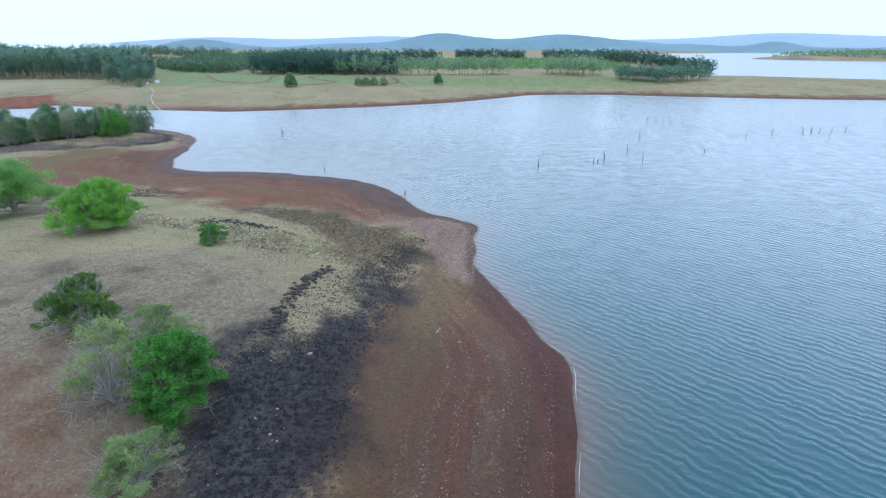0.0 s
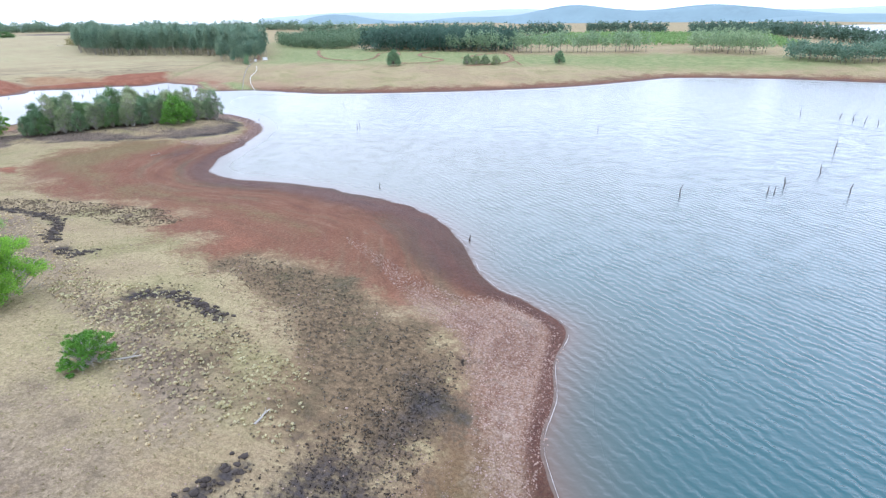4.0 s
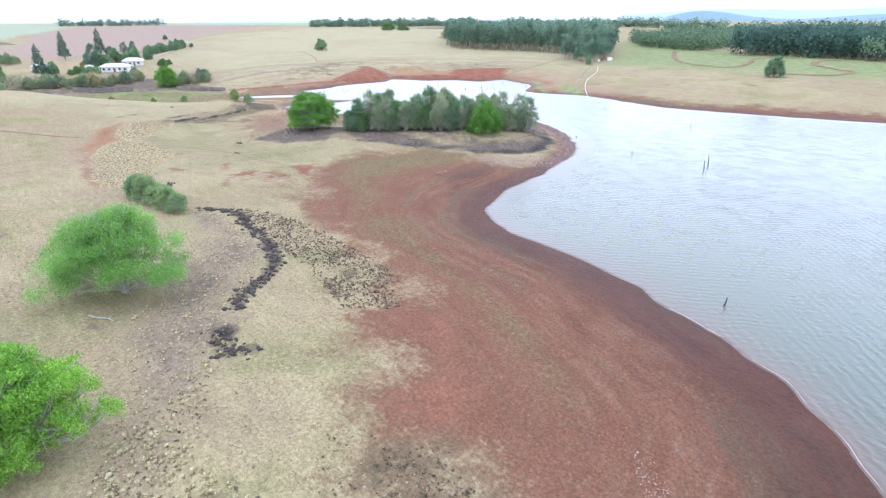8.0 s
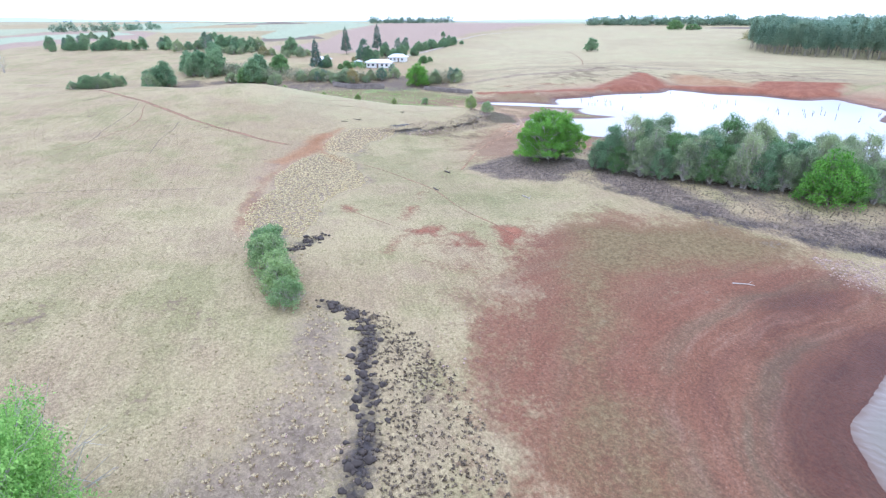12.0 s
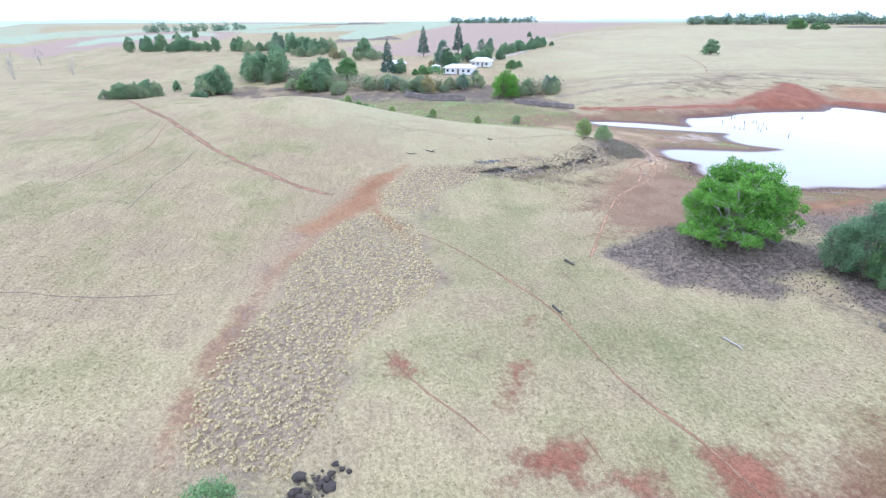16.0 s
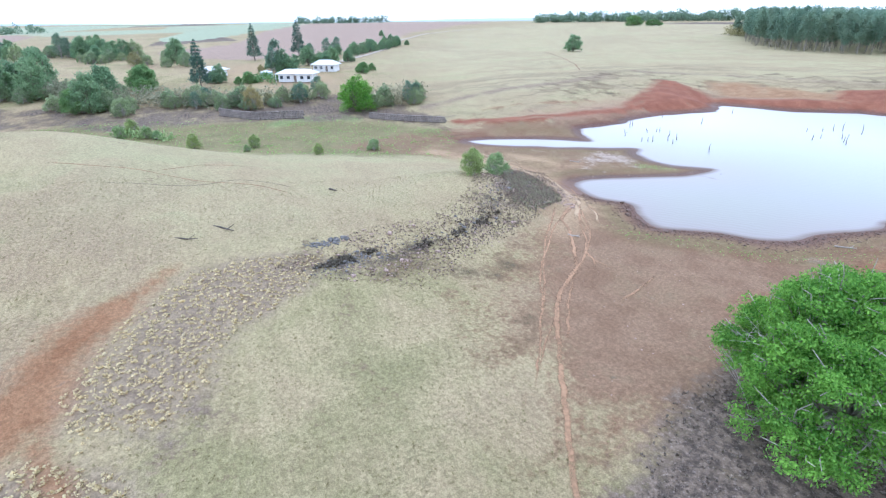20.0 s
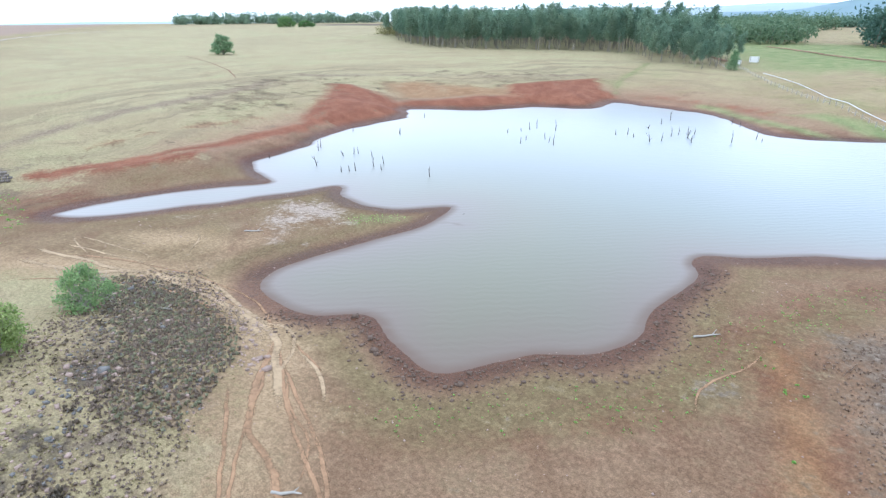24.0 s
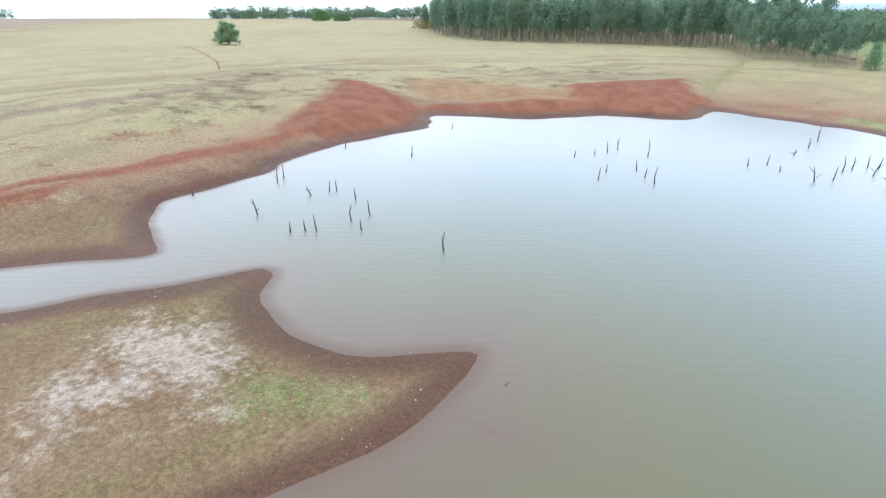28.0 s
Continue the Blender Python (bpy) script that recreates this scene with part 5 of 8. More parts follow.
def skeleton_mesh(rng, lumps, trunk_r, fork, tips=True, lean=0.0, stems=1):
    """A trunk, or several stems, and a limb to each lump."""
    bits = []
    tops = []
    for s in range(stems):
        a = 2 * np.pi * s / stems + rng.uniform(0, 1)
        off = 0.0 if stems == 1 else trunk_r * 1.3
        foot = np.array([off * np.cos(a), off * np.sin(a), -0.3])
        top = np.array([off * 3 * np.cos(a) + lean, off * 3 * np.sin(a), fork])
        mid = 0.5 * (foot + top) + rng.normal(scale=0.12 * trunk_r, size=3)
        bits.append(tube([foot, foot + (0, 0, 0.35), mid, top], [trunk_r * 1.5, trunk_r * 1.05, trunk_r * 0.9, trunk_r * 0.75], 8))
        tops.append(top)
    for lx, ly, lz, r, q in lumps:
        top = min(tops, key=lambda p: np.hypot(p[0] - lx, p[1] - ly))
        end = np.array([lx, ly, lz])
        mid = top * 0.45 + end * 0.55 + np.array([0, 0, -0.12 * np.linalg.norm(end - top)]) + rng.normal(scale=0.15, size=3)
        t = trunk_r * rng.uniform(0.28, 0.45)
        bits.append(tube([top - (0, 0, 0.2), mid, end], [t, t * 0.65, t * 0.25], 5))
        for k in range(3 if tips else 0):
            v = rng.normal(size=3)
            v[2] = abs(v[2]) * 0.6
            v /= np.linalg.norm(v)
            bits.append(tube([mid * 0.4 + end * 0.6, end + v * r * 0.5, end + v * r * 1.05], [t * 0.4, t * 0.25, t * 0.1], 4))
    return mesh_of("limbs", *joined(bits), smooth=True)


def twig_mesh(rng, wide, tall, count, low=0.4, stout=1.0):
    """Bare, forking grey twigs."""
    bits = []
    for i in range(count):
        a = rng.uniform(0, 2 * np.pi)
        e = math.asin(rng.uniform(0.12, 1.0))
        p0 = np.array([rng.normal(scale=0.2), rng.normal(scale=0.2), low * rng.uniform(0.3, 1)])
        reach = rng.uniform(0.86, 1.0)
        p2 = reach * np.array([0.5 * wide * np.cos(e) * np.cos(a), 0.5 * wide * np.cos(e) * np.sin(a), tall * np.sin(e)])
        p1 = 0.55 * (p0 + p2) + rng.normal(scale=0.06 * wide, size=3)
        r = rng.uniform(0.022, 0.05) * stout
        bits.append(tube([p0, p1, p2], [r, r * 0.7, r * 0.3], 4))
        for j in range(5):
            s = p1 + (p2 - p1) * rng.uniform(0.15, 0.95)
            v = (p2 - p1) * rng.uniform(0.2, 0.45) + rng.normal(scale=0.085 * tall, size=3)
            bits.append(tube([s, s + v * 0.55 + rng.normal(scale=0.05, size=3), s + v], [r * 0.5, r * 0.35, r * 0.15], 3))
    return mesh_of("twigs", *joined(bits), smooth=True)


KINDS = {}


def tree_kind(key, seed, wide, tall, low, lumps, lump, leaves, leaf, m_leaf, m_bark, trunk_r, stems=1, twigs=0, flat=0.0, fill=0.35, fork=None, poke=1.0, stout=1.0):
    """The meshes of one kind of broad tree or bush."""
    rng = np.random.default_rng(seed)
    ls = dome_lumps(rng, wide, tall, low, lumps, lump)
    crown = crown_mesh(key + "_crown", rng, ls, leaves, leaf, flat, fill)
    crown.materials.append(m_leaf)
    limbs = skeleton_mesh(rng, ls, trunk_r, fork or max(low * 0.8, 0.4), stems=stems)
    limbs.materials.append(m_bark)
    tw = None
    if twigs:
        tw = twig_mesh(rng, wide * poke, tall * poke, twigs, stout=(0.5 + 0.06 * tall) * stout)
        tw.materials.append(M_TWIG)
    KINDS[key] = (limbs, crown, tw)


def gum_kind(key, seed, wide, tall, low, m_leaf, m_bark, leaves, leaf):
    rng = np.random.default_rng(seed)
    ls = []
    for i in range(9):
        q = i / 8
        a = rng.uniform(0, 2 * np.pi)
        k = wide * 0.34 * (1 - 0.3 * q) * rng.uniform(0.3, 1)
        ls.append((k * np.cos(a), k * np.sin(a), low + (tall - low) * (0.08 + 0.86 * q), wide * rng.uniform(0.22, 0.3) * (1.0 - 0.15 * q), 1.1))
    crown = crown_mesh(key + "_crown", rng, ls, leaves, leaf, 0.1, 0.4)
    crown.materials.append(m_leaf)
    bits = [tube([(0, 0, -0.4), (0.05, 0, low * 0.6), (0.0, 0.08, tall * 0.92)], [tall * 0.011, tall * 0.008, 0.02], 6)]
    for x, y, z, r, s in ls:
        bits.append(tube([(0, 0, z - r), (x * 0.6, y * 0.6, z - r * 0.4), (x, y, z)], [0.05, 0.04, 0.015], 3 + 1))
    limbs = mesh_of(key + "_limbs", *joined(bits), smooth=True)
    limbs.materials.append(m_bark)
    KINDS[key] = (limbs, crown, None)


def conifer_kind(key, seed, wide, tall, m_leaf):
    """A tall araucaria: open tiers of up-curved branches round a straight trunk."""
    rng = np.random.default_rng(seed)
    ls, bits = [], [tube([(0, 0, -0.4), (0, 0, tall * 0.5), (0, 0, tall)], [0.28, 0.18, 0.03], 7)]
    tiers = 13
    for i in range(tiers):
        q = i / (tiers - 1)
        z = tall * (0.14 + 0.84 * q)
        reach = 0.5 * wide * (1 - q) ** 0.7 * rng.uniform(0.75, 1.1) + 0.2
        for k in range(6):
            a = 2 * np.pi * k / 6 + i * 0.5 + rng.uniform(-0.2, 0.2)
            e = np.array([reach * np.cos(a), reach * np.sin(a), z + 0.16 * reach])
            bits.append(tube([(0, 0, z), e * 0.55 + (0, 0, 0.45 * z - 0.1 * reach), e], [0.07, 0.05, 0.02], 4))
            ls.append((e[0] * 0.8, e[1] * 0.8, e[2], 0.22 * reach + 0.25, 0.7))
    crown = crown_mesh(key + "_crown", rng, ls, 2600, 0.34, 0.2, 0.4)
    crown.materials.append(m_leaf)
    limbs = mesh_of(key + "_limbs", *joined(bits), smooth=True)
    limbs.materials.append(M_BARK)
    KINDS[key] = (limbs, crown, None)


def plant(name, key, x, y, label, category="tree", scale=1.0, turn=None, tall=1.0, group=""):
    """Stands one tree or bush of a kind on the ground."""
    if turn is None:
        turn = (x * 37.0 + y * 53.0) % 360
    limbs, crown, tw = KINDS[key]
    ob = base(name, x, y, turn, scale)
    ob.scale = (scale, scale, scale * tall)
    part("trunk", limbs, None, ob)
    part("crown", crown, None, ob)
    if tw:
        part("bare_branchwork", tw, None, ob, "bare grey twigs")
    return tagged(ob, label, category, group)


# ---------------------------------------------------------------- kinds of trees
bough_kind("fig", 11, 18.5, 10.6, 0.3, 150, 16, 150000, 0.115, M_LEAF_BRIGHT, M_TWIG, 0.5, stems=3, fork=1.6, twigs=34, poke=0.94, size=0.8, stout=0.8)
bough_kind("dome", 12, 16, 8, 0.2, 110, 15, 120000, 0.1, M_LEAF_FRESH_BRIGHT, M_TWIG, 0.35, stems=3, twigs=30, fork=1.2, skew=(-1.5, -0.6), loose=0.24, poke=0.95, size=0.9, stout=0.8)
bough_kind("feathery", 13, 17.5, 8.8, 1.0, 60, 22, 95000, 0.1, M_LEAF_FRESH, M_TWIG, 0.2, stems=4, twigs=44, flat=1.5, fork=1.7, squash=0.26, loose=0.24, droop=1.6, poke=0.97, stout=1.3, skew=(-1.6, -1.2), size=1.1)
bough_kind("branchy", 14, 9, 6, 0.4, 54, 12, 34000, 0.09, M_LEAF_DEEP, M_TWIG, 0.2, stems=3, twigs=70, fork=0.9, poke=1.06, stout=1.7)
bough_kind("bright_bush", 15, 8.2, 7.6, 0.2, 74, 12, 52000, 0.095, M_LEAF_BRIGHT, M_BARK, 0.25, stems=2, twigs=12, fork=1.0, poke=0.96)
bough_kind("dry_bush", 16, 6.5, 6, 0.4, 26, 10, 9000, 0.08, M_LEAF_OLIVE, M_TWIG, 0.16, stems=3, twigs=130, fork=0.8, loose=0.4, poke=1.02, stout=0.8)
bough_kind("olive_bush", 26, 6.5, 5, 0.2, 34, 10, 18000, 0.08, M_LEAF_OLIVE, M_TWIG, 0.14, stems=4, twigs=90, fork=0.6, loose=0.34, poke=1.0, stout=0.8)
bough_kind("small_bush", 17, 5.6, 3.6, 0.05, 52, 10, 24000, 0.075, M_LEAF_BRIGHT, M_TWIG, 0.12, stems=4, twigs=40, fork=0.4, loose=0.24)
tree_kind("scrub_tree", 18, 6.6, 10, 1.0, 46, 0.72, 11500, 0.14, M_LEAF_GREY, M_TWIG, 0.2, stems=3, twigs=26, fork=2.2, poke=1.06, stout=1.3)
tree_kind("scrub_bare", 27, 6, 10.8, 1.5, 36, 0.68, 6500, 0.14, M_LEAF_GREY, M_TWIG, 0.2, stems=3, twigs=40, fork=2.4, poke=1.1, stout=1.3)
tree_kind("scrub_green", 19, 6.8, 9.4, 0.8, 48, 0.75, 12000, 0.14, M_LEAF_MID, M_BARK, 0.2, stems=2, twigs=20, fork=2.0)
tree_kind("scrub_dark", 20, 7, 9.2, 0.6, 48, 0.78, 12000, 0.14, M_LEAF_DARK, M_BARK, 0.2, stems=2, twigs=16, fork=2.0)
tree_kind("shrub_olive", 21, 4, 4.2, 0.3, 26, 0.55, 4200, 0.14, M_LEAF_OLIVE, M_TWIG, 0.1, stems=4, twigs=30, fork=0.8)
tree_kind("shrub_grey", 28, 4.4, 3.6, 0.2, 26, 0.55, 2800, 0.14, M_LEAF_SAGE, M_TWIG, 0.1, stems=4, twigs=40, fork=0.7)
tree_kind("shrub_sage", 37, 4.4, 4.4, 0.1, 34, 0.55, 7500, 0.12, M_LEAF_SAGE, M_TWIG, 0.1, stems=4, twigs=30, fork=0.8)
tree_kind("farm_round", 22, 11, 8, 0.3, 56, 1.0, 7000, 0.27, M_LEAF_MID, M_BARK, 0.25, fork=1.6)
tree_kind("farm_dark", 23, 9.5, 9.5, 0.3, 50, 0.95, 6500, 0.27, M_LEAF_DARK, M_BARK, 0.25, fork=1.8)
tree_kind("farm_grey", 24, 8.5, 7, 0.2, 44, 0.75, 4000, 0.24, M_LEAF_GREY, M_TWIG, 0.18, stems=2, twigs=30, fork=1.4)
tree_kind("farm_gum", 29, 6.5, 10, 1.5, 34, 0.75, 3000, 0.24, M_LEAF_GUM, M_TWIG, 0.18, stems=2, twigs=20, fork=3.0)
tree_kind("farm_straw", 30, 8, 8, 0.3, 44, 0.8, 4200, 0.24, M_LEAF_STRAW, M_TWIG, 0.2, fork=1.4)
tree_kind("farm_bright", 25, 10.5, 9, 0.2, 90, 0.95, 13000, 0.2, M_LEAF_BRIGHT, M_BARK, 0.25, fork=1.6)
tree_kind("bare_tree", 36, 6, 8, 2.0, 9, 0.6, 90, 0.18, M_LEAF_GREY, M_TWIG, 0.16, stems=1, twigs=9, fork=2.4)
gum_kind("gum_a", 31, 7.2, 21, 7.5, M_LEAF_GUM, M_PALE_BARK, 1700, 0.42)
gum_kind("gum_b", 32, 6.8, 19, 6.0, M_LEAF_GUM, M_PALE_BARK, 1700, 0.42)
gum_kind("gum_c", 33, 7.6, 23, 8.5, M_LEAF_GUM, M_PALE_BARK, 1700, 0.44)
gum_kind("gum_dark", 34, 9.0, 13, 1.0, M_LEAF_DARK, M_BARK, 2200, 0.45)
conifer_kind("araucaria", 41, 6.5, 17, M_LEAF_PINE)

# ---------------------------------------------------------------- trees near the camera's way
plant("tree", "branchy", -30.8, 40.8, "dark green tree with many bare pale branches on dry grass", scale=0.9)
plant("tree", "bright_bush", -17.2, 30.6, "bright green leafy tree beside the burnt shore slope", scale=0.98)
plant("tree", "dry_bush", -22.7, 31.4, "half-dead pale grey-green tree full of bare twigs", scale=1.22)
plant("tree", "olive_bush", -22.3, 38.4, "grey-green bushy tree with thin foliage", scale=0.9, tall=0.9)
plant("tree", "dry_bush", -19.4, 36.8, "pale half-bare tree with grey twigs", scale=0.75)
plant("bush", "olive_bush", -16.8, 23.6, "olive and grey bush with dry twigs", "bush", scale=1.0, tall=0.75)
plant("tree", "dome", -47.2, 71.8, "broad bright green domed tree on straw-coloured grass", scale=0.75, turn=40, tall=1.27)
plant("tree", "feathery", -70, 83.3, "wide feathery light green tree with pale limbs showing", scale=0.82, turn=20, tall=1.45)
plant("bush", "small_bush", -28.7, 65.7, "round bright green bush on dry grass", "bush", scale=0.8)
for key, x, y, s, what in [("shrub_grey", -113, 95.4, 0.85, "small grey-green shrub beside a dark soak"), ("shrub_sage", -109.5, 94.8, 0.95, "sage-green shrub at the head of a dark gully"), ("shrub_sage", -106, 95.2, 1.05, "sage-green shrub at the head of a dark gully"),
        ("shrub_grey", -103, 96, 1.0, "grey-green shrub with bare stems"), ("shrub_sage", -100, 96.6, 0.9, "grey-green shrub over a dark gully"), ("shrub_grey", -97.2, 97.2, 0.85, "grey-green shrub with bare lower stems")]:
    plant("bush", key, x, y, what, "bush", scale=s, group="shrubs at the gully head")
# the islet's wood
plant("tree", "fig", -151.3, 151.8, "large rounded bright green fig tree on dark scrubby ground", scale=0.9, tall=1.07)
plant("tree", "farm_bright", -108.5, 179.5, "bright green round tree at the edge of a grey wood", scale=0.86, tall=1.05)
ISLE_TREES = [("scrub_dark", -142, 160.5), ("scrub_dark", -138, 159), ("scrub_dark", -137.5, 165.5), ("scrub_green", -134, 163), ("scrub_green", -132, 168.5), ("scrub_green", -129.5, 165.5),
    ("scrub_tree", -127, 172), ("scrub_dark", -125.2, 169.5), ("scrub_green", -123.3, 172), ("scrub_tree", -122.2, 177.5), ("scrub_bare", -119.8, 174.8), ("scrub_dark", -118.4, 178), ("scrub_dark", -118, 182.5), ("scrub_tree", -116.8, 187.5),
    ("scrub_bare", -113, 191.5), ("scrub_green", -109.2, 190), ("scrub_dark", -133.5, 172.5), ("scrub_green", -129, 178), ("scrub_tree", -125, 183), ("scrub_tree", -120.5, 190.5), ("scrub_tree", -114.8, 196.5), ("scrub_green", -140, 167.5),
    ("scrub_tree", -135.5, 168), ("scrub_bare", -130.5, 174), ("scrub_tree", -126.5, 177.5), ("scrub_bare", -122.5, 185), ("scrub_tree", -118.5, 194), ("scrub_bare", -110.5, 196), ("scrub_tree", -107, 187), ("scrub_bare", -136, 162), ("scrub_tree", -115, 181), ("scrub_green", -121.5, 180.5)]
for i, (key, x, y) in enumerate(ISLE_TREES):
    what = {"scrub_tree": "grey-green scrub tree with bare pale branches", "scrub_bare": "nearly leafless pale grey scrub tree", "scrub_green": "mid-green scrub tree in a dense wood", "scrub_dark": "dark green scrub tree in a dense wood"}[key]
    plant("tree", key, x, y, what, scale=0.7 + 0.34 * ((i * 7) % 5) / 5, tall=0.86 + 0.36 * ((i * 3) % 4) / 4, group="wood on the islet")
UNDER = [("scrub_bare", -124.5, 168.5), ("scrub_bare", -118.6, 172.6), ("scrub_bare", -111.6, 183), ("scrub_bare", -104.8, 193.2), ("scrub_bare", -130.6, 163.6), ("scrub_green", -135.5, 158.8), ("scrub_tree", -131.5, 161.3), ("scrub_dark", -128, 163.2), ("scrub_tree", -125.5, 166), ("scrub_green", -122, 168.6), ("scrub_tree", -119.6, 171.4), ("scrub_dark", -117, 174.4), ("scrub_tree", -115.3, 177.6), ("scrub_tree", -110, 181), ("scrub_green", -107.5, 184), ("scrub_tree", -106, 190.5), ("scrub_dark", -107.5, 194),
    ("scrub_dark", -140.5, 157.5), ("scrub_tree", -113, 188), ("scrub_dark", -123.8, 175), ("scrub_dark", -129, 170.5), ("scrub_green", -120.5, 185.5)]
for i, (key, x, y) in enumerate(UNDER):
    what = {"scrub_bare": "nearly leafless pale scrub tree at the wood's edge", "scrub_tree": "young grey-green scrub tree at the wood's edge", "scrub_green": "low mid-green scrub tree at the wood's edge", "scrub_dark": "low dark scrub tree at the wood's edge"}[key]
    plant("tree", key, x, y, what, scale=(0.8 if key == "scrub_bare" else 0.6) + 0.2 * ((i * 3) % 5) / 5, tall=0.95, group="wood on the islet")
# knoll and creek flat
plant("bush", "shrub_olive", -207, 152.2, "grey-green shrub on a stony knoll", "bush", scale=0.95)
plant("bush", "shrub_grey", -214.5, 160, "pale olive shrub on a stony knoll", "bush", scale=1.0)
for x, y, s, k in [(-261, 110.8, 1.1, "shrub_olive"), (-257, 123, 0.9, "shrub_olive"), (-254, 121.3, 0.5, "shrub_grey"), (-243, 134.5, 0.75, "shrub_olive"), (-245.4, 146.6, 0.9, "shrub_grey"), (-284, 96.3, 1.3, "shrub_olive"), (-281.5, 94, 1.1, "shrub_grey"), (-278.4, 100, 1.1, "shrub_grey"), (-276, 102.5, 0.8, "shrub_grey")]:
    plant("bush", k, x, y, "small green shrub on the creek flat" if k == "shrub_olive" else "pale thin shrub on the creek flat", "bush", scale=0.72 * s, group="shrubs on the creek flat")

# ---------------------------------------------------------------- farm across the creek
def box_mesh(name, w, d, h, bevel=0.02):
    bm = bmesh.new()
    bmesh.ops.create_cube(bm, size=1)
    for v in bm.verts:
        v.co = Vector((v.co.x * w, v.co.y * d, (v.co.z + 0.5) * h))
    if bevel:
        bmesh.ops.bevel(bm, geom=list(bm.edges), offset=bevel, segments=1, affect="EDGES")
    return bm


def placed(ob, x, y, z, turn=0.0):
    ob.matrix_basis = pose(x, y, z, 0, 0, turn)
    return ob


def hip_roof(w, d, eave, ridge_h, ridge_len):
    """A hipped roof with a thick eave."""
    bm = bmesh.new()
    a, b, r = w / 2 + eave, d / 2 + eave, ridge_len / 2
    low = [bm.verts.new(p) for p in ((-a, -b, 0), (a, -b, 0), (a, b, 0), (-a, b, 0))]
    edge = [bm.verts.new(p) for p in ((-a, -b, 0.16), (a, -b, 0.16), (a, b, 0.16), (-a, b, 0.16))]
    top = [bm.verts.new(p) for p in ((-r, 0, ridge_h), (r, 0, ridge_h))]
    bm.faces.new(low[::-1])
    for i in range(4):
        bm.faces.new((low[i], low[(i + 1) % 4], edge[(i + 1) % 4], edge[i]))
    bm.faces.new((edge[0], edge[1], top[1], top[0]))
    bm.faces.new((edge[2], edge[3], top[0], top[1]))
    bm.faces.new((edge[1], edge[2], top[1]))
    bm.faces.new((edge[3], edge[0], top[0]))
    return bm


def house(x, y, turn, w, d, wall_h, roof_h, label, windows=5):
    ob = base("house", x, y, turn, z=float(lay(x, y)) - 0.1)
    part("wall", box_mesh("wall", w, d, wall_h), M_WHITE, ob)
    placed(part("roof", hip_roof(w, d, 0.8, roof_h, w - d * 0.6), M_ROOF, ob, "pale corrugated metal hip roof"), 0, 0, wall_h)
    pane = box_mesh("pane", 1.0, 0.06, 1.05, 0.0)
    pane_me = bpy.data.meshes.new("pane")
    pane.to_mesh(pane_me)
    pane.free()
    pane_me.materials.append(M_GLASS)
    frame_bm = bmesh.new()
    for fx, fz, fw, fh in ((0, -0.06, 1.24, 0.12), (0, 1.05, 1.24, 0.12), (-0.56, 0.0, 0.12, 1.1), (0.56, 0.0, 0.12, 1.1)):
        m = Matrix.Translation((fx, 0, fz + fh / 2)) @ Matrix.Diagonal((fw, 0.1, fh, 1))
        bmesh.ops.create_cube(frame_bm, size=1, matrix=m)
    frame_me = bpy.data.meshes.new("window_frame")
    frame_bm.to_mesh(frame_me)
    frame_bm.free()
    frame_me.materials.append(M_ROOF)
    for side in (-1, 1):
        for i in range(windows):
            if side < 0 and i == windows // 2:
                continue
            wx_ = (i + 0.5) / windows * w - w / 2
            wi = placed(part("window", frame_me, None, ob), wx_, side * (d / 2 + 0.05), 0.95)
            part("pane", pane_me, None, wi)
    placed(part("door", box_mesh("door", 0.95, 0.08, 2.05), M_BARK, ob, "dark wooden door"), (windows // 2 + 0.5) / windows * w - w / 2, -d / 2 - 0.05, 0.1)
    for i in range(6):
        px = (i / 5 - 0.5) * (w + 1.2)
        placed(part("post", box_mesh("post", 0.12, 0.12, wall_h + 0.05), M_WHITE, ob), px, -d / 2 - 0.7, 0.0)
    return tagged(ob, label, "house")


house(-333.5, 143.5, 62, 12, 6, 2.6, 1.5, "long white weatherboard farmhouse with pale hip roof")
house(-356, 157.5, 60, 8.6, 5.8, 2.5, 1.7, "white farmhouse with hipped metal roof behind trees", 4)
house(-361, 116.5, 58, 7.5, 5, 2.4, 1.3, "small white cottage half hidden by trees", 3)

# water tank beside the farmhouse
tank = base("water_tank", -345, 134)
bm = bmesh.new()
bmesh.ops.create_cone(bm, cap_ends=True, segments=24, radius1=2.2, radius2=2.2, depth=2.3, matrix=Matrix.Translation((0, 0, 1.15)))
part("tank_wall", bm, plain("pale_green_tank", (0.33, 0.45, 0.38), 0.5, 0.1, 1), tank)
bm = bmesh.new()
bmesh.ops.create_cone(bm, cap_ends=True, segments=24, radius1=2.35, radius2=0.3, depth=0.6, matrix=Matrix.Translation((0, 0, 2.6)))
part("tank_roof", bm, M_ROOF, tank)
tagged(tank, "pale green round water tank with conical lid", "water tank")

for x, y, s in [(-412, 134.5, 0.95), (-428, 157, 1.0), (-335, 112, 0.9)]:
    plant("conifer", "araucaria", x, y, "tall dark narrow araucaria pine", "tree", s, group="farm conifers")
plant("tree", "farm_bright", -287, 153, "rounded bright green tree on the creek bank", scale=1.0, tall=1.0)
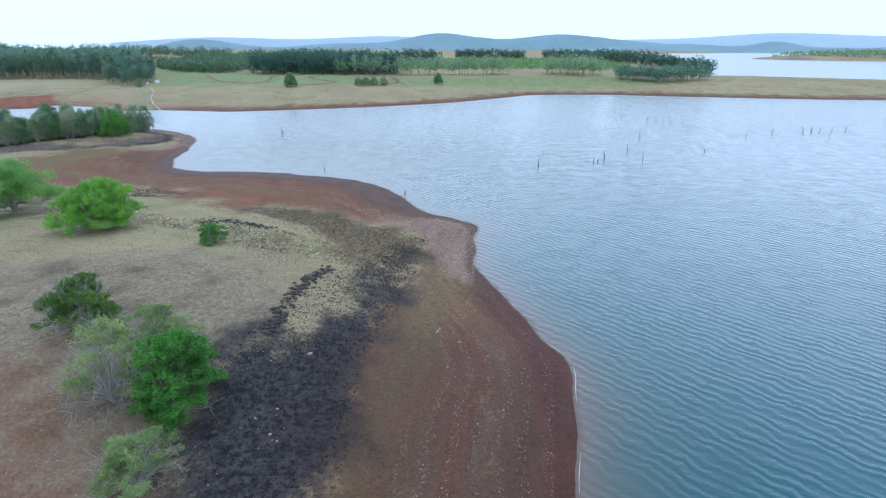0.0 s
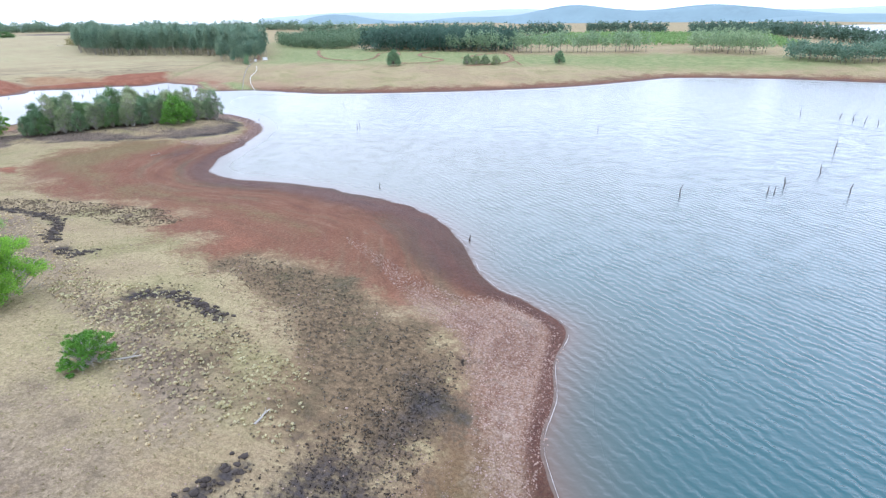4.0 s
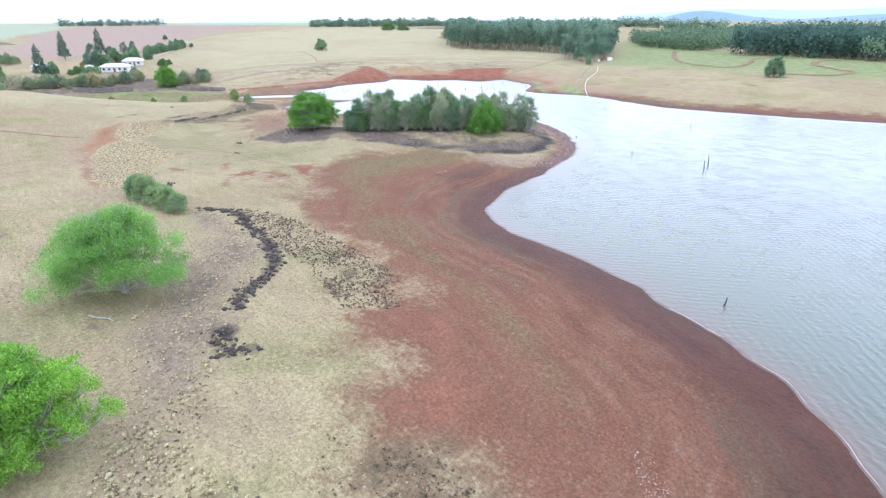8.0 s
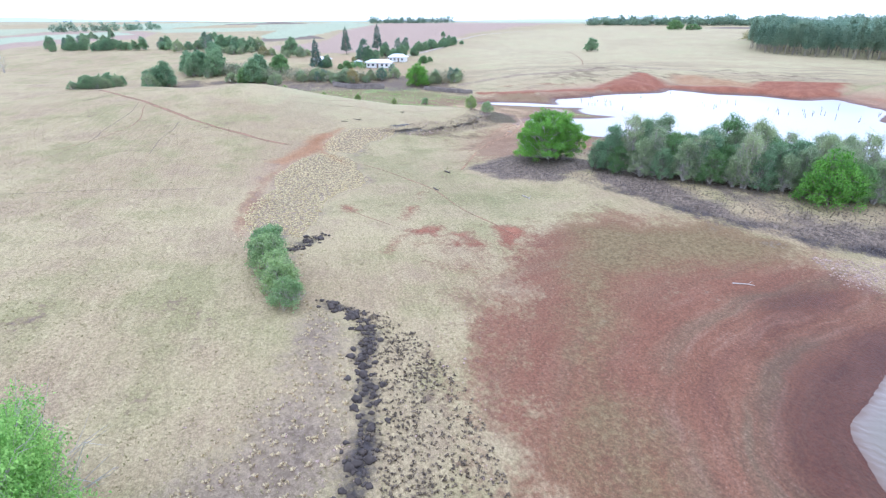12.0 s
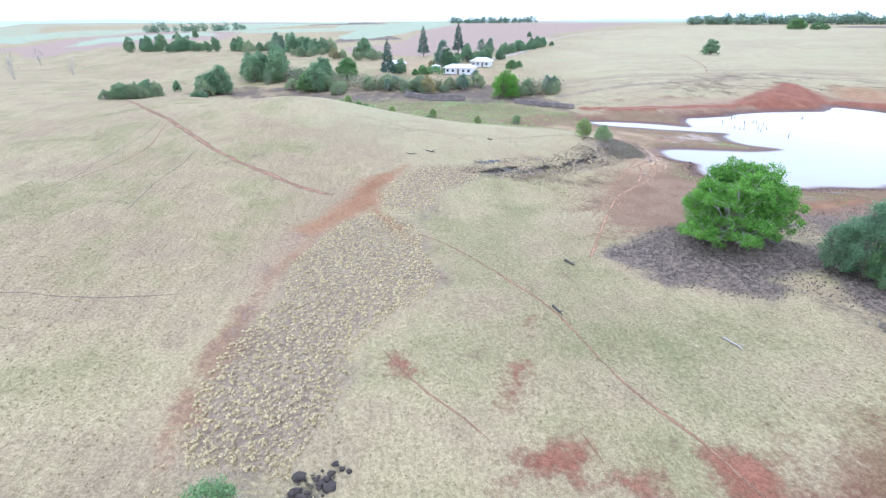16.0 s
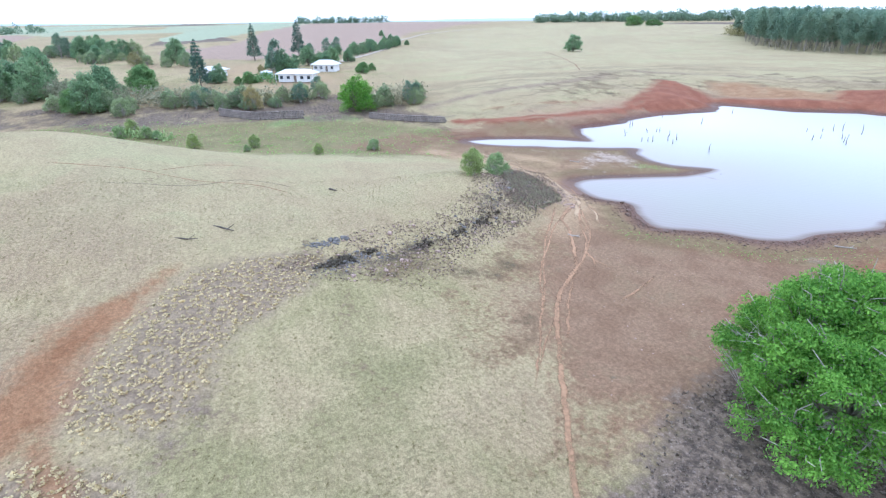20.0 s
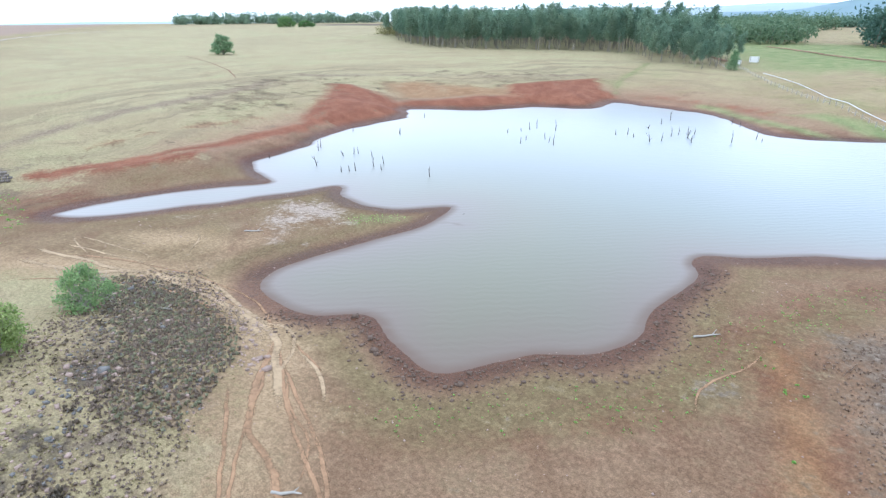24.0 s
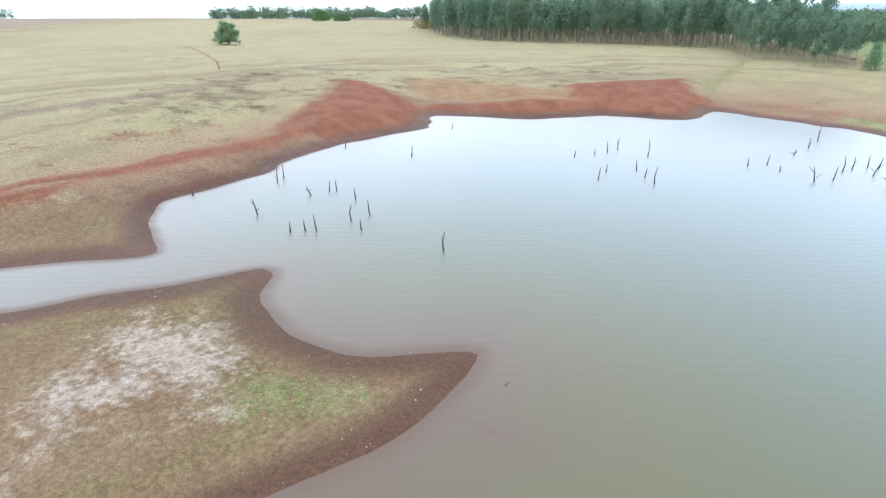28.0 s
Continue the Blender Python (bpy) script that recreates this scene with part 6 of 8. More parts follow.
# clumps: kinds, place, trees, spread, height scale
CLUMPS = [("dark dark grey", -358, 57, 4, 4.5, 1.55), ("dark grey", -369, 50, 3, 4, 1.2), ("grey", -347, 62, 3, 4, 0.8), ("round", -341, 98, 2, 3.2, 1.15), ("grey dark", -324, 82, 4, 4, 1.2), ("round grey", -319, 87, 3, 3, 1.05), ("grey", -313, 91, 3, 3.5, 0.8),
    ("grey", -312, 106, 3, 2.5, 0.9), ("grey gum", -307, 111, 3, 2.5, 0.9), ("grey", -302.5, 117, 3, 2.5, 0.85), ("grey", -301.5, 122.5, 3, 2.5, 0.85), ("grey straw", -301, 128, 3, 2.5, 0.8), ("grey", -300.5, 134.5, 3, 2.5, 0.75), ("grey gum", -303, 141.5, 2, 2, 0.85), ("gum", -311, 147, 1, 1, 0.85),
    ("grey", -289, 158.5, 2, 1.5, 0.8), ("grey", -288.5, 162, 2, 1.5, 0.8), ("gum grey", -290.5, 168, 2, 1.5, 1.0), ("grey", -293, 173.5, 2, 2, 0.7),
    ("dark grey", -491, 33, 4, 7, 1.3), ("dark gum", -489, 46, 4, 6, 1.35), ("dark", -478, 54, 4, 6, 1.3), ("grey", -458, 58, 4, 6, 0.85), ("grey", -448, 68, 4, 5, 0.9), ("dark grey", -456, 74, 4, 6, 1.3), ("straw grey", -419, 86, 2, 3, 1.25), ("grey dark", -424, 98, 3, 5, 1.2), ("grey", -403, 104, 3, 4, 1.0),
    ("dark", -341, 117, 2, 2, 0.75), ("round", -339, 125, 2, 2.5, 0.6), ("gum dark", -363, 140, 3, 3, 1.2), ("dark", -371, 147, 3, 4, 0.9), ("gum", -382, 154, 2, 3, 0.9), ("dark grey", -381, 167, 4, 4, 0.85), ("round", -347, 170, 2, 3, 0.55), ("straw", -357, 134, 1, 1, 0.6), ("dark", -366, 161, 2, 3, 0.8),
    ("gum", -431, 166, 3, 5, 1.1), ("gum grey", -440, 176, 2, 4, 1.0), ("dark", -416, 181, 2, 3, 0.7), ("dark", -432, 192, 3, 4, 0.75), ("dark", -446, 201, 3, 4, 0.75), ("dark", -461, 211, 3, 4, 0.75), ("dark", -480, 220, 3, 4, 0.75), ("dark", -500, 229, 3, 4, 0.7), ("dark", -515, 235, 2, 3, 0.7),
    ("grey dark", -267, 29, 4, 2.2, 0.72), ("grey", -269, 33.5, 3, 2, 0.68), ("dark grey", -272, 38, 3, 2, 0.62), ("dark", -338, 20, 1, 1, 0.7), ("grey dark", -325, 40, 4, 3, 1.25), ("dark", -307, 39, 2, 2, 0.55), ("dark grey", -367, 53, 2, 3, 1.3), ("grey", -348, 68, 3, 4, 0.9), ("grey", -336, 80, 3, 4, 0.85),
    ("dark gum", -562, -75, 5, 8, 1.1), ("dark", -548, -56, 5, 8, 1.1), ("dark", -533, -36, 5, 7, 1.1), ("dark", -526, -18, 4, 7, 1.1), ("dark gum", -522, 0, 4, 7, 1.05), ("dark", -510, 16, 3, 6, 1.0), ("dark", -640, 260, 1, 1, 0.8), ("dark", -700, 20, 2, 6, 0.9), ("dark grey", -800, -120, 4, 12, 1.0)]
rng = np.random.default_rng(222)
for keys, x, y, count, gap, s in CLUMPS:
    keys = keys.split()
    for i in range(count + count // 2):
        k = "farm_" + keys[i % len(keys)]
        what = {"farm_round": "leafy mid-green farm tree", "farm_dark": "dark green farm tree", "farm_grey": "grey-green scrubby tree with thin foliage", "farm_gum": "tall pale gum tree by the farm", "farm_straw": "yellowing half-dry tree by the farm"}[k]
        plant("tree", k, x + rng.normal(scale=gap * 1.15), y + rng.normal(scale=gap * 1.15), what, scale=s * rng.uniform(0.5, 0.88), tall=rng.uniform(0.8, 1.25), group="trees round the farm")
for x, y, s in [(-299.5, -40.2, 1.1), (-328.8, -52, 1.5), (-386, -68.6, 1.2), (-369.6, -81, 1.4), (-430, -63, 1.3), (-500, -136, 1.5), (-318, -60, 1.2), (-515, -125, 1.4)]:
    plant("tree", "bare_tree", x, y, "leafless pale dead tree in a dry paddock", scale=s, group="dead paddock trees")
plant("bush", "farm_grey", -322, -46, "low brown-green thicket in a dry paddock", "bush", scale=1.1, tall=0.55)
plant("tree", "farm_dark", -395.5, 299, "lone dark green tree in a grazed paddock", scale=1.1, tall=0.78)
plant("tree", "farm_round", -680, 577, "lone green tree by the field fence", scale=2.0, tall=0.75)
plant("bush", "farm_round", -662, 590, "low green bushes by the field fence", "bush", scale=1.8, tall=0.5)
plant("tree", "farm_dark", -93, 347, "small dark tree on the green slope", scale=0.9)
plant("tree", "farm_dark", -0.1, 384, "small dark tree on the green slope", scale=0.75)
for x, y in [(-47, 361), (-42, 362), (-36, 364), (-52, 360)]:
    plant("bush", "farm_grey", x, y, "small scrubby bush by the red track", "bush", scale=0.75, group="bushes by the red track")

# ---------------------------------------------------------------- gum plantation and far woods
PLANTATION = [(-470, 500), (-433, 466), (-375, 410), (-346, 391), (-324.6, 384), (-302, 394), (-280, 402), (-254, 402), (-238, 396), (-229, 378), (-214, 362), (-202, 355.5), (-194.5, 356), (-196.5, 376), (-203, 400), (-224, 430), (-263, 490), (-330, 590), (-450, 570)]


def scattered(poly, spacing, seed, jitter=0.3):
    rng = np.random.default_rng(seed)
    p = np.array(poly)
    xs, ys = np.meshgrid(np.arange(p[:, 0].min(), p[:, 0].max(), spacing), np.arange(p[:, 1].min(), p[:, 1].max(), spacing))
    x, y = xs.ravel() + rng.normal(scale=jitter * spacing, size=xs.size), ys.ravel() + rng.normal(scale=jitter * spacing, size=xs.size)
    keep = inside(x, y, poly)
    x, y = x[keep], y[keep]
    d, _ = line_distance(x, y, poly, True)
    return x, y, d


px, py, pd = scattered(PLANTATION, 5.6, 5, 0.28)
# the sides that face the lake come first
facing = np.minimum(line_distance(px, py, PLANTATION[:15])[0], 1e9)
order = np.argsort(facing)
FRONT = order[:240]
for i in FRONT:
    x, y = px[i], py[i]
    low_end = np.clip((np.hypot(x + 202, y - 358) - 6) / 60, 0, 1)
    key = "gum_dark" if np.hypot(x + 196, y - 358) < 7 else ("gum_a", "gum_b", "gum_c")[int(x * 3 + y) % 3]
    s = (0.5 + 0.34 * low_end) * (0.80 + 0.3 * ((i * 37) % 10) / 10)
    plant("gum_tree", key, x, y, "slender plantation gum with pale trunk and grey-green crown", "tree", s, group="gum plantation")


def wood(name, xs, ys, wide, tall, low, cards, card, m_leaf, m_bark, label, seed, trunks=True, cone=False):
    """A far wood as one mass of small trees."""
    rng = np.random.default_rng(seed)
    zs = lay(xs, ys)
    lumps = []
    bits = []
    for x, y, z in zip(xs, ys, zs):
        k = rng.uniform(0.55, 1.4) if name == "tree_line" else rng.uniform(0.8, 1.15)
        h = tall * k
        for q in (0.2, 0.5, 0.8):
            r = wide * 0.5 * ((1.15 - q) if cone else 1 - 0.5 * abs(q - 0.45)) * rng.uniform(0.75, 1.1)
            lumps.append((x + rng.normal(scale=0.2 * wide), y + rng.normal(scale=0.2 * wide), z + low + (h - low) * q, r, min(2.0, (h - low) * 0.24 / max(r, 0.1))))
        if trunks:
            bits.append(tube([(x, y, z - 0.4), (x, y, z + h * 0.8)], [tall * 0.012, 0.05], 4))
    ob = new(name)
    ob.matrix_basis = pose(0, 0, 0)
    me = crown_mesh(name + "_crowns", rng, lumps, int(cards * len(xs)), card, 0.1, 0.25)
    part("crowns", me, m_leaf, ob)
    if trunks:
        part("trunks", mesh_of(name + "_trunks", *joined(bits), smooth=True), m_bark, ob)
    return tagged(ob, label, "trees", kind="stuff")


rest = order[240:]
wood("plantation_interior", px[rest], py[rest], 6.0, 16.8, 6, 120, 0.8, M_LEAF_GUM, M_PALE_BARK, "close-planted gum trees behind the plantation's edge", 51)
WOODS = [
    ("bank_thicket", [(-322, 82), (-312, 98), (-304, 112), (-300, 124), (-298.5, 137), (-303, 143), (-307, 130), (-310, 116), (-318, 106), (-330, 92)], 3.2, 4.6, 4.2, 0, 90, 0.4, M_LEAF_DRAB, "drab grey-brown thicket along the creek bank", False),
    ("bank_thicket", [(-346, 60), (-330, 78), (-324, 86), (-330, 88), (-345, 74), (-356, 62)], 3.6, 5, 5, 0, 90, 0.45, M_LEAF_DRAB, "drab grey-green thicket at the paddock's corner", False),
    ("bank_thicket", [(-290, 155), (-287.5, 163), (-290, 172), (-296, 178), (-298, 172), (-293, 163), (-294, 156)], 3.2, 4.2, 4.5, 0, 90, 0.4, M_LEAF_DRAB, "thin grey-green thicket by the farm", False),
    ("pine_wood", [(-158, 468), (-146, 446), (-96, 440), (-44, 452), (-30, 470), (-50, 520), (-120, 540), (-160, 510)], 6.5, 7.5, 15, 2, 130, 1.1, M_LEAF_PINE, "dark pine wood beyond the green slope", False),
    ("mixed_wood", [(-300, 590), (-246, 508), (-180, 478), (-190, 570), (-280, 660)], 7.5, 8.5, 9.5, 1, 110, 1.0, M_LEAF_WOOD, "mixed dark wood on the green rise", False),
    ("gum_belt", [(-80, 434), (-30, 442), (40, 456), (60, 462), (56, 478), (-10, 466), (-40, 456), (-80, 446)], 6.5, 6, 13.5, 4, 120, 0.8, M_LEAF_GUMBELT, "belt of pale gum trees along the slope", False),
    ("gum_belt", [(84, 462), (120, 444), (138, 452), (120, 490), (90, 484)], 6.5, 6, 13.5, 4, 120, 0.8, M_LEAF_GUMBELT, "clump of pale gum trees along the slope", False),
    ("shore_trees", [(136, 420), (160, 400), (196, 402), (200, 414), (160, 424), (140, 440)], 4.6, 6, 10, 2.6, 110, 0.75, M_LEAF_GUM, "grove of grey-green trees on the shore flat", False),
    ("pine_wood", [(20, 930), (130, 900), (140, 930), (30, 960)], 8, 8, 15, 2, 90, 1.4, M_LEAF_PINE, "distant block of dark pines", False),
    ("pine_wood", [(160, 860), (330, 700), (360, 720), (260, 900), (170, 930)], 10, 9, 15, 2, 80, 1.6, M_LEAF_PINE, "distant block of dark pines", False),
    ("pine_wood", [(-70, 800), (-10, 780), (0, 810), (-60, 830)], 8, 8, 15, 2, 90, 1.4, M_LEAF_PINE, "distant block of dark pines", False),
    ("tree_line", [(-940, 600), (-900, 680), (-760, 840), (-740, 826), (-880, 660), (-920, 590)], 8, 11, 12, 1, 110, 1.5, M_LEAF_GUM, "far line of dark trees on the plain", False),
    ("tree_line", [(-700, 850), (-560, 960), (-400, 1060), (-390, 1040), (-550, 935), (-690, 830)], 8.5, 11, 12, 1, 110, 1.5, M_LEAF_GUM, "far line of dark trees on the plain", False),
    ("tree_line", [(-1500, 300), (-1520, 520), (-1500, 520), (-1480, 300)], 9, 11, 12, 1, 110, 1.5, M_LEAF_GUM, "far line of trees on the plain", False),
    ("tree_line", [(-1100, -260), (-1180, -120), (-1165, -120), (-1085, -260)], 9, 11, 12, 1, 110, 1.5, M_LEAF_GUM, "far line of trees on the plain", False),
    ("tree_line", [(-330, 900), (-200, 960), (-120, 900), (-110, 920), (-200, 985), (-335, 920)], 8, 11, 12, 1, 110, 1.5, M_LEAF_GUM, "far line of dark trees beyond the rise", False),
    ("island_scrub", [(850, 1500), (960, 1230), (1450, 1140), (1520, 1400), (1200, 1600)], 26, 22, 9, 0, 16, 3.5, M_LEAF_GREY, "grey scrub on a far low island", False),
    ("pine_wood", [(-262, 560), (-228, 572), (-215, 650), (-196, 732), (-165, 810), (-230, 840), (-300, 700)], 8, 8, 11, 1, 90, 1.1, M_LEAF_WOOD, "dark mixed wood on the rise beyond the green slope", False),
    ("pale_thicket", [(-480, 498), (-466, 490), (-446, 484), (-452, 500), (-474, 514)], 5, 5, 7, 0, 60, 0.8, M_LEAF_STRAW, "yellow-green thicket at the plantation's end", False),
    ("garden_hedge", [(-345, 132), (-338, 128), (-331, 134), (-337, 140)], 3, 3, 2.4, 0, 50, 0.5, M_LEAF_MID, "clipped green garden shrubs near the farmhouse", False),
    ("creek_scrub", [(-284, 92), (-276, 100), (-270, 108), (-274, 108), (-281, 100), (-288, 92)], 3.2, 3, 1.5, 0, 70, 0.34, M_LEAF_SAGE, "low grey-green scrub along the creek bank", False),
]
for k, (name, poly, gap, wide, tall, low, cards, card, mat, label, cone) in enumerate(WOODS):
    xs, ys, _ = scattered(poly, gap, 60 + k, 0.25)
    wood(name, xs, ys, wide, tall, low, cards, card, mat, M_BARK, label, 80 + k, trunks=tall > 9, cone=cone)
# orchard rows on the rise behind the belt
ox, oy = np.meshgrid(np.arange(-60, 190, 7.0), np.arange(540, 850, 9.0))
ox, oy = ox.ravel() + 0.18 * (oy.ravel() - 540), oy.ravel()
wood("orchard", ox, oy, 5.2, 4.6, 0.4, 22, 1.0, M_LEAF_MID, M_BARK, "rows of green orchard trees on a low rise", 99, trunks=False)


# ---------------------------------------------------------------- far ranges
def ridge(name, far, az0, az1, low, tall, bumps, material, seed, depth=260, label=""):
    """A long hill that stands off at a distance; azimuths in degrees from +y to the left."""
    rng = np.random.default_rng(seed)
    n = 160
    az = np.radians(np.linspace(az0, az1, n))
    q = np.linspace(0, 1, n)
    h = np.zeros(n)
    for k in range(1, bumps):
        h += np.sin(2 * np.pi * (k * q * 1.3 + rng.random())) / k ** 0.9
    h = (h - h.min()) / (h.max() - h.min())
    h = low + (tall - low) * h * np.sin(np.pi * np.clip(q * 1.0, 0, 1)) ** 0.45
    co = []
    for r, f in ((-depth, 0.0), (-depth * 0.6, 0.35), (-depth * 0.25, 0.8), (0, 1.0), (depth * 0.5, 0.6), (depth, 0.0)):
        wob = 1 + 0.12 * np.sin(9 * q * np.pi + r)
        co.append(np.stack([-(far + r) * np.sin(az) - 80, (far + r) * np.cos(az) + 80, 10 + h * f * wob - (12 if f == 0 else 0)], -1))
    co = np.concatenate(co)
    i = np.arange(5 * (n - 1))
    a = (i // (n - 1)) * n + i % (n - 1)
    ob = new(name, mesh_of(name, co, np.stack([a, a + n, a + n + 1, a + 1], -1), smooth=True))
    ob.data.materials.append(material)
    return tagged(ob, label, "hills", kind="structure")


# no air haze is built: the ridges carry it in their blue colour
ridge("backdrop_range", 4500, -60, 30, 60, 125, 5, M_HILL, 3, 200, "mountain range in the distance, coloured pale blue as through haze")
ridge("backdrop_hills", 3700, -26, 26, 30, 112, 4, M_HILL_NEAR, 5, 240, "wooded hills beyond the lake, coloured blue as through haze")
ridge("backdrop_hills_east", 3600, -50, -14, 12, 42, 7, M_HILL_NEAR, 8, 240, "low wooded hills beyond the far lake, coloured blue as through haze")
ridge("backdrop_plain", 4300, 30, 150, 14, 40, 9, M_HILL, 11, 240, "low rise on the horizon of the plain, coloured as through haze")


# ---------------------------------------------------------------- drowned trees in the lake
def snag_mesh(seed, tall, lean, forks, r=0.09):
    rng = np.random.default_rng(seed)
    top = np.array([lean[0], lean[1], tall])
    mid = top * 0.5 + rng.normal(scale=0.022 * tall, size=3) * (1, 1, 0)
    bits = [tube([(0, 0, -1.2), (0, 0, 0.1), mid, top], [r * 1.5, r * 1.25, r, r * 0.45], 7)]
    for k in range(forks):
        s = mid * rng.uniform(0.4, 1.3)
        v = np.array([rng.normal(scale=0.4), rng.normal(scale=0.4), rng.uniform(0.25, 0.7)]) * tall * 0.6
        bits.append(tube([s, s + v * 0.5 + rng.normal(scale=0.05, size=3), s + v], [r * 0.6, r * 0.45, r * 0.2], 5))
    me = mesh_of("snag", *joined(bits), smooth=True)
    me.materials.append(M_DEADWOOD)
    return me


SNAGS = [snag_mesh(1, 1.6, (0.1, 0.05), 0), snag_mesh(2, 2.4, (0.2, -0.1), 0), snag_mesh(3, 3.1, (-0.15, 0.1), 1), snag_mesh(4, 2.6, (0.5, 0.2), 2), snag_mesh(5, 1.1, (0.05, 0.1), 0, 0.12), snag_mesh(6, 2.0, (-0.5, 0.3), 3)]
SNAG_POND = [(-239.4, 208.1, 3), (-230.4, 213, 2), (-230.2, 215.4, 1), (-218.2, 212.8, 2), (-232.4, 207.1, 0), (-231.7, 208.3, 0), (-230.9, 209, 1), (-240.4, 215.8, 5), (-240, 218.2, 1), (-239.6, 219, 0), (-248, 216.6, 3), (-249.2, 218.4, 1),
    (-227.6, 211.8, 0), (-251, 207.2, 4), (-235.2, 218, 1), (-256.3, 235.1, 1), (-244.3, 237.5, 1), (-245.6, 239, 0), (-253, 258.4, 1), (-223.4, 255.5, 0), (-222.5, 258, 1), (-222, 260.8, 2)]
SNAG_FAR = [(-215, 250, 1), (-211, 245.3, 2), (-217, 260, 2), (-217.5, 243.5, 1), (-218, 247, 0), (-213, 247.5, 1), (-202, 264.5, 1), (-200, 273.5, 5), (-199, 281, 3), (-198.5, 287.8, 2), (-200, 262, 0), (-195.8, 258.8, 3), (-194, 261, 1),
    (-193.5, 267, 2), (-190.2, 267, 3), (-188.5, 262.4, 5), (-191, 271.5, 1), (-181.8, 267, 2), (-182.8, 286.5, 1), (-178, 272.5, 1), (-176.7, 270.5, 0), (-185, 290, 1), (-192.6, 269.6, 2), (-189.8, 271.8, 1), (-204, 262.5, 0), (-225, 252, 0)]
SNAG_LAKE = [(29.9, 139.4, 2), (50.8, 150, 5), (84.8, 160.2, 3), (-4.7, 110.2, 4), (17.2, 202.8, 1), (61.1, 147.3, 2), (61.7, 162.5, 1), (72.7, 184.3, 2), (46.4, 145.1, 0), (47.6, 145.2, 0), (112, 187.4, 1), (127.4, 197.8, 2), (139.7, 199, 3),
    (143.7, 200.4, 2), (146.6, 200, 1), (150.2, 198.8, 2), (158.5, 203, 2), (85.7, 245, 1), (95.1, 238.7, 1), (97.4, 234.8, 2), (99, 231, 1), (101, 227.2, 1), (105.4, 225.3, 1), (-56.4, 195.7, 1), (-75, 197.4, 0), (-81.8, 244.8, 1), (-96, 204, 4), (-57, 199.2, 1), (-27.8, 135, 0)]
for x, y, k in SNAG_POND + SNAG_FAR + SNAG_LAKE:
    ob = new("dead_tree_stump", SNAGS[k])
    ob.matrix_basis = pose(x, y, -0.05, 0, 0, (x * 91) % 360) @ Matrix.Diagonal((0.72, 0.72, 0.55 + 0.3 * ((x * 7.3) % 1), 1) if x < -60 else (1.0, 1.0, 0.7 + 0.35 * ((x * 7.3) % 1), 1))
    what = ("short dark drowned post", "thin dark drowned tree stem", "tall dark drowned stem", "forked drowned dead tree", "stout dark stump at the waterline", "branched drowned dead tree")[k]
    tagged(ob, what + " standing in the lake", "tree stump", "drowned trees")


# ---------------------------------------------------------------- tracks worn into the ground
def track(name, points, width, material, label, lift=0.035, seed=1):
    """A worn track draped over the ground, with uneven edges."""
    line = smooth_line(points, False, 8)
    seg = np.hypot(*np.diff(line, axis=0).T)
    s = np.r_[0, np.cumsum(seg)]
    q = np.arange(0, s[-1], 0.6)
    x, y = np.interp(q, s, line[:, 0]), np.interp(q, s, line[:, 1])
    rng = np.random.default_rng(seed)
    wob = np.convolve(rng.normal(size=len(q) + 12), np.ones(7) / 7, "same")[: len(q)]
    x, y = x + 0.25 * wob, y + 0.25 * np.roll(wob, 5)
    tx, ty = np.gradient(x), np.gradient(y)
    k = np.hypot(tx, ty) + 1e-9
    nx, ny = -ty / k, tx / k
    fade = np.clip(np.minimum(q, s[-1] - q) / 4.0, 0.15, 1)
    co = []
    edge = []
    for side in (-1.0, -0.35, 0.35, 1.0):
        edge.append(np.full(len(q), 0.95 if abs(side) < 0.9 else 0.0) * fade)
        w = 0.5 * width * fade * (1 + 0.35 * np.roll(wob, int(7 * side)))
        cx, cy = x + side * w * nx, y + side * w * ny
        co.append(np.stack([cx, cy, lay(cx, cy) + (lift if abs(side) < 0.9 else -0.01)], -1))
    n = len(q)
    co = np.concatenate(co)
    i = np.arange(3 * (n - 1))
    a = (i // (n - 1)) * n + i % (n - 1)
    ob = new(name, mesh_of(name, co, np.stack([a, a + 1, a + n + 1, a + n], -1), smooth=True))
    ob.data.materials.append(material)
    edge = np.concatenate(edge)
    paint(ob.data, "edge", edge, edge, edge)
    return tagged(ob, label, "track", kind="structure")


CATTLE = "pale cattle track worn into bare soil"
track("path", [(-146, 129.8), (-157, 136), (-163, 139.4), (-169.6, 143.3), (-172.3, 145.1), (-174.5, 146.8), (-176.7, 149.5), (-178.7, 151.9), (-182.6, 154.2), (-185.9, 156.1), (-189.8, 158.1), (-192.2, 158.8), (-196.8, 163.4), (-201.1, 168)], 0.8, M_TRACK, CATTLE, seed=2)
track("path", [(-160, 135.2), (-166, 139.4), (-170.6, 142.2), (-174.1, 144.5), (-176.8, 145.9), (-180.7, 148.7), (-184.5, 151.6), (-188.9, 155.3), (-193.2, 159.8), (-198, 165.2)], 0.4, M_TRACK, CATTLE, seed=3)
track("path", [(-176.4, 151.6), (-179, 154.5), (-182.6, 155.8), (-185.8, 158.2), (-190, 160.4), (-194.9, 163.5), (-200.4, 167.6)], 0.5, M_TRACK, CATTLE, seed=4)
track("path", [(-165, 141.5), (-171.6, 145.9), (-174.6, 148.5), (-177.4, 150.7)], 0.5, M_TRACK, CATTLE, seed=5)
track("path", [(-171.4, 154), (-173.4, 157), (-175, 160.2)], 0.5, M_TRACK, CATTLE, seed=6)
track("path", [(-200.9, 168.6), (-196, 166.6), (-191.5, 164.9)], 0.35, M_TRACK, CATTLE, seed=22)
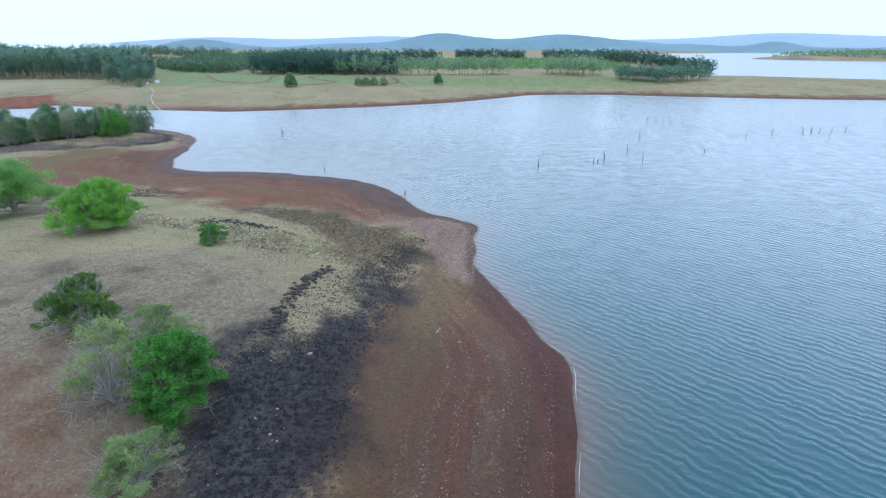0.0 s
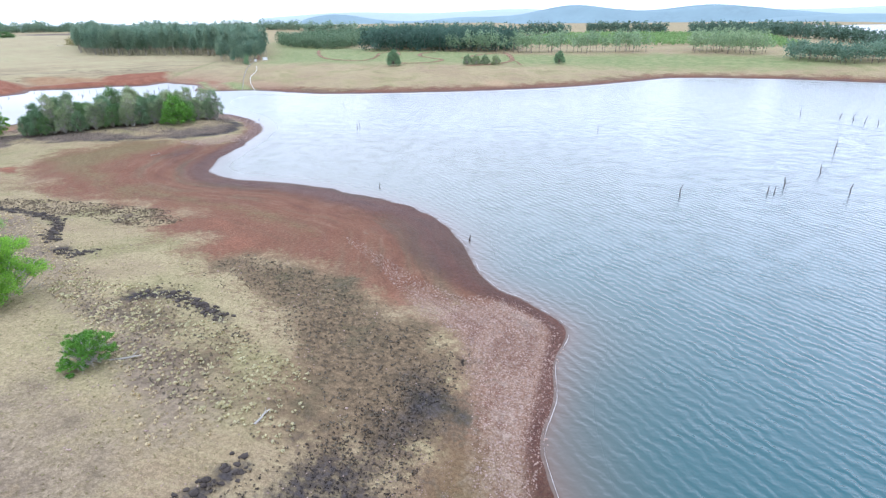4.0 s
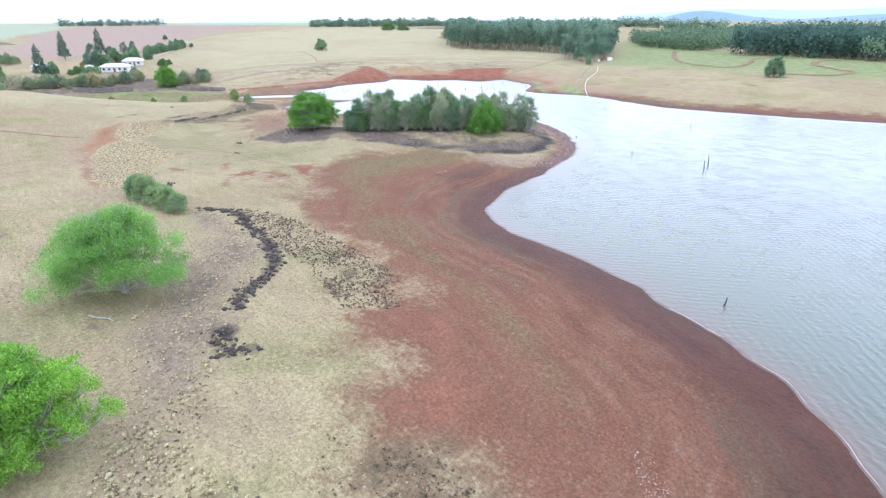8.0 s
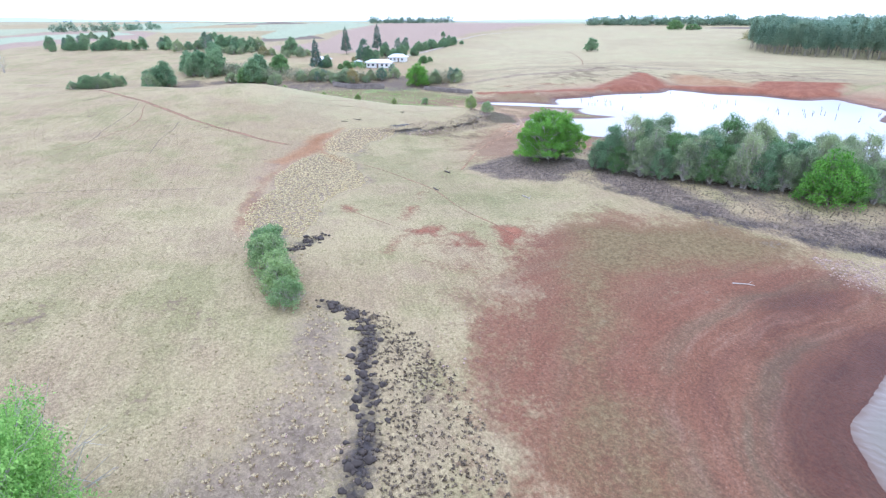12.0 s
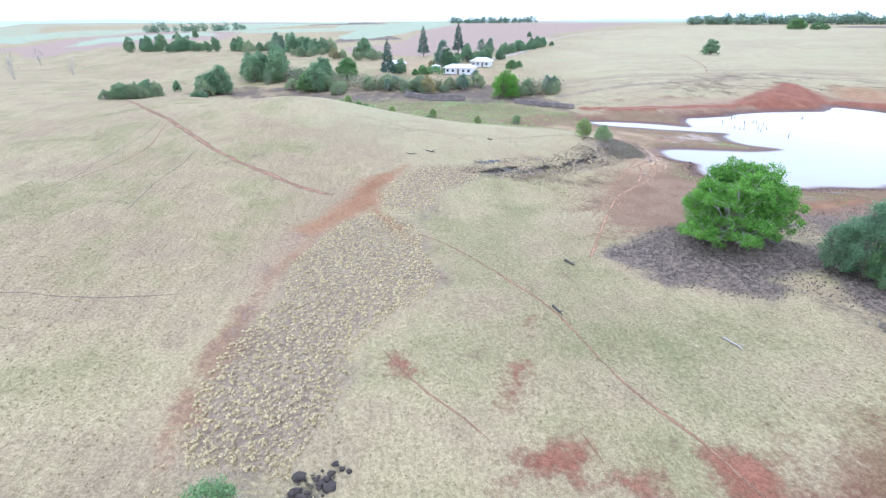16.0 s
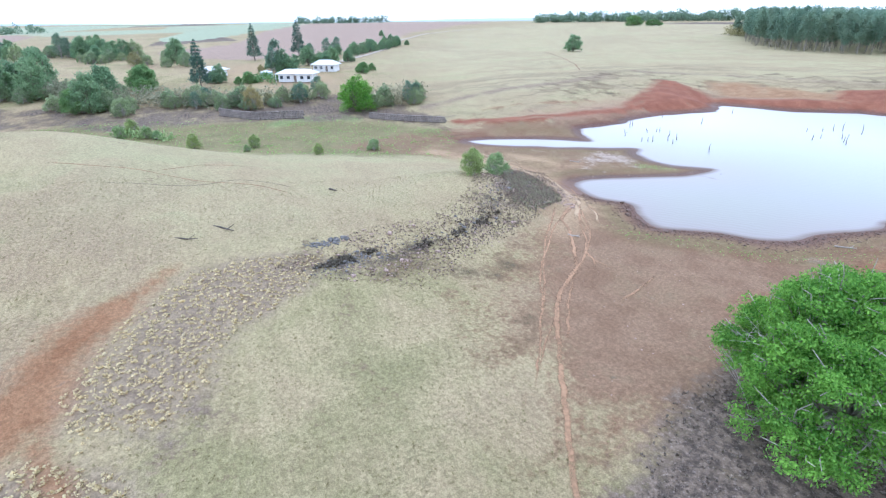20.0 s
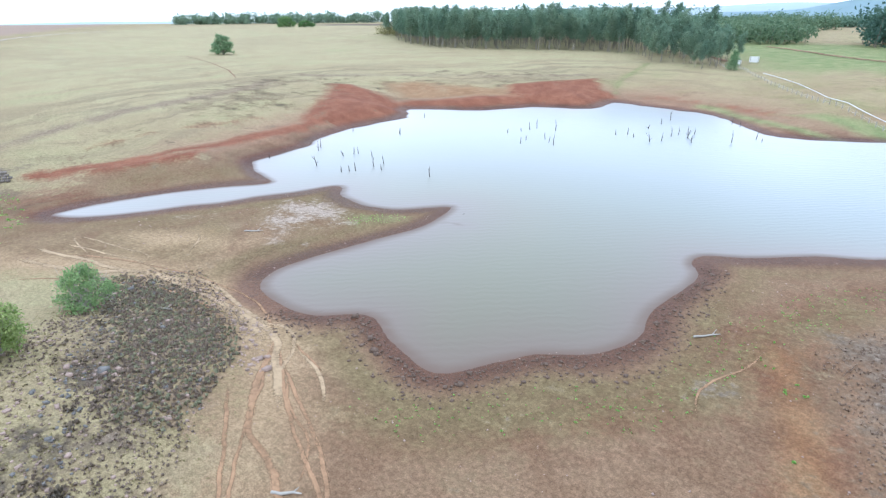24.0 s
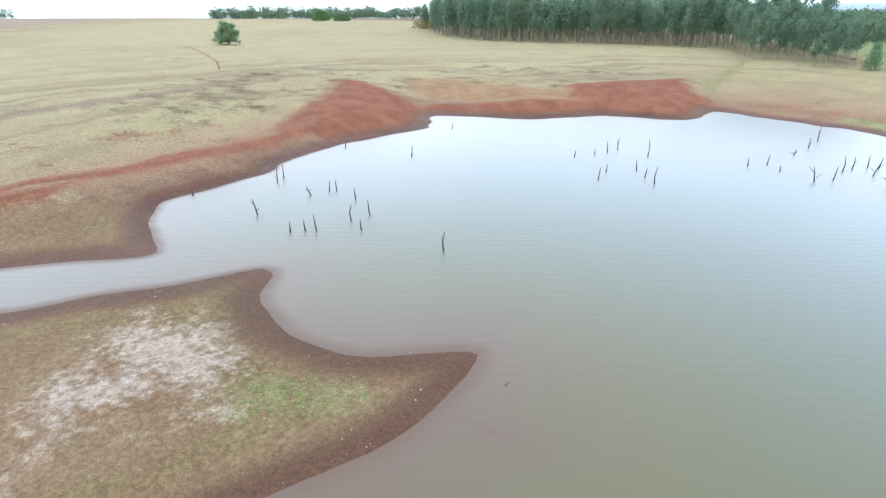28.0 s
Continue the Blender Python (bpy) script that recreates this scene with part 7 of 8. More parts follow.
track("path", [(-186, 156), (-188.6, 160), (-192.5, 162), (-196.4, 165.4)], 0.35, M_TRACK, CATTLE, seed=34)
track("path", [(-167.5, 188), (-168.5, 184), (-171, 178.5), (-170.2, 174)], 0.35, M_TRACK, CATTLE, seed=23)
track("path", [(-120.8, 118.2), (-117.2, 119.2), (-113.5, 119.4)], 0.35, M_REDTRACK, "narrow reddish cattle path through grass", seed=24)
for k, pts in enumerate(([(-142.4, 40), (-142.4, 54.5), (-142.7, 67.6), (-140.7, 77.8), (-141.8, 86.9)], [(-199.5, 71.6), (-187.6, 70.8), (-177, 69.6), (-164.8, 69.9)], [(-225.1, 56), (-211, 56.4), (-195, 54.6), (-175.4, 54.3)], [(-236, 0), (-242.3, 5.9), (-260.3, 13.2)], [(-214, 100), (-212, 112), (-215, 120), (-210, 128)])):
    track("path", pts, 0.32, M_GRASSTRACK, "faint cattle path through dry grass", seed=60 + k)
track("path", [(-175, 48), (-195, 60), (-222, 58)], 0.4, M_REDTRACK, "faint cattle path through dry grass", seed=25)
track("path", [(-401, 283), (-365, 271.5), (-340, 262), (-322, 252.8)], 0.9, M_REDTRACK, "faint cattle path across a grazed slope", seed=26)
track("path", [(-199, 166.5), (-206, 170), (-214, 170.2), (-222, 168), (-232, 164.5)], 0.5, M_TRACK, CATTLE, seed=7)
track("path", [(-203, 166.5), (-212, 166.8), (-221, 163.5), (-229, 158)], 0.5, M_TRACK, CATTLE, seed=8)
for k, pts in enumerate([[(-198.1, 161.6), (-189.4, 154.8), (-182.0, 149.7), (-175.3, 145.7), (-169.7, 142.4)], [(-198.2, 165.8), (-188.0, 160.1), (-182.1, 155.3), (-178.0, 150.7), (-174.6, 147.1)], [(-169.8, 148.8), (-170.8, 151.9), (-172.3, 155.2), (-173.9, 158.2)], [(-171.0, 144.2), (-167.2, 140.6), (-163.9, 137.9), (-162.0, 136.8)], [(-185.0, 155.0), (-178.9, 155.1), (-174.6, 157.3)]]):
    track("path", pts, (0.4, 0.45, 0.7, 0.35, 0.3)[k], M_TRACK, CATTLE, seed=90 + k)
SANDY = "sandy cattle track trodden to dust"
SAND_TRACKS = [([(-236, 161), (-224.7, 163.6), (-221.6, 166), (-218.2, 167.5), (-214.5, 167.7), (-211.6, 168.1), (-208.1, 168), (-204.3, 167.9), (-201.7, 167.7), (-199.3, 166.5), (-197.7, 164.9), (-195.3, 163.3), (-191, 160)], 1.2), ([(-238, 163.5), (-227.6, 165.1), (-222.8, 165.8), (-219.1, 167.4), (-215.8, 168.3), (-214.1, 169.7), (-210.9, 169.5), (-206.6, 168.6), (-203.4, 168.2), (-200.5, 167.2)], 0.9),
    ([(-206, 168.5), (-202.8, 168.1), (-201.2, 168.6), (-199.6, 168.3), (-197.4, 166.6), (-196.4, 165.2), (-195.1, 163.5), (-191, 160.6)], 0.6), ([(-198.6, 167.4), (-197.4, 166.6), (-195.4, 166), (-193.1, 165.2), (-189, 162)], 0.5), ([(-237, 165.8), (-231.1, 166.8), (-226.9, 167.3), (-223.2, 168.1), (-221.4, 168.3), (-218.5, 168.3), (-216, 168.2)], 0.5),
    ([(-220, 168.2), (-221.4, 168.3), (-223.4, 169.5), (-227.4, 169.1), (-234.4, 168.6), (-238.5, 167.6)], 0.45), ([(-227, 164.8), (-229.8, 166.5), (-235.5, 167.4), (-239, 168.4)], 0.4), ([(-219.5, 171), (-221.7, 173.3), (-223.7, 175.5), (-227, 177)], 0.5), ([(-209, 168.6), (-206, 167.9), (-202, 166.9), (-198.6, 165)], 1.4)]
for k, (pts, wide) in enumerate(SAND_TRACKS):
    track("path", pts, wide, M_SAND, SANDY, seed=41 + k)
track("path", [(-280.5, 18), (-262, 32), (-248, 41), (-237.8, 47.8), (-219.9, 60), (-204.1, 69.8), (-194, 76.4), (-184.8, 84.6), (-178, 91.2), (-174.4, 96), (-172.1, 99.8)], 1.7, M_REDTRACK, "red dirt track across a dry paddock", seed=9)
track("path", [(-161, 108), (-154, 114), (-147.6, 117.6), (-141.8, 120.2), (-137.3, 122), (-130.9, 123.5), (-126, 124.3), (-120.7, 125.6), (-117.1, 127.2), (-113.2, 128.1), (-109.4, 129.1)], 0.5, M_REDTRACK, "narrow reddish cattle path through grass", seed=10)
track("path", [(-133, 103.4), (-130.5, 104.9), (-124.8, 108.1), (-120.8, 110.9), (-116.5, 114)], 0.35, M_REDTRACK, "narrow reddish cattle path through grass", seed=11)
track("path", [(-222, 92), (-219, 104), (-214, 114), (-212, 122), (-206, 126)], 0.4, M_TRACK, "faint cattle path through dry grass", seed=12)
track("path", [(-217, 106), (-222, 114), (-222, 122)], 0.35, M_TRACK, "faint cattle path through dry grass", seed=13)
track("farm_road", [(-380, 168), (-395, 173.7), (-418, 189.5), (-465, 213), (-560, 254), (-648, 305), (-700, 360), (-728, 408)], 6.0, M_ROAD, "pale unsealed farm road past the houses", 0.4, seed=14)
track("red_track", [(-200, 380), (-220, 416), (-258, 480), (-320, 580)], 4.0, M_REDTRACK, "red firebreak track beside the plantation", 0.3, seed=15)
LOOPS = [[(-197.6, 470.6), (-178, 428), (-164, 402), (-150, 382), (-135, 371), (-122, 368.3), (-118, 380), (-121, 398), (-127, 420), (-123, 430), (-114, 424), (-105, 391.6)], [(-150, 446), (-141.4, 443.7), (-121.3, 437), (-101.7, 434.6)],
    [(-86, 436), (-92, 432), (-96, 420), (-91, 398), (-80, 386), (-71.5, 378.2), (-72, 368), (-80, 360), (-98, 356)], [(-62, 386), (-57, 404), (-52, 422), (-43.5, 436), (-37, 430), (-33, 412), (-29, 390), (-31, 374), (-40, 362), (-54, 352)], [(-35.5, 418), (-28, 388), (-20, 362)]]
for k, pts in enumerate(LOOPS):
    track("red_track", pts, (4.5, 4.0, 4.5, 5.5, 2.0)[k], M_REDTRACK, "looping red dirt track on the green slope", 0.3, seed=16 + 100 * k)

# ---------------------------------------------------------------- fences, signs, logs
def post_run(points, gap, tall, label):
    line = smooth_line(points, False, 6)
    s = np.r_[0, np.cumsum(np.hypot(*np.diff(line, axis=0).T))]
    q = np.arange(0, s[-1], gap)
    ob = base("fence", points[0][0], points[0][1])
    ox_, oy_, oz_ = ob.matrix_basis.translation
    bm = bmesh.new()
    bmesh.ops.create_cone(bm, cap_ends=True, segments=8, radius1=0.11, radius2=0.09, depth=tall + 0.3, matrix=Matrix.Translation((0, 0, tall / 2 - 0.15)))
    me = bpy.data.meshes.new("post")
    bm.to_mesh(me)
    bm.free()
    me.materials.append(M_TWIG)
    xs, ys = np.interp(q, s, line[:, 0]), np.interp(q, s, line[:, 1])
    zs = lay(xs, ys)
    for x, y, z in zip(xs, ys, zs):
        p = part("post", me, None, ob)
        p.matrix_basis = pose(x - ox_, y - oy_, z - oz_)
    for h in (0.45, 0.85):
        pts = [(x - ox_, y - oy_, z - oz_ + h) for x, y, z in zip(xs, ys, zs)]
        part("wire", mesh_of("wire", *tube(pts, [0.012] * len(pts), 4)), M_ROOF, ob)
    return tagged(ob, label, "fence")


post_run([(-197, 372), (-193.7, 362), (-183.7, 339.4), (-173.2, 320), (-160, 297), (-153, 284)], 2.6, 1.2, "post and wire fence running down to the lake")
post_run([(-470, 480), (-440, 520), (-410, 560)], 5, 1.2, "weathered paddock fence on the far field edge")
post_run([(-198, 362), (-216, 404), (-240, 440), (-262, 486)], 5, 1.2, "fence along the plantation's side")

# the white pipe laid down the slope into the lake
pl = smooth_line([(-186, 354), (-174.5, 335), (-166.5, 316), (-157, 299), (-147, 286), (-141, 277), (-138, 272)], False, 8)
pz = np.maximum(lay(pl[:, 0], pl[:, 1]), -0.1) + 0.12
pipe = new("pump_pipe", mesh_of("pump_pipe", *tube(np.c_[pl, pz], [0.1] * len(pl), 8), smooth=True))
pipe.data.materials.append(M_WHITE)
tagged(pipe, "long white pump pipe laid down the bank", "pipe")


def board(x, y, w, h, up, label):
    ob = base("sign", x, y, 200)
    placed(part("board", box_mesh("board", w, 0.06, h), M_WHITE, ob), 0, 0, up)
    for sx in (-1, 1):
        placed(part("post", box_mesh("post", 0.09, 0.09, up + h), M_BARK, ob), sx * w * 0.4, 0.08, 0)
    return tagged(ob, label, "sign")


board(-191.6, 375, 3.2, 2.0, 0.7, "blank white board on posts by the lake gate")
board(-195.8, 370, 1.6, 1.5, 0.6, "small pale board on posts by the lake gate")


def log(x, y, turn, length, r, m, label, seed):
    rng = np.random.default_rng(seed)
    pts = [(length * (q - 0.5), rng.normal(scale=0.05 * length) * q, r * 0.8 + 0.05 * q) for q in (0, 0.35, 0.7, 1)]
    bits = [tube(pts, [r, r * 0.9, r * 0.7, r * 0.35], 7)]
    bits.append(tube([pts[2], (pts[2][0] + 0.2 * length, 0.12 * length, r + 0.15 * length)], [r * 0.5, r * 0.2], 5))
    ob = new("log", mesh_of("log", *joined(bits), smooth=True))
    ob.data.materials.append(m)
    ob.matrix_basis = pose(x, y, float(lay(x, y)), 0, 0, turn)
    return tagged(ob, label, "log")


for x, y, turn, ln, r, m in [(-12.3, 64.6, 80, 1.8, 0.1, M_TWIG), (-26.6, 67.3, 30, 2.6, 0.1, M_TWIG), (3.4, 47.1, 60, 1.2, 0.06, M_TWIG), (-136, 122.8, 10, 2.0, 0.14, M_DEADWOOD), (-147, 128, 20, 1.8, 0.16, M_DEADWOOD),
    (-198, 116, 40, 3.6, 0.12, M_DEADWOOD), (-196, 112, 60, 3.0, 0.1, M_DEADWOOD), (-209, 131, 30, 1.6, 0.14, M_DEADWOOD), (-172, 186, 40, 2.2, 0.09, M_TWIG), (-186.8, 157, 30, 1.6, 0.1, M_TWIG), (-158, 157, 10, 1.6, 0.1, M_DEADWOOD),
    (-204.2, 200.2, 20, 1.5, 0.07, M_DEADWOOD), (-92, 149, 60, 2.4, 0.08, M_TWIG), (-128.5, 137, 15, 2.2, 0.1, M_TWIG), (-220.5, 180.5, 30, 2.2, 0.1, M_TWIG), (-211, 164, 20, 2.4, 0.06, M_TWIG), (-64.5, 80, 30, 3.2, 0.09, M_TWIG)]:
    log(x, y, turn, ln, r, m, "bleached fallen branch on the ground" if m is M_TWIG else "dark fallen log on the grass", int(abs(x * 10)))


# ---------------------------------------------------------------- lap of small waves on the near shore
fl = smooth_line([(13.6, 25), (16.3, 37), (16, 44.5), (12.5, 56), (9.5, 66), (8.6, 74), (9.6, 82), (10.1, 87), (8.6, 90.2), (5.6, 92.5), (1, 96), (-2.4, 101), (-6.2, 110.5), (-12, 119), (-20.5, 125.2), (-33, 130.2), (-46, 133.8)], False, 10)
rng = np.random.default_rng(77)
for a in range(0, len(fl) - 12, 9):
    n = int(rng.integers(5, 11))
    seg = fl[a:a + n] + rng.normal(scale=0.12, size=2)
    sd = shore_distance(seg[:, 0], seg[:, 1])
    t_ = np.gradient(seg, axis=0)
    nrm = np.stack([t_[:, 1], -t_[:, 0]], -1) / (np.hypot(t_[:, 0], t_[:, 1])[:, None] + 1e-9)
    seg = seg + nrm * (sd + 0.25)[:, None]
    w = 0.035 * np.sin(np.linspace(0.2, np.pi - 0.2, len(seg)))[:, None] * rng.uniform(0.5, 1.3)
    co = np.concatenate([np.c_[seg - nrm * w, np.full(len(seg), 0.02)], np.c_[seg, np.full(len(seg), 0.05)], np.c_[seg + nrm * w, np.full(len(seg), 0.02)]])
    m_ = len(seg)
    i = np.arange(2 * (m_ - 1))
    q_ = (i // (m_ - 1)) * m_ + i % (m_ - 1)
    ob = new("wave_crest", mesh_of("wave_crest", co, np.stack([q_, q_ + 1, q_ + m_ + 1, q_ + m_], -1), smooth=True))
    ob.data.materials.append(M_FOAM)
    tagged(ob, "small white wave lapping on the shore", "foam", "waves on the shore", "stuff")

# ---------------------------------------------------------------- tufts, sedge clumps and stones (countless)
def points_in(poly, count, seed, power=None):
    rng = np.random.default_rng(seed)
    p = np.array(poly)
    x, y = rng.uniform(p[:, 0].min(), p[:, 0].max(), count * 4), rng.uniform(p[:, 1].min(), p[:, 1].max(), count * 4)
    keep = inside(x, y, poly)
    x, y = x[keep], y[keep]
    if power is None:
        return x[:count], y[:count]
    # gather most of them round chance centres; a higher power gathers more closely
    centres = rng.choice(len(x), max(6, count // 14))
    pick = rng.choice(centres, count)
    r = (1.1 - 0.5 * power) * rng.lognormal(0, 0.5, count)
    a = rng.uniform(0, 2 * np.pi, count)
    loose = rng.random(count) < 0.3 - 0.25 * power
    pick = np.where(loose, rng.choice(len(x), count), pick)
    px_, py_ = x[pick] + r * np.cos(a), y[pick] + r * np.sin(a)
    keep = inside(px_, py_, poly)
    return px_[keep], py_[keep]


def tufts(name, x, y, wide, tall, material, label, seed, blades=9, blade=0.22):
    """Small clumps of bent blades."""
    rng = np.random.default_rng(seed)
    n = len(x)
    z = lay(x, y)
    a = rng.uniform(0, 2 * np.pi, (n, blades))
    s = rng.uniform(0.6, 1.35, (n, 1)) * np.ones((1, blades))
    reach = s * wide * rng.uniform(0.3, 0.62, (n, blades))
    h = s * tall * rng.uniform(0.5, 1.1, (n, blades))
    cx, cy, cz = (v[:, None] * np.ones((1, blades)) for v in (x, y, z))
    dx, dy = np.cos(a), np.sin(a)
    half = blade * s * wide
    p0 = np.stack([cx - dy * half * 0.6, cy + dx * half * 0.6, cz - 0.05], -1)
    p1 = np.stack([cx + dy * half * 0.6, cy - dx * half * 0.6, cz - 0.05], -1)
    p2 = np.stack([cx + dx * reach * 0.75 + dy * half, cy + dy * reach * 0.75 - dx * half, cz + h], -1)
    p3 = np.stack([cx + dx * reach - dy * half, cy + dy * reach + dx * half, cz + h * 0.75], -1)
    co = np.stack([p0, p1, p2, p3], 2).reshape(-1, 3)
    ob = new(name, mesh_of(name, co, np.arange(len(co)).reshape(-1, 4)))
    tone = np.repeat(rng.uniform(0.25, 1.0, n), blades * 4)
    paint(ob.data, "tone", tone, tone, tone)
    ob.data.materials.append(material)
    return tagged(ob, label, "grass", kind="stuff")


def stones(name, x, y, size, material, label, seed, sink=0.25):
    """Many small, uneven eight-cornered stones."""
    rng = np.random.default_rng(seed)
    n = len(x)
    z = lay(x, y)
    cube = np.array([(i, j, k) for k in (-1, 1) for j in (-1, 1) for i in (-1, 1)], float) * 0.5
    faces = np.array([(0, 2, 3, 1), (4, 5, 7, 6), (0, 1, 5, 4), (2, 6, 7, 3), (0, 4, 6, 2), (1, 3, 7, 5)])
    s = size * rng.lognormal(0, 0.45, (n, 1, 1)) * rng.uniform(0.6, 1.2, (n, 1, 3)) * np.array([1, 1, 0.65])
    v = cube[None] * s * rng.uniform(0.6, 1.1, (n, 8, 3))
    a = rng.uniform(0, 2 * np.pi, n)
    c, d = np.cos(a)[:, None], np.sin(a)[:, None]
    vx, vy = v[..., 0] * c - v[..., 1] * d, v[..., 0] * d + v[..., 1] * c
    co = np.stack([vx + x[:, None], vy + y[:, None], v[..., 2] + (z + size * (0.33 - sink))[:, None]], -1).reshape(-1, 3)
    f = (faces[None] + 8 * np.arange(n)[:, None, None]).reshape(-1, 4)
    ob = new(name, mesh_of(name, co, f))
    ob.data.materials.append(material)
    return tagged(ob, label, "stones", kind="stuff")


def cushions(name, x, y, size, material, label, seed):
    """Low rounded cushions with lumpy tops."""
    rng = np.random.default_rng(seed)
    bm = bmesh.new()
    bmesh.ops.create_icosphere(bm, subdivisions=2, radius=1.0)
    ball = np.array([v.co[:] for v in bm.verts])
    faces = np.array([[v.index for v in f.verts] for f in bm.faces])
    bm.free()
    n, k = len(x), len(ball)
    r = size * rng.lognormal(0, 0.35, n)
    lump = 1 + 0.22 * rng.normal(size=(n, k, 1))
    co = ball[None] * lump * r[:, None, None] * np.array([1, 1, 0.6]) * rng.uniform(0.8, 1.2, (n, 1, 3))
    co = co + np.stack([x, y, lay(x, y) + 0.12 * r], -1)[:, None]
    ob = new(name, mesh_of(name, co.reshape(-1, 3), (faces[None] + k * np.arange(n)[:, None, None]).reshape(-1, 3)))
    ob.data.materials.append(material)
    return tagged(ob, label, "sedge", kind="stuff")


def along(points, count, width, seed):
    line = smooth_line(points, False, 6)
    rng = np.random.default_rng(seed)
    s = np.r_[0, np.cumsum(np.hypot(*np.diff(line, axis=0).T))]
    q = rng.uniform(0, s[-1], count)
    return np.interp(q, s, line[:, 0]) + rng.normal(scale=width, size=count), np.interp(q, s, line[:, 1]) + rng.normal(scale=width, size=count)


M_STALK = foliage("grey_purple_dead_stalks", (0.155, 0.118, 0.104), (0.420, 0.335, 0.292), 0.4)
def broken(x, y, size, seed):
    """Keeps the points that fall in uneven clusters."""
    rng = np.random.default_rng(seed)
    c = rng.choice(len(x), max(3, len(x) // 22))
    near = np.min(np.hypot(x[:, None] - x[c][None], y[:, None] - y[c][None]), axis=1)
    keep = near < size * 0.35 * rng.uniform(0.5, 1.4, len(x))
    return x[keep], y[keep]


M_SOOT = foliage("charred_stubble", (0.020, 0.018, 0.020), (0.095, 0.082, 0.076), 0.2)
# short straw over the paddocks near the way
rng = np.random.default_rng(400)
tx_, ty_ = rng.uniform(-215, -12, 90000), rng.uniform(18, 165, 90000)
bare = np.maximum(area(tx_, ty_, SOIL_NEAR, 4), area(tx_, ty_, SOIL_BAY, 4))
for zone in (BURN_NEAR, ISLE_SCRUB, BANK_PURPLE, SCRUB_WEST, BARE_UNDER, RED_TRAIL, DUSKY_TRAIL, *RED_PATCHES):
    bare = np.maximum(bare, area(tx_, ty_, zone, 3))
bare = np.maximum(bare, near_line(tx_, ty_, CROSSING, 1.2))
keep = (bare < rng.uniform(0.1, 0.6, len(tx_))) & (shore_distance(tx_, ty_) > 8)
tx_, ty_ = tx_[keep], ty_[keep]
M_STRAW = foliage("short_dry_straw", (0.200, 0.165, 0.086), (0.460, 0.400, 0.222), 0.4)
tufts("dry_grass", tx_, ty_, 0.17, 0.06, M_STRAW, "short dry straw grass over the paddock", 401, 3)
for k, (zone, gap) in enumerate(((TUSSOCK, 0.36), (TUSSOCK_NORTH, 0.42), *((z, 1.0) for z in TRODDEN))):
    tufts("tussock_grass", *scattered(zone, gap, 130 + k, 0.95)[:2], 0.36, 0.09, M_TUSSOCK, "dense pale straw tussocks on bare ground", 1 + k, 13, 0.085)
tufts("tussock_grass", *scattered(TUSSOCK_EAST, 0.7, 2, 0.9)[:2], 0.36, 0.11, M_TUSSOCK_DULL, "scattered pale straw tussocks on brown ground", 5, 11, 0.1)
tufts("tussock_grass", *points_in(SCRUB_MOTTLE, 900, 3, 0.0), 0.38, 0.12, M_TUSSOCK, "pale grass tufts among dark scrub", 3, 6)
tufts("sedge_clumps", *points_in(SEDGE, 2500, 4, 0.3), 0.24, 0.1, M_CHAR, "dark dead sedge clumps scattered over pale grass", 4, 7)
tufts("sedge_clumps", *points_in(SCRUB_MOTTLE, 600, 5, 0.2), 0.22, 0.09, M_CHAR, "dark dead clumps on dry grass", 5, 6)
tufts("sedge_clumps", *points_in(SCRUB_POINT, 1700, 6, 0.1), 0.22, 0.09, M_CHAR, "dark scrubby clumps on the stony point", 6, 6)
tufts("burnt_scrub", *points_in(BURN_NEAR, 5200, 7, -0.4), 0.18, 0.07, M_SOOT, "charred low scrub on the shore slope", 7, 6)
tufts("burnt_scrub", *points_in(ISLE_SCRUB, 9500, 8, -0.8), 0.17, 0.1, M_STALK, "dark dead scrub round the islet wood", 8, 6)
tufts("sedge_clumps", *points_in(BANK, 1300, 49, 0.2), 0.2, 0.1, M_STALK, "dark sedge clumps scattered over a stony bank", 49, 8)
tufts("burnt_scrub", *points_in(BANK, 2200, 9, 0.0), 0.2, 0.09, M_STALK, "dark scrub on a stony bank", 9, 6)
tufts("burnt_scrub", *points_in(BANK_PURPLE, 3400, 10, -0.6), 0.17, 0.1, M_STALK, "grey-purple dead scrub on a stony knoll", 10, 6)
tufts("burnt_scrub", *points_in(SCRUB_WEST, 3600, 40, -0.8), 0.16, 0.1, M_STALK, "grey-purple dead scrub beside the islet", 40, 6)
tufts("dry_grass", *points_in(BANK, 1800, 41, -0.5), 0.17, 0.07, M_STRAW, "dry grass tufts on the mottled bank", 41, 4)
for k, strip in enumerate(SEDGE_STRIPS[:5]):
    ln = sum(math.dist(a, b) for a, b in zip(strip, strip[1:]))
    tufts("sedge_gully", *broken(*along(strip, int(12 * ln), 0.8, 20 + k), 1.8, 20 + k), 0.26, 0.12, M_CHAR, "almost black sedge clumps along a dry gully", 30 + k, 8)
for k, (strip, wide) in enumerate(zip(SEDGE_STRIPS[:5], (0.62, 0.75, 0.62, 0.55, 0.5))):
    ln = sum(math.dist(a, b) for a, b in zip(strip, strip[1:]))
    cushions("sedge_gully", *along(strip, int(8 * ln), wide, 60 + k), 0.19, M_CUSHION, "rounded black sedge cushions along a dry gully", 70 + k)
stones("gravel", *points_in(GRAVEL_POINT, 11000, 11, -1.2), 0.07, M_STONE, "pale stones strewn over the shore point", 11)
stones("gravel", *points_in(ISLE_BEACH, 4000, 12, -1.0), 0.14, M_STONE, "pale stones on the islet's beach", 12)
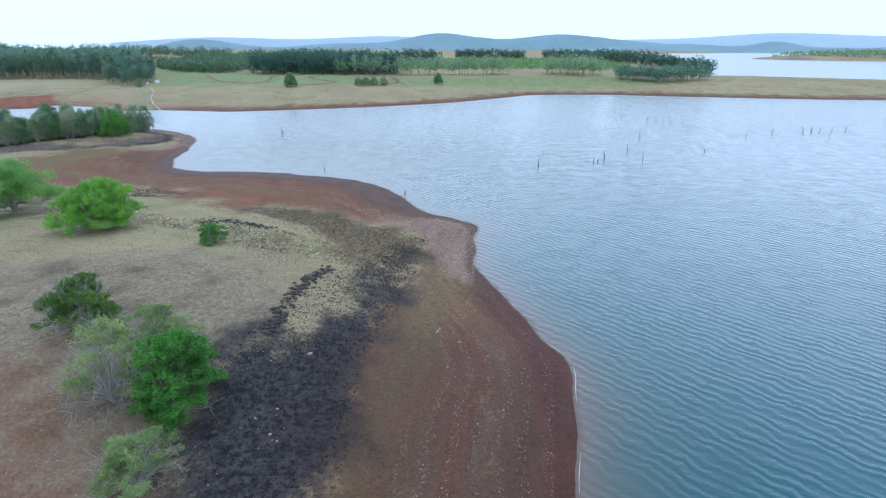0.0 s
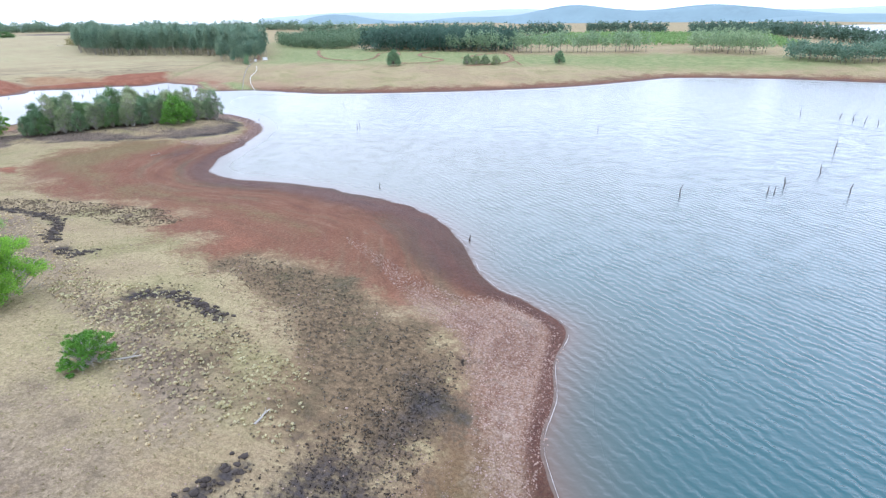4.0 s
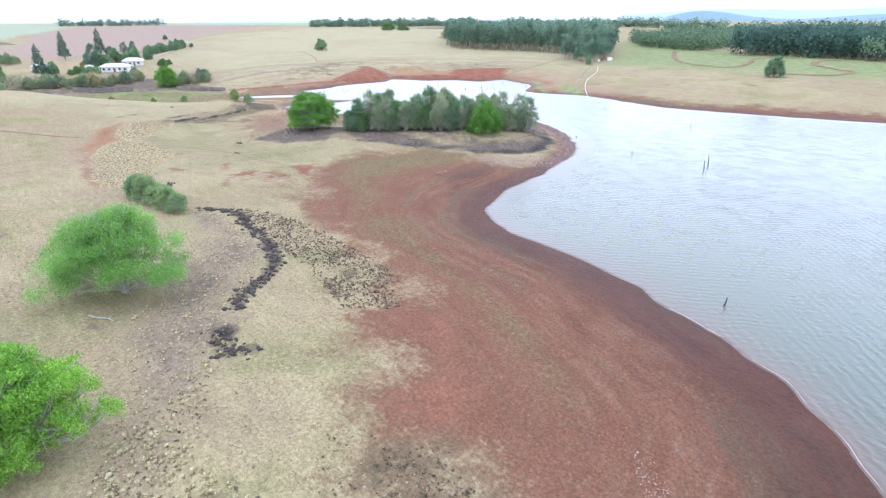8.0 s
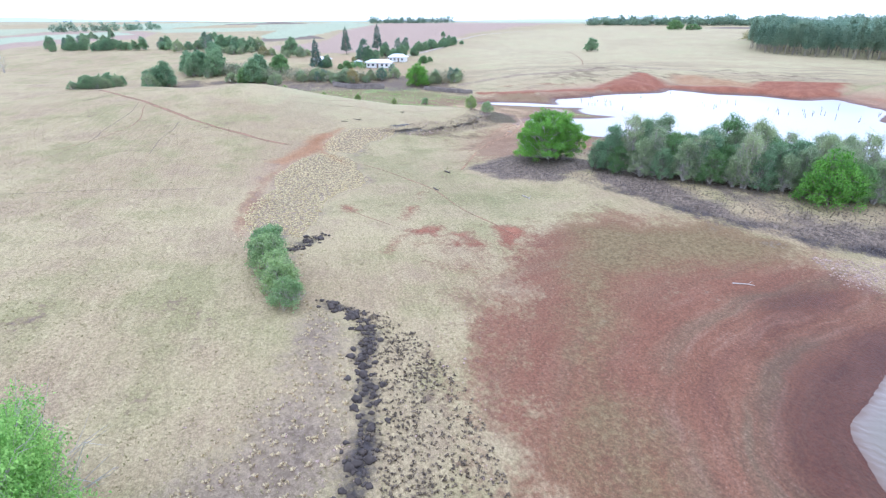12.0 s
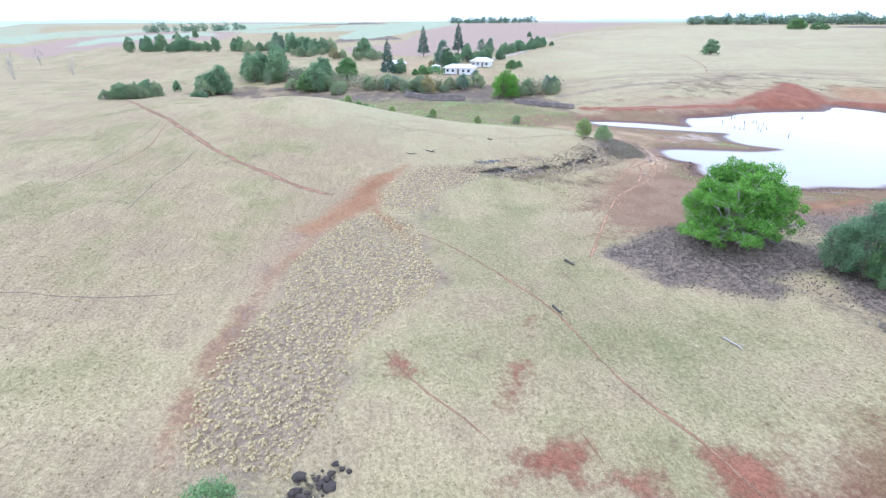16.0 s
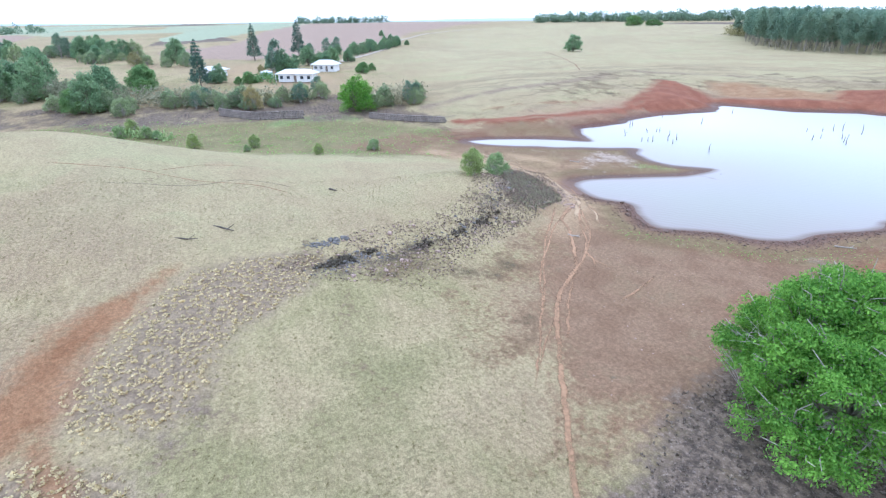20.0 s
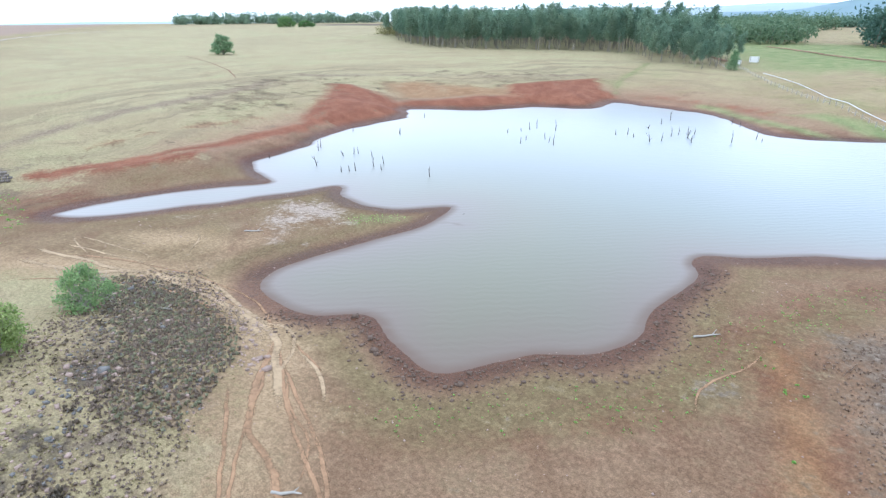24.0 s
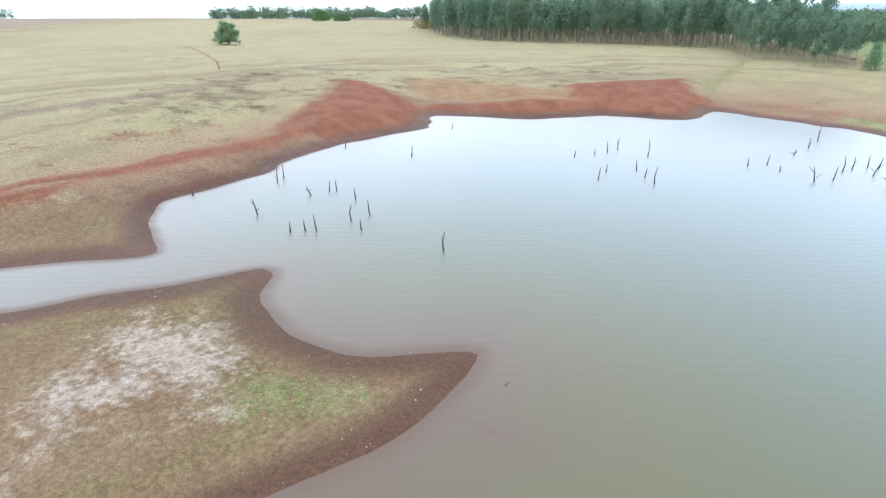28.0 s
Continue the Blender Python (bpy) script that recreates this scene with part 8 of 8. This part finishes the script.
stones("gravel", *points_in(SOIL_NEAR[:26], 5000, 13, -0.2), 0.075, M_STONE, "scattered small pale stones on red soil", 13)
tufts("sedge_clumps", *broken(*along(ROCK_LINE, 900, 1.0, 81), 1.8, 81), 0.28, 0.14, M_CHAR, "dark clumps along the stony knoll", 81, 7)
for k, strip in enumerate(([(-185.8, 125.3), (-186.7, 127.5), (-187, 130), (-188, 131.5)], [(-187.3, 136), (-188.7, 139.5), (-190.5, 143.5), (-192.5, 147.5), (-195, 150.8)])):
    tufts("sedge_gully", *broken(*along(strip, 260, 0.5, 90 + k), 1.7, 90 + k), 0.42, 0.22, M_CHAR, "almost black sedge clumps on a stony bank", 95 + k, 12, 0.12)
stones("gravel", *along(ROCK_LINE, 420, 0.8, 14), 0.13, M_BLUESTONE, "small grey basalt rocks along the knoll", 14)
stones("gravel", *along(ROCK_LINE_EAST, 260, 0.7, 17), 0.15, M_BLUESTONE, "small dark rocks on the bank", 17)
stones("stone_row", *along([(-191.5, 124.5), (-190.9, 125.7), (-191.1, 127.4), (-191.2, 129)], 150, 0.35, 15), 0.18, M_BLUESTONE, "row of dark basalt rocks at the paddock's edge", 15)


def stone_wall(points, courses, label, seed):
    """A dry wall of rough blocks laid in courses along a bank."""
    rng = np.random.default_rng(seed)
    line = smooth_line(points, False, 6)
    t = np.r_[0, np.cumsum(np.hypot(*np.diff(line, axis=0).T))]
    cube = np.array([(i, j, k) for k in (-1, 1) for j in (-1, 1) for i in (-1, 1)], float) * 0.5
    faces = np.array([(0, 2, 3, 1), (4, 5, 7, 6), (0, 1, 5, 4), (2, 6, 7, 3), (0, 4, 6, 2), (1, 3, 7, 5)])
    co, fs = [], []
    for c in range(courses):
        q = rng.uniform(0, 0.5)
        while q < t[-1]:
            w = rng.uniform(0.45, 0.95)
            x, y = np.interp(q, t, line[:, 0]), np.interp(q, t, line[:, 1])
            x1, y1 = np.interp(q + 0.4, t, line[:, 0]), np.interp(q + 0.4, t, line[:, 1])
            a = math.atan2(y1 - y, x1 - x) + rng.normal(scale=0.08)
            v = cube * (w * 0.94, 0.5, 0.36) * rng.uniform(0.82, 1.08, (8, 3))
            px_, py_ = v[:, 0] * math.cos(a) - v[:, 1] * math.sin(a), v[:, 0] * math.sin(a) + v[:, 1] * math.cos(a)
            back = 0.22 * c
            co.append(np.stack([px_ + x - back, py_ + y, v[:, 2] + float(lay(x, y)) + 0.2 + 0.38 * c], -1))
            fs.append(faces + 8 * len(fs))
            q += w
    ob = new("stone_terrace", mesh_of("stone_terrace", np.concatenate(co), np.concatenate(fs)))
    ob.data.materials.append(M_WALLSTONE)
    return tagged(ob, label, "stone wall", kind="stuff")


stone_wall([(-294.3, 116.7), (-290, 121), (-286.8, 125), (-285, 131), (-283.4, 137.8)], 5, "weathered stone terrace wall along the creek bank", 18)
stone_wall([(-278.4, 154.4), (-275.4, 158.6), (-272.9, 163.1), (-268, 172.5)], 4, "weathered stone terrace wall along the creek bank", 19)
stones("gravel", *points_in(BANK, 1700, 48, -0.4), 0.13, M_STONE, "pale and grey stones over the mottled bank", 48)
stones("gravel", *points_in(SOIL_BAY, 900, 42, -0.4), 0.06, M_STONE, "scattered small stones on brown lakebed", 42)
stones("gravel", *points_in(MUD_SPIT, 500, 43, -0.2), 0.07, M_STONE, "small pale stones on the mud spit", 43)
tufts("green_weeds", *points_in(RED_EDGE, 40, 44, 0.6), 0.2, 0.12, M_LEAF_FRESH, "small fresh green weeds on bare soil", 44, 8)
tufts("green_weeds", *points_in(MARGIN_GREEN, 500, 45, -0.6), 0.16, 0.06, M_LEAF_FRESH, "sparse green weeds by the pond margin", 45, 5)
tufts("green_weeds", *points_in(SPIT_GREEN, 160, 46, -0.6), 0.14, 0.05, M_LEAF_FRESH, "green weeds on the tip of the mud spit", 46, 5)
tufts("green_weeds", *points_in(FLAT_GREEN, 2600, 47, -0.4), 0.3, 0.1, M_LEAF_FRESH, "low green growth on the creek flat", 47, 4)
tufts("burnt_scrub", *points_in(KNOLL_SCRUB, 2300, 50, -0.5), 0.19, 0.15, M_STALK, "dense grey-purple scrub over the stony knoll", 50, 8)
tufts("knoll_scrub", *points_in(KNOLL_SCRUB, 1300, 51, 0.0), 0.24, 0.16, M_LEAF_DRAB, "low grey-green scrub over the stony knoll", 51, 9)
stones("gravel", *points_in(KNOLL_SCRUB, 110, 52, -0.4), 0.18, M_BLUESTONE, "grey basalt rocks among knoll scrub", 52)
stones("gravel", *points_in(BARE_RING, 420, 53, -0.6), 0.14, M_STONE, "loose brown stones beside the sandy tracks", 53)
# trodden clods of mud round the pond
rng = np.random.default_rng(54)
mx_, my_ = rng.uniform(-204, -172, 16000), rng.uniform(164, 200, 16000)
md_ = shore_distance(mx_, my_)
keep = (md_ > 0.5) & (md_ < rng.uniform(1.0, 4.6, len(mx_)))
stones("mud_clods", mx_[keep], my_[keep], 0.13, M_CLOD, "hoof-trodden clods of dark drying mud by the pond", 54, 0.3)
# pebbles left in rows along the old waterlines of the point
rng = np.random.default_rng(55)
mx_, my_ = rng.uniform(-6, 17, 60000), rng.uniform(4, 66, 60000)
md_ = shore_distance(mx_, my_) + 0.5 * np.sin(my_ / 7.0)
row_ = 0.5 + 0.5 * np.cos(md_ * 2 * np.pi / 1.9 + 1.3 * np.sin(my_ / 11.0))
keep = (md_ > 1.2) & (md_ < 13) & (row_ > rng.uniform(0.35, 1.45, len(mx_)))
stones("gravel", mx_[keep], my_[keep], 0.05, M_PEBBLE, "pale pebbles in rows along old waterlines", 55)
tufts("sedge_clumps", *points_in(SCRUB_MOTTLE, 700, 56), 0.17, 0.08, M_CHAR, "small dark clumps dotted over dry grass", 56, 6)
tufts("sedge_clumps", *points_in([(-12, 72), (-30, 84), (-38, 88), (-36, 95), (-18, 92), (-2, 84)], 420, 57), 0.16, 0.08, M_CHAR, "small dark clumps at the edge of the soil", 57, 6)
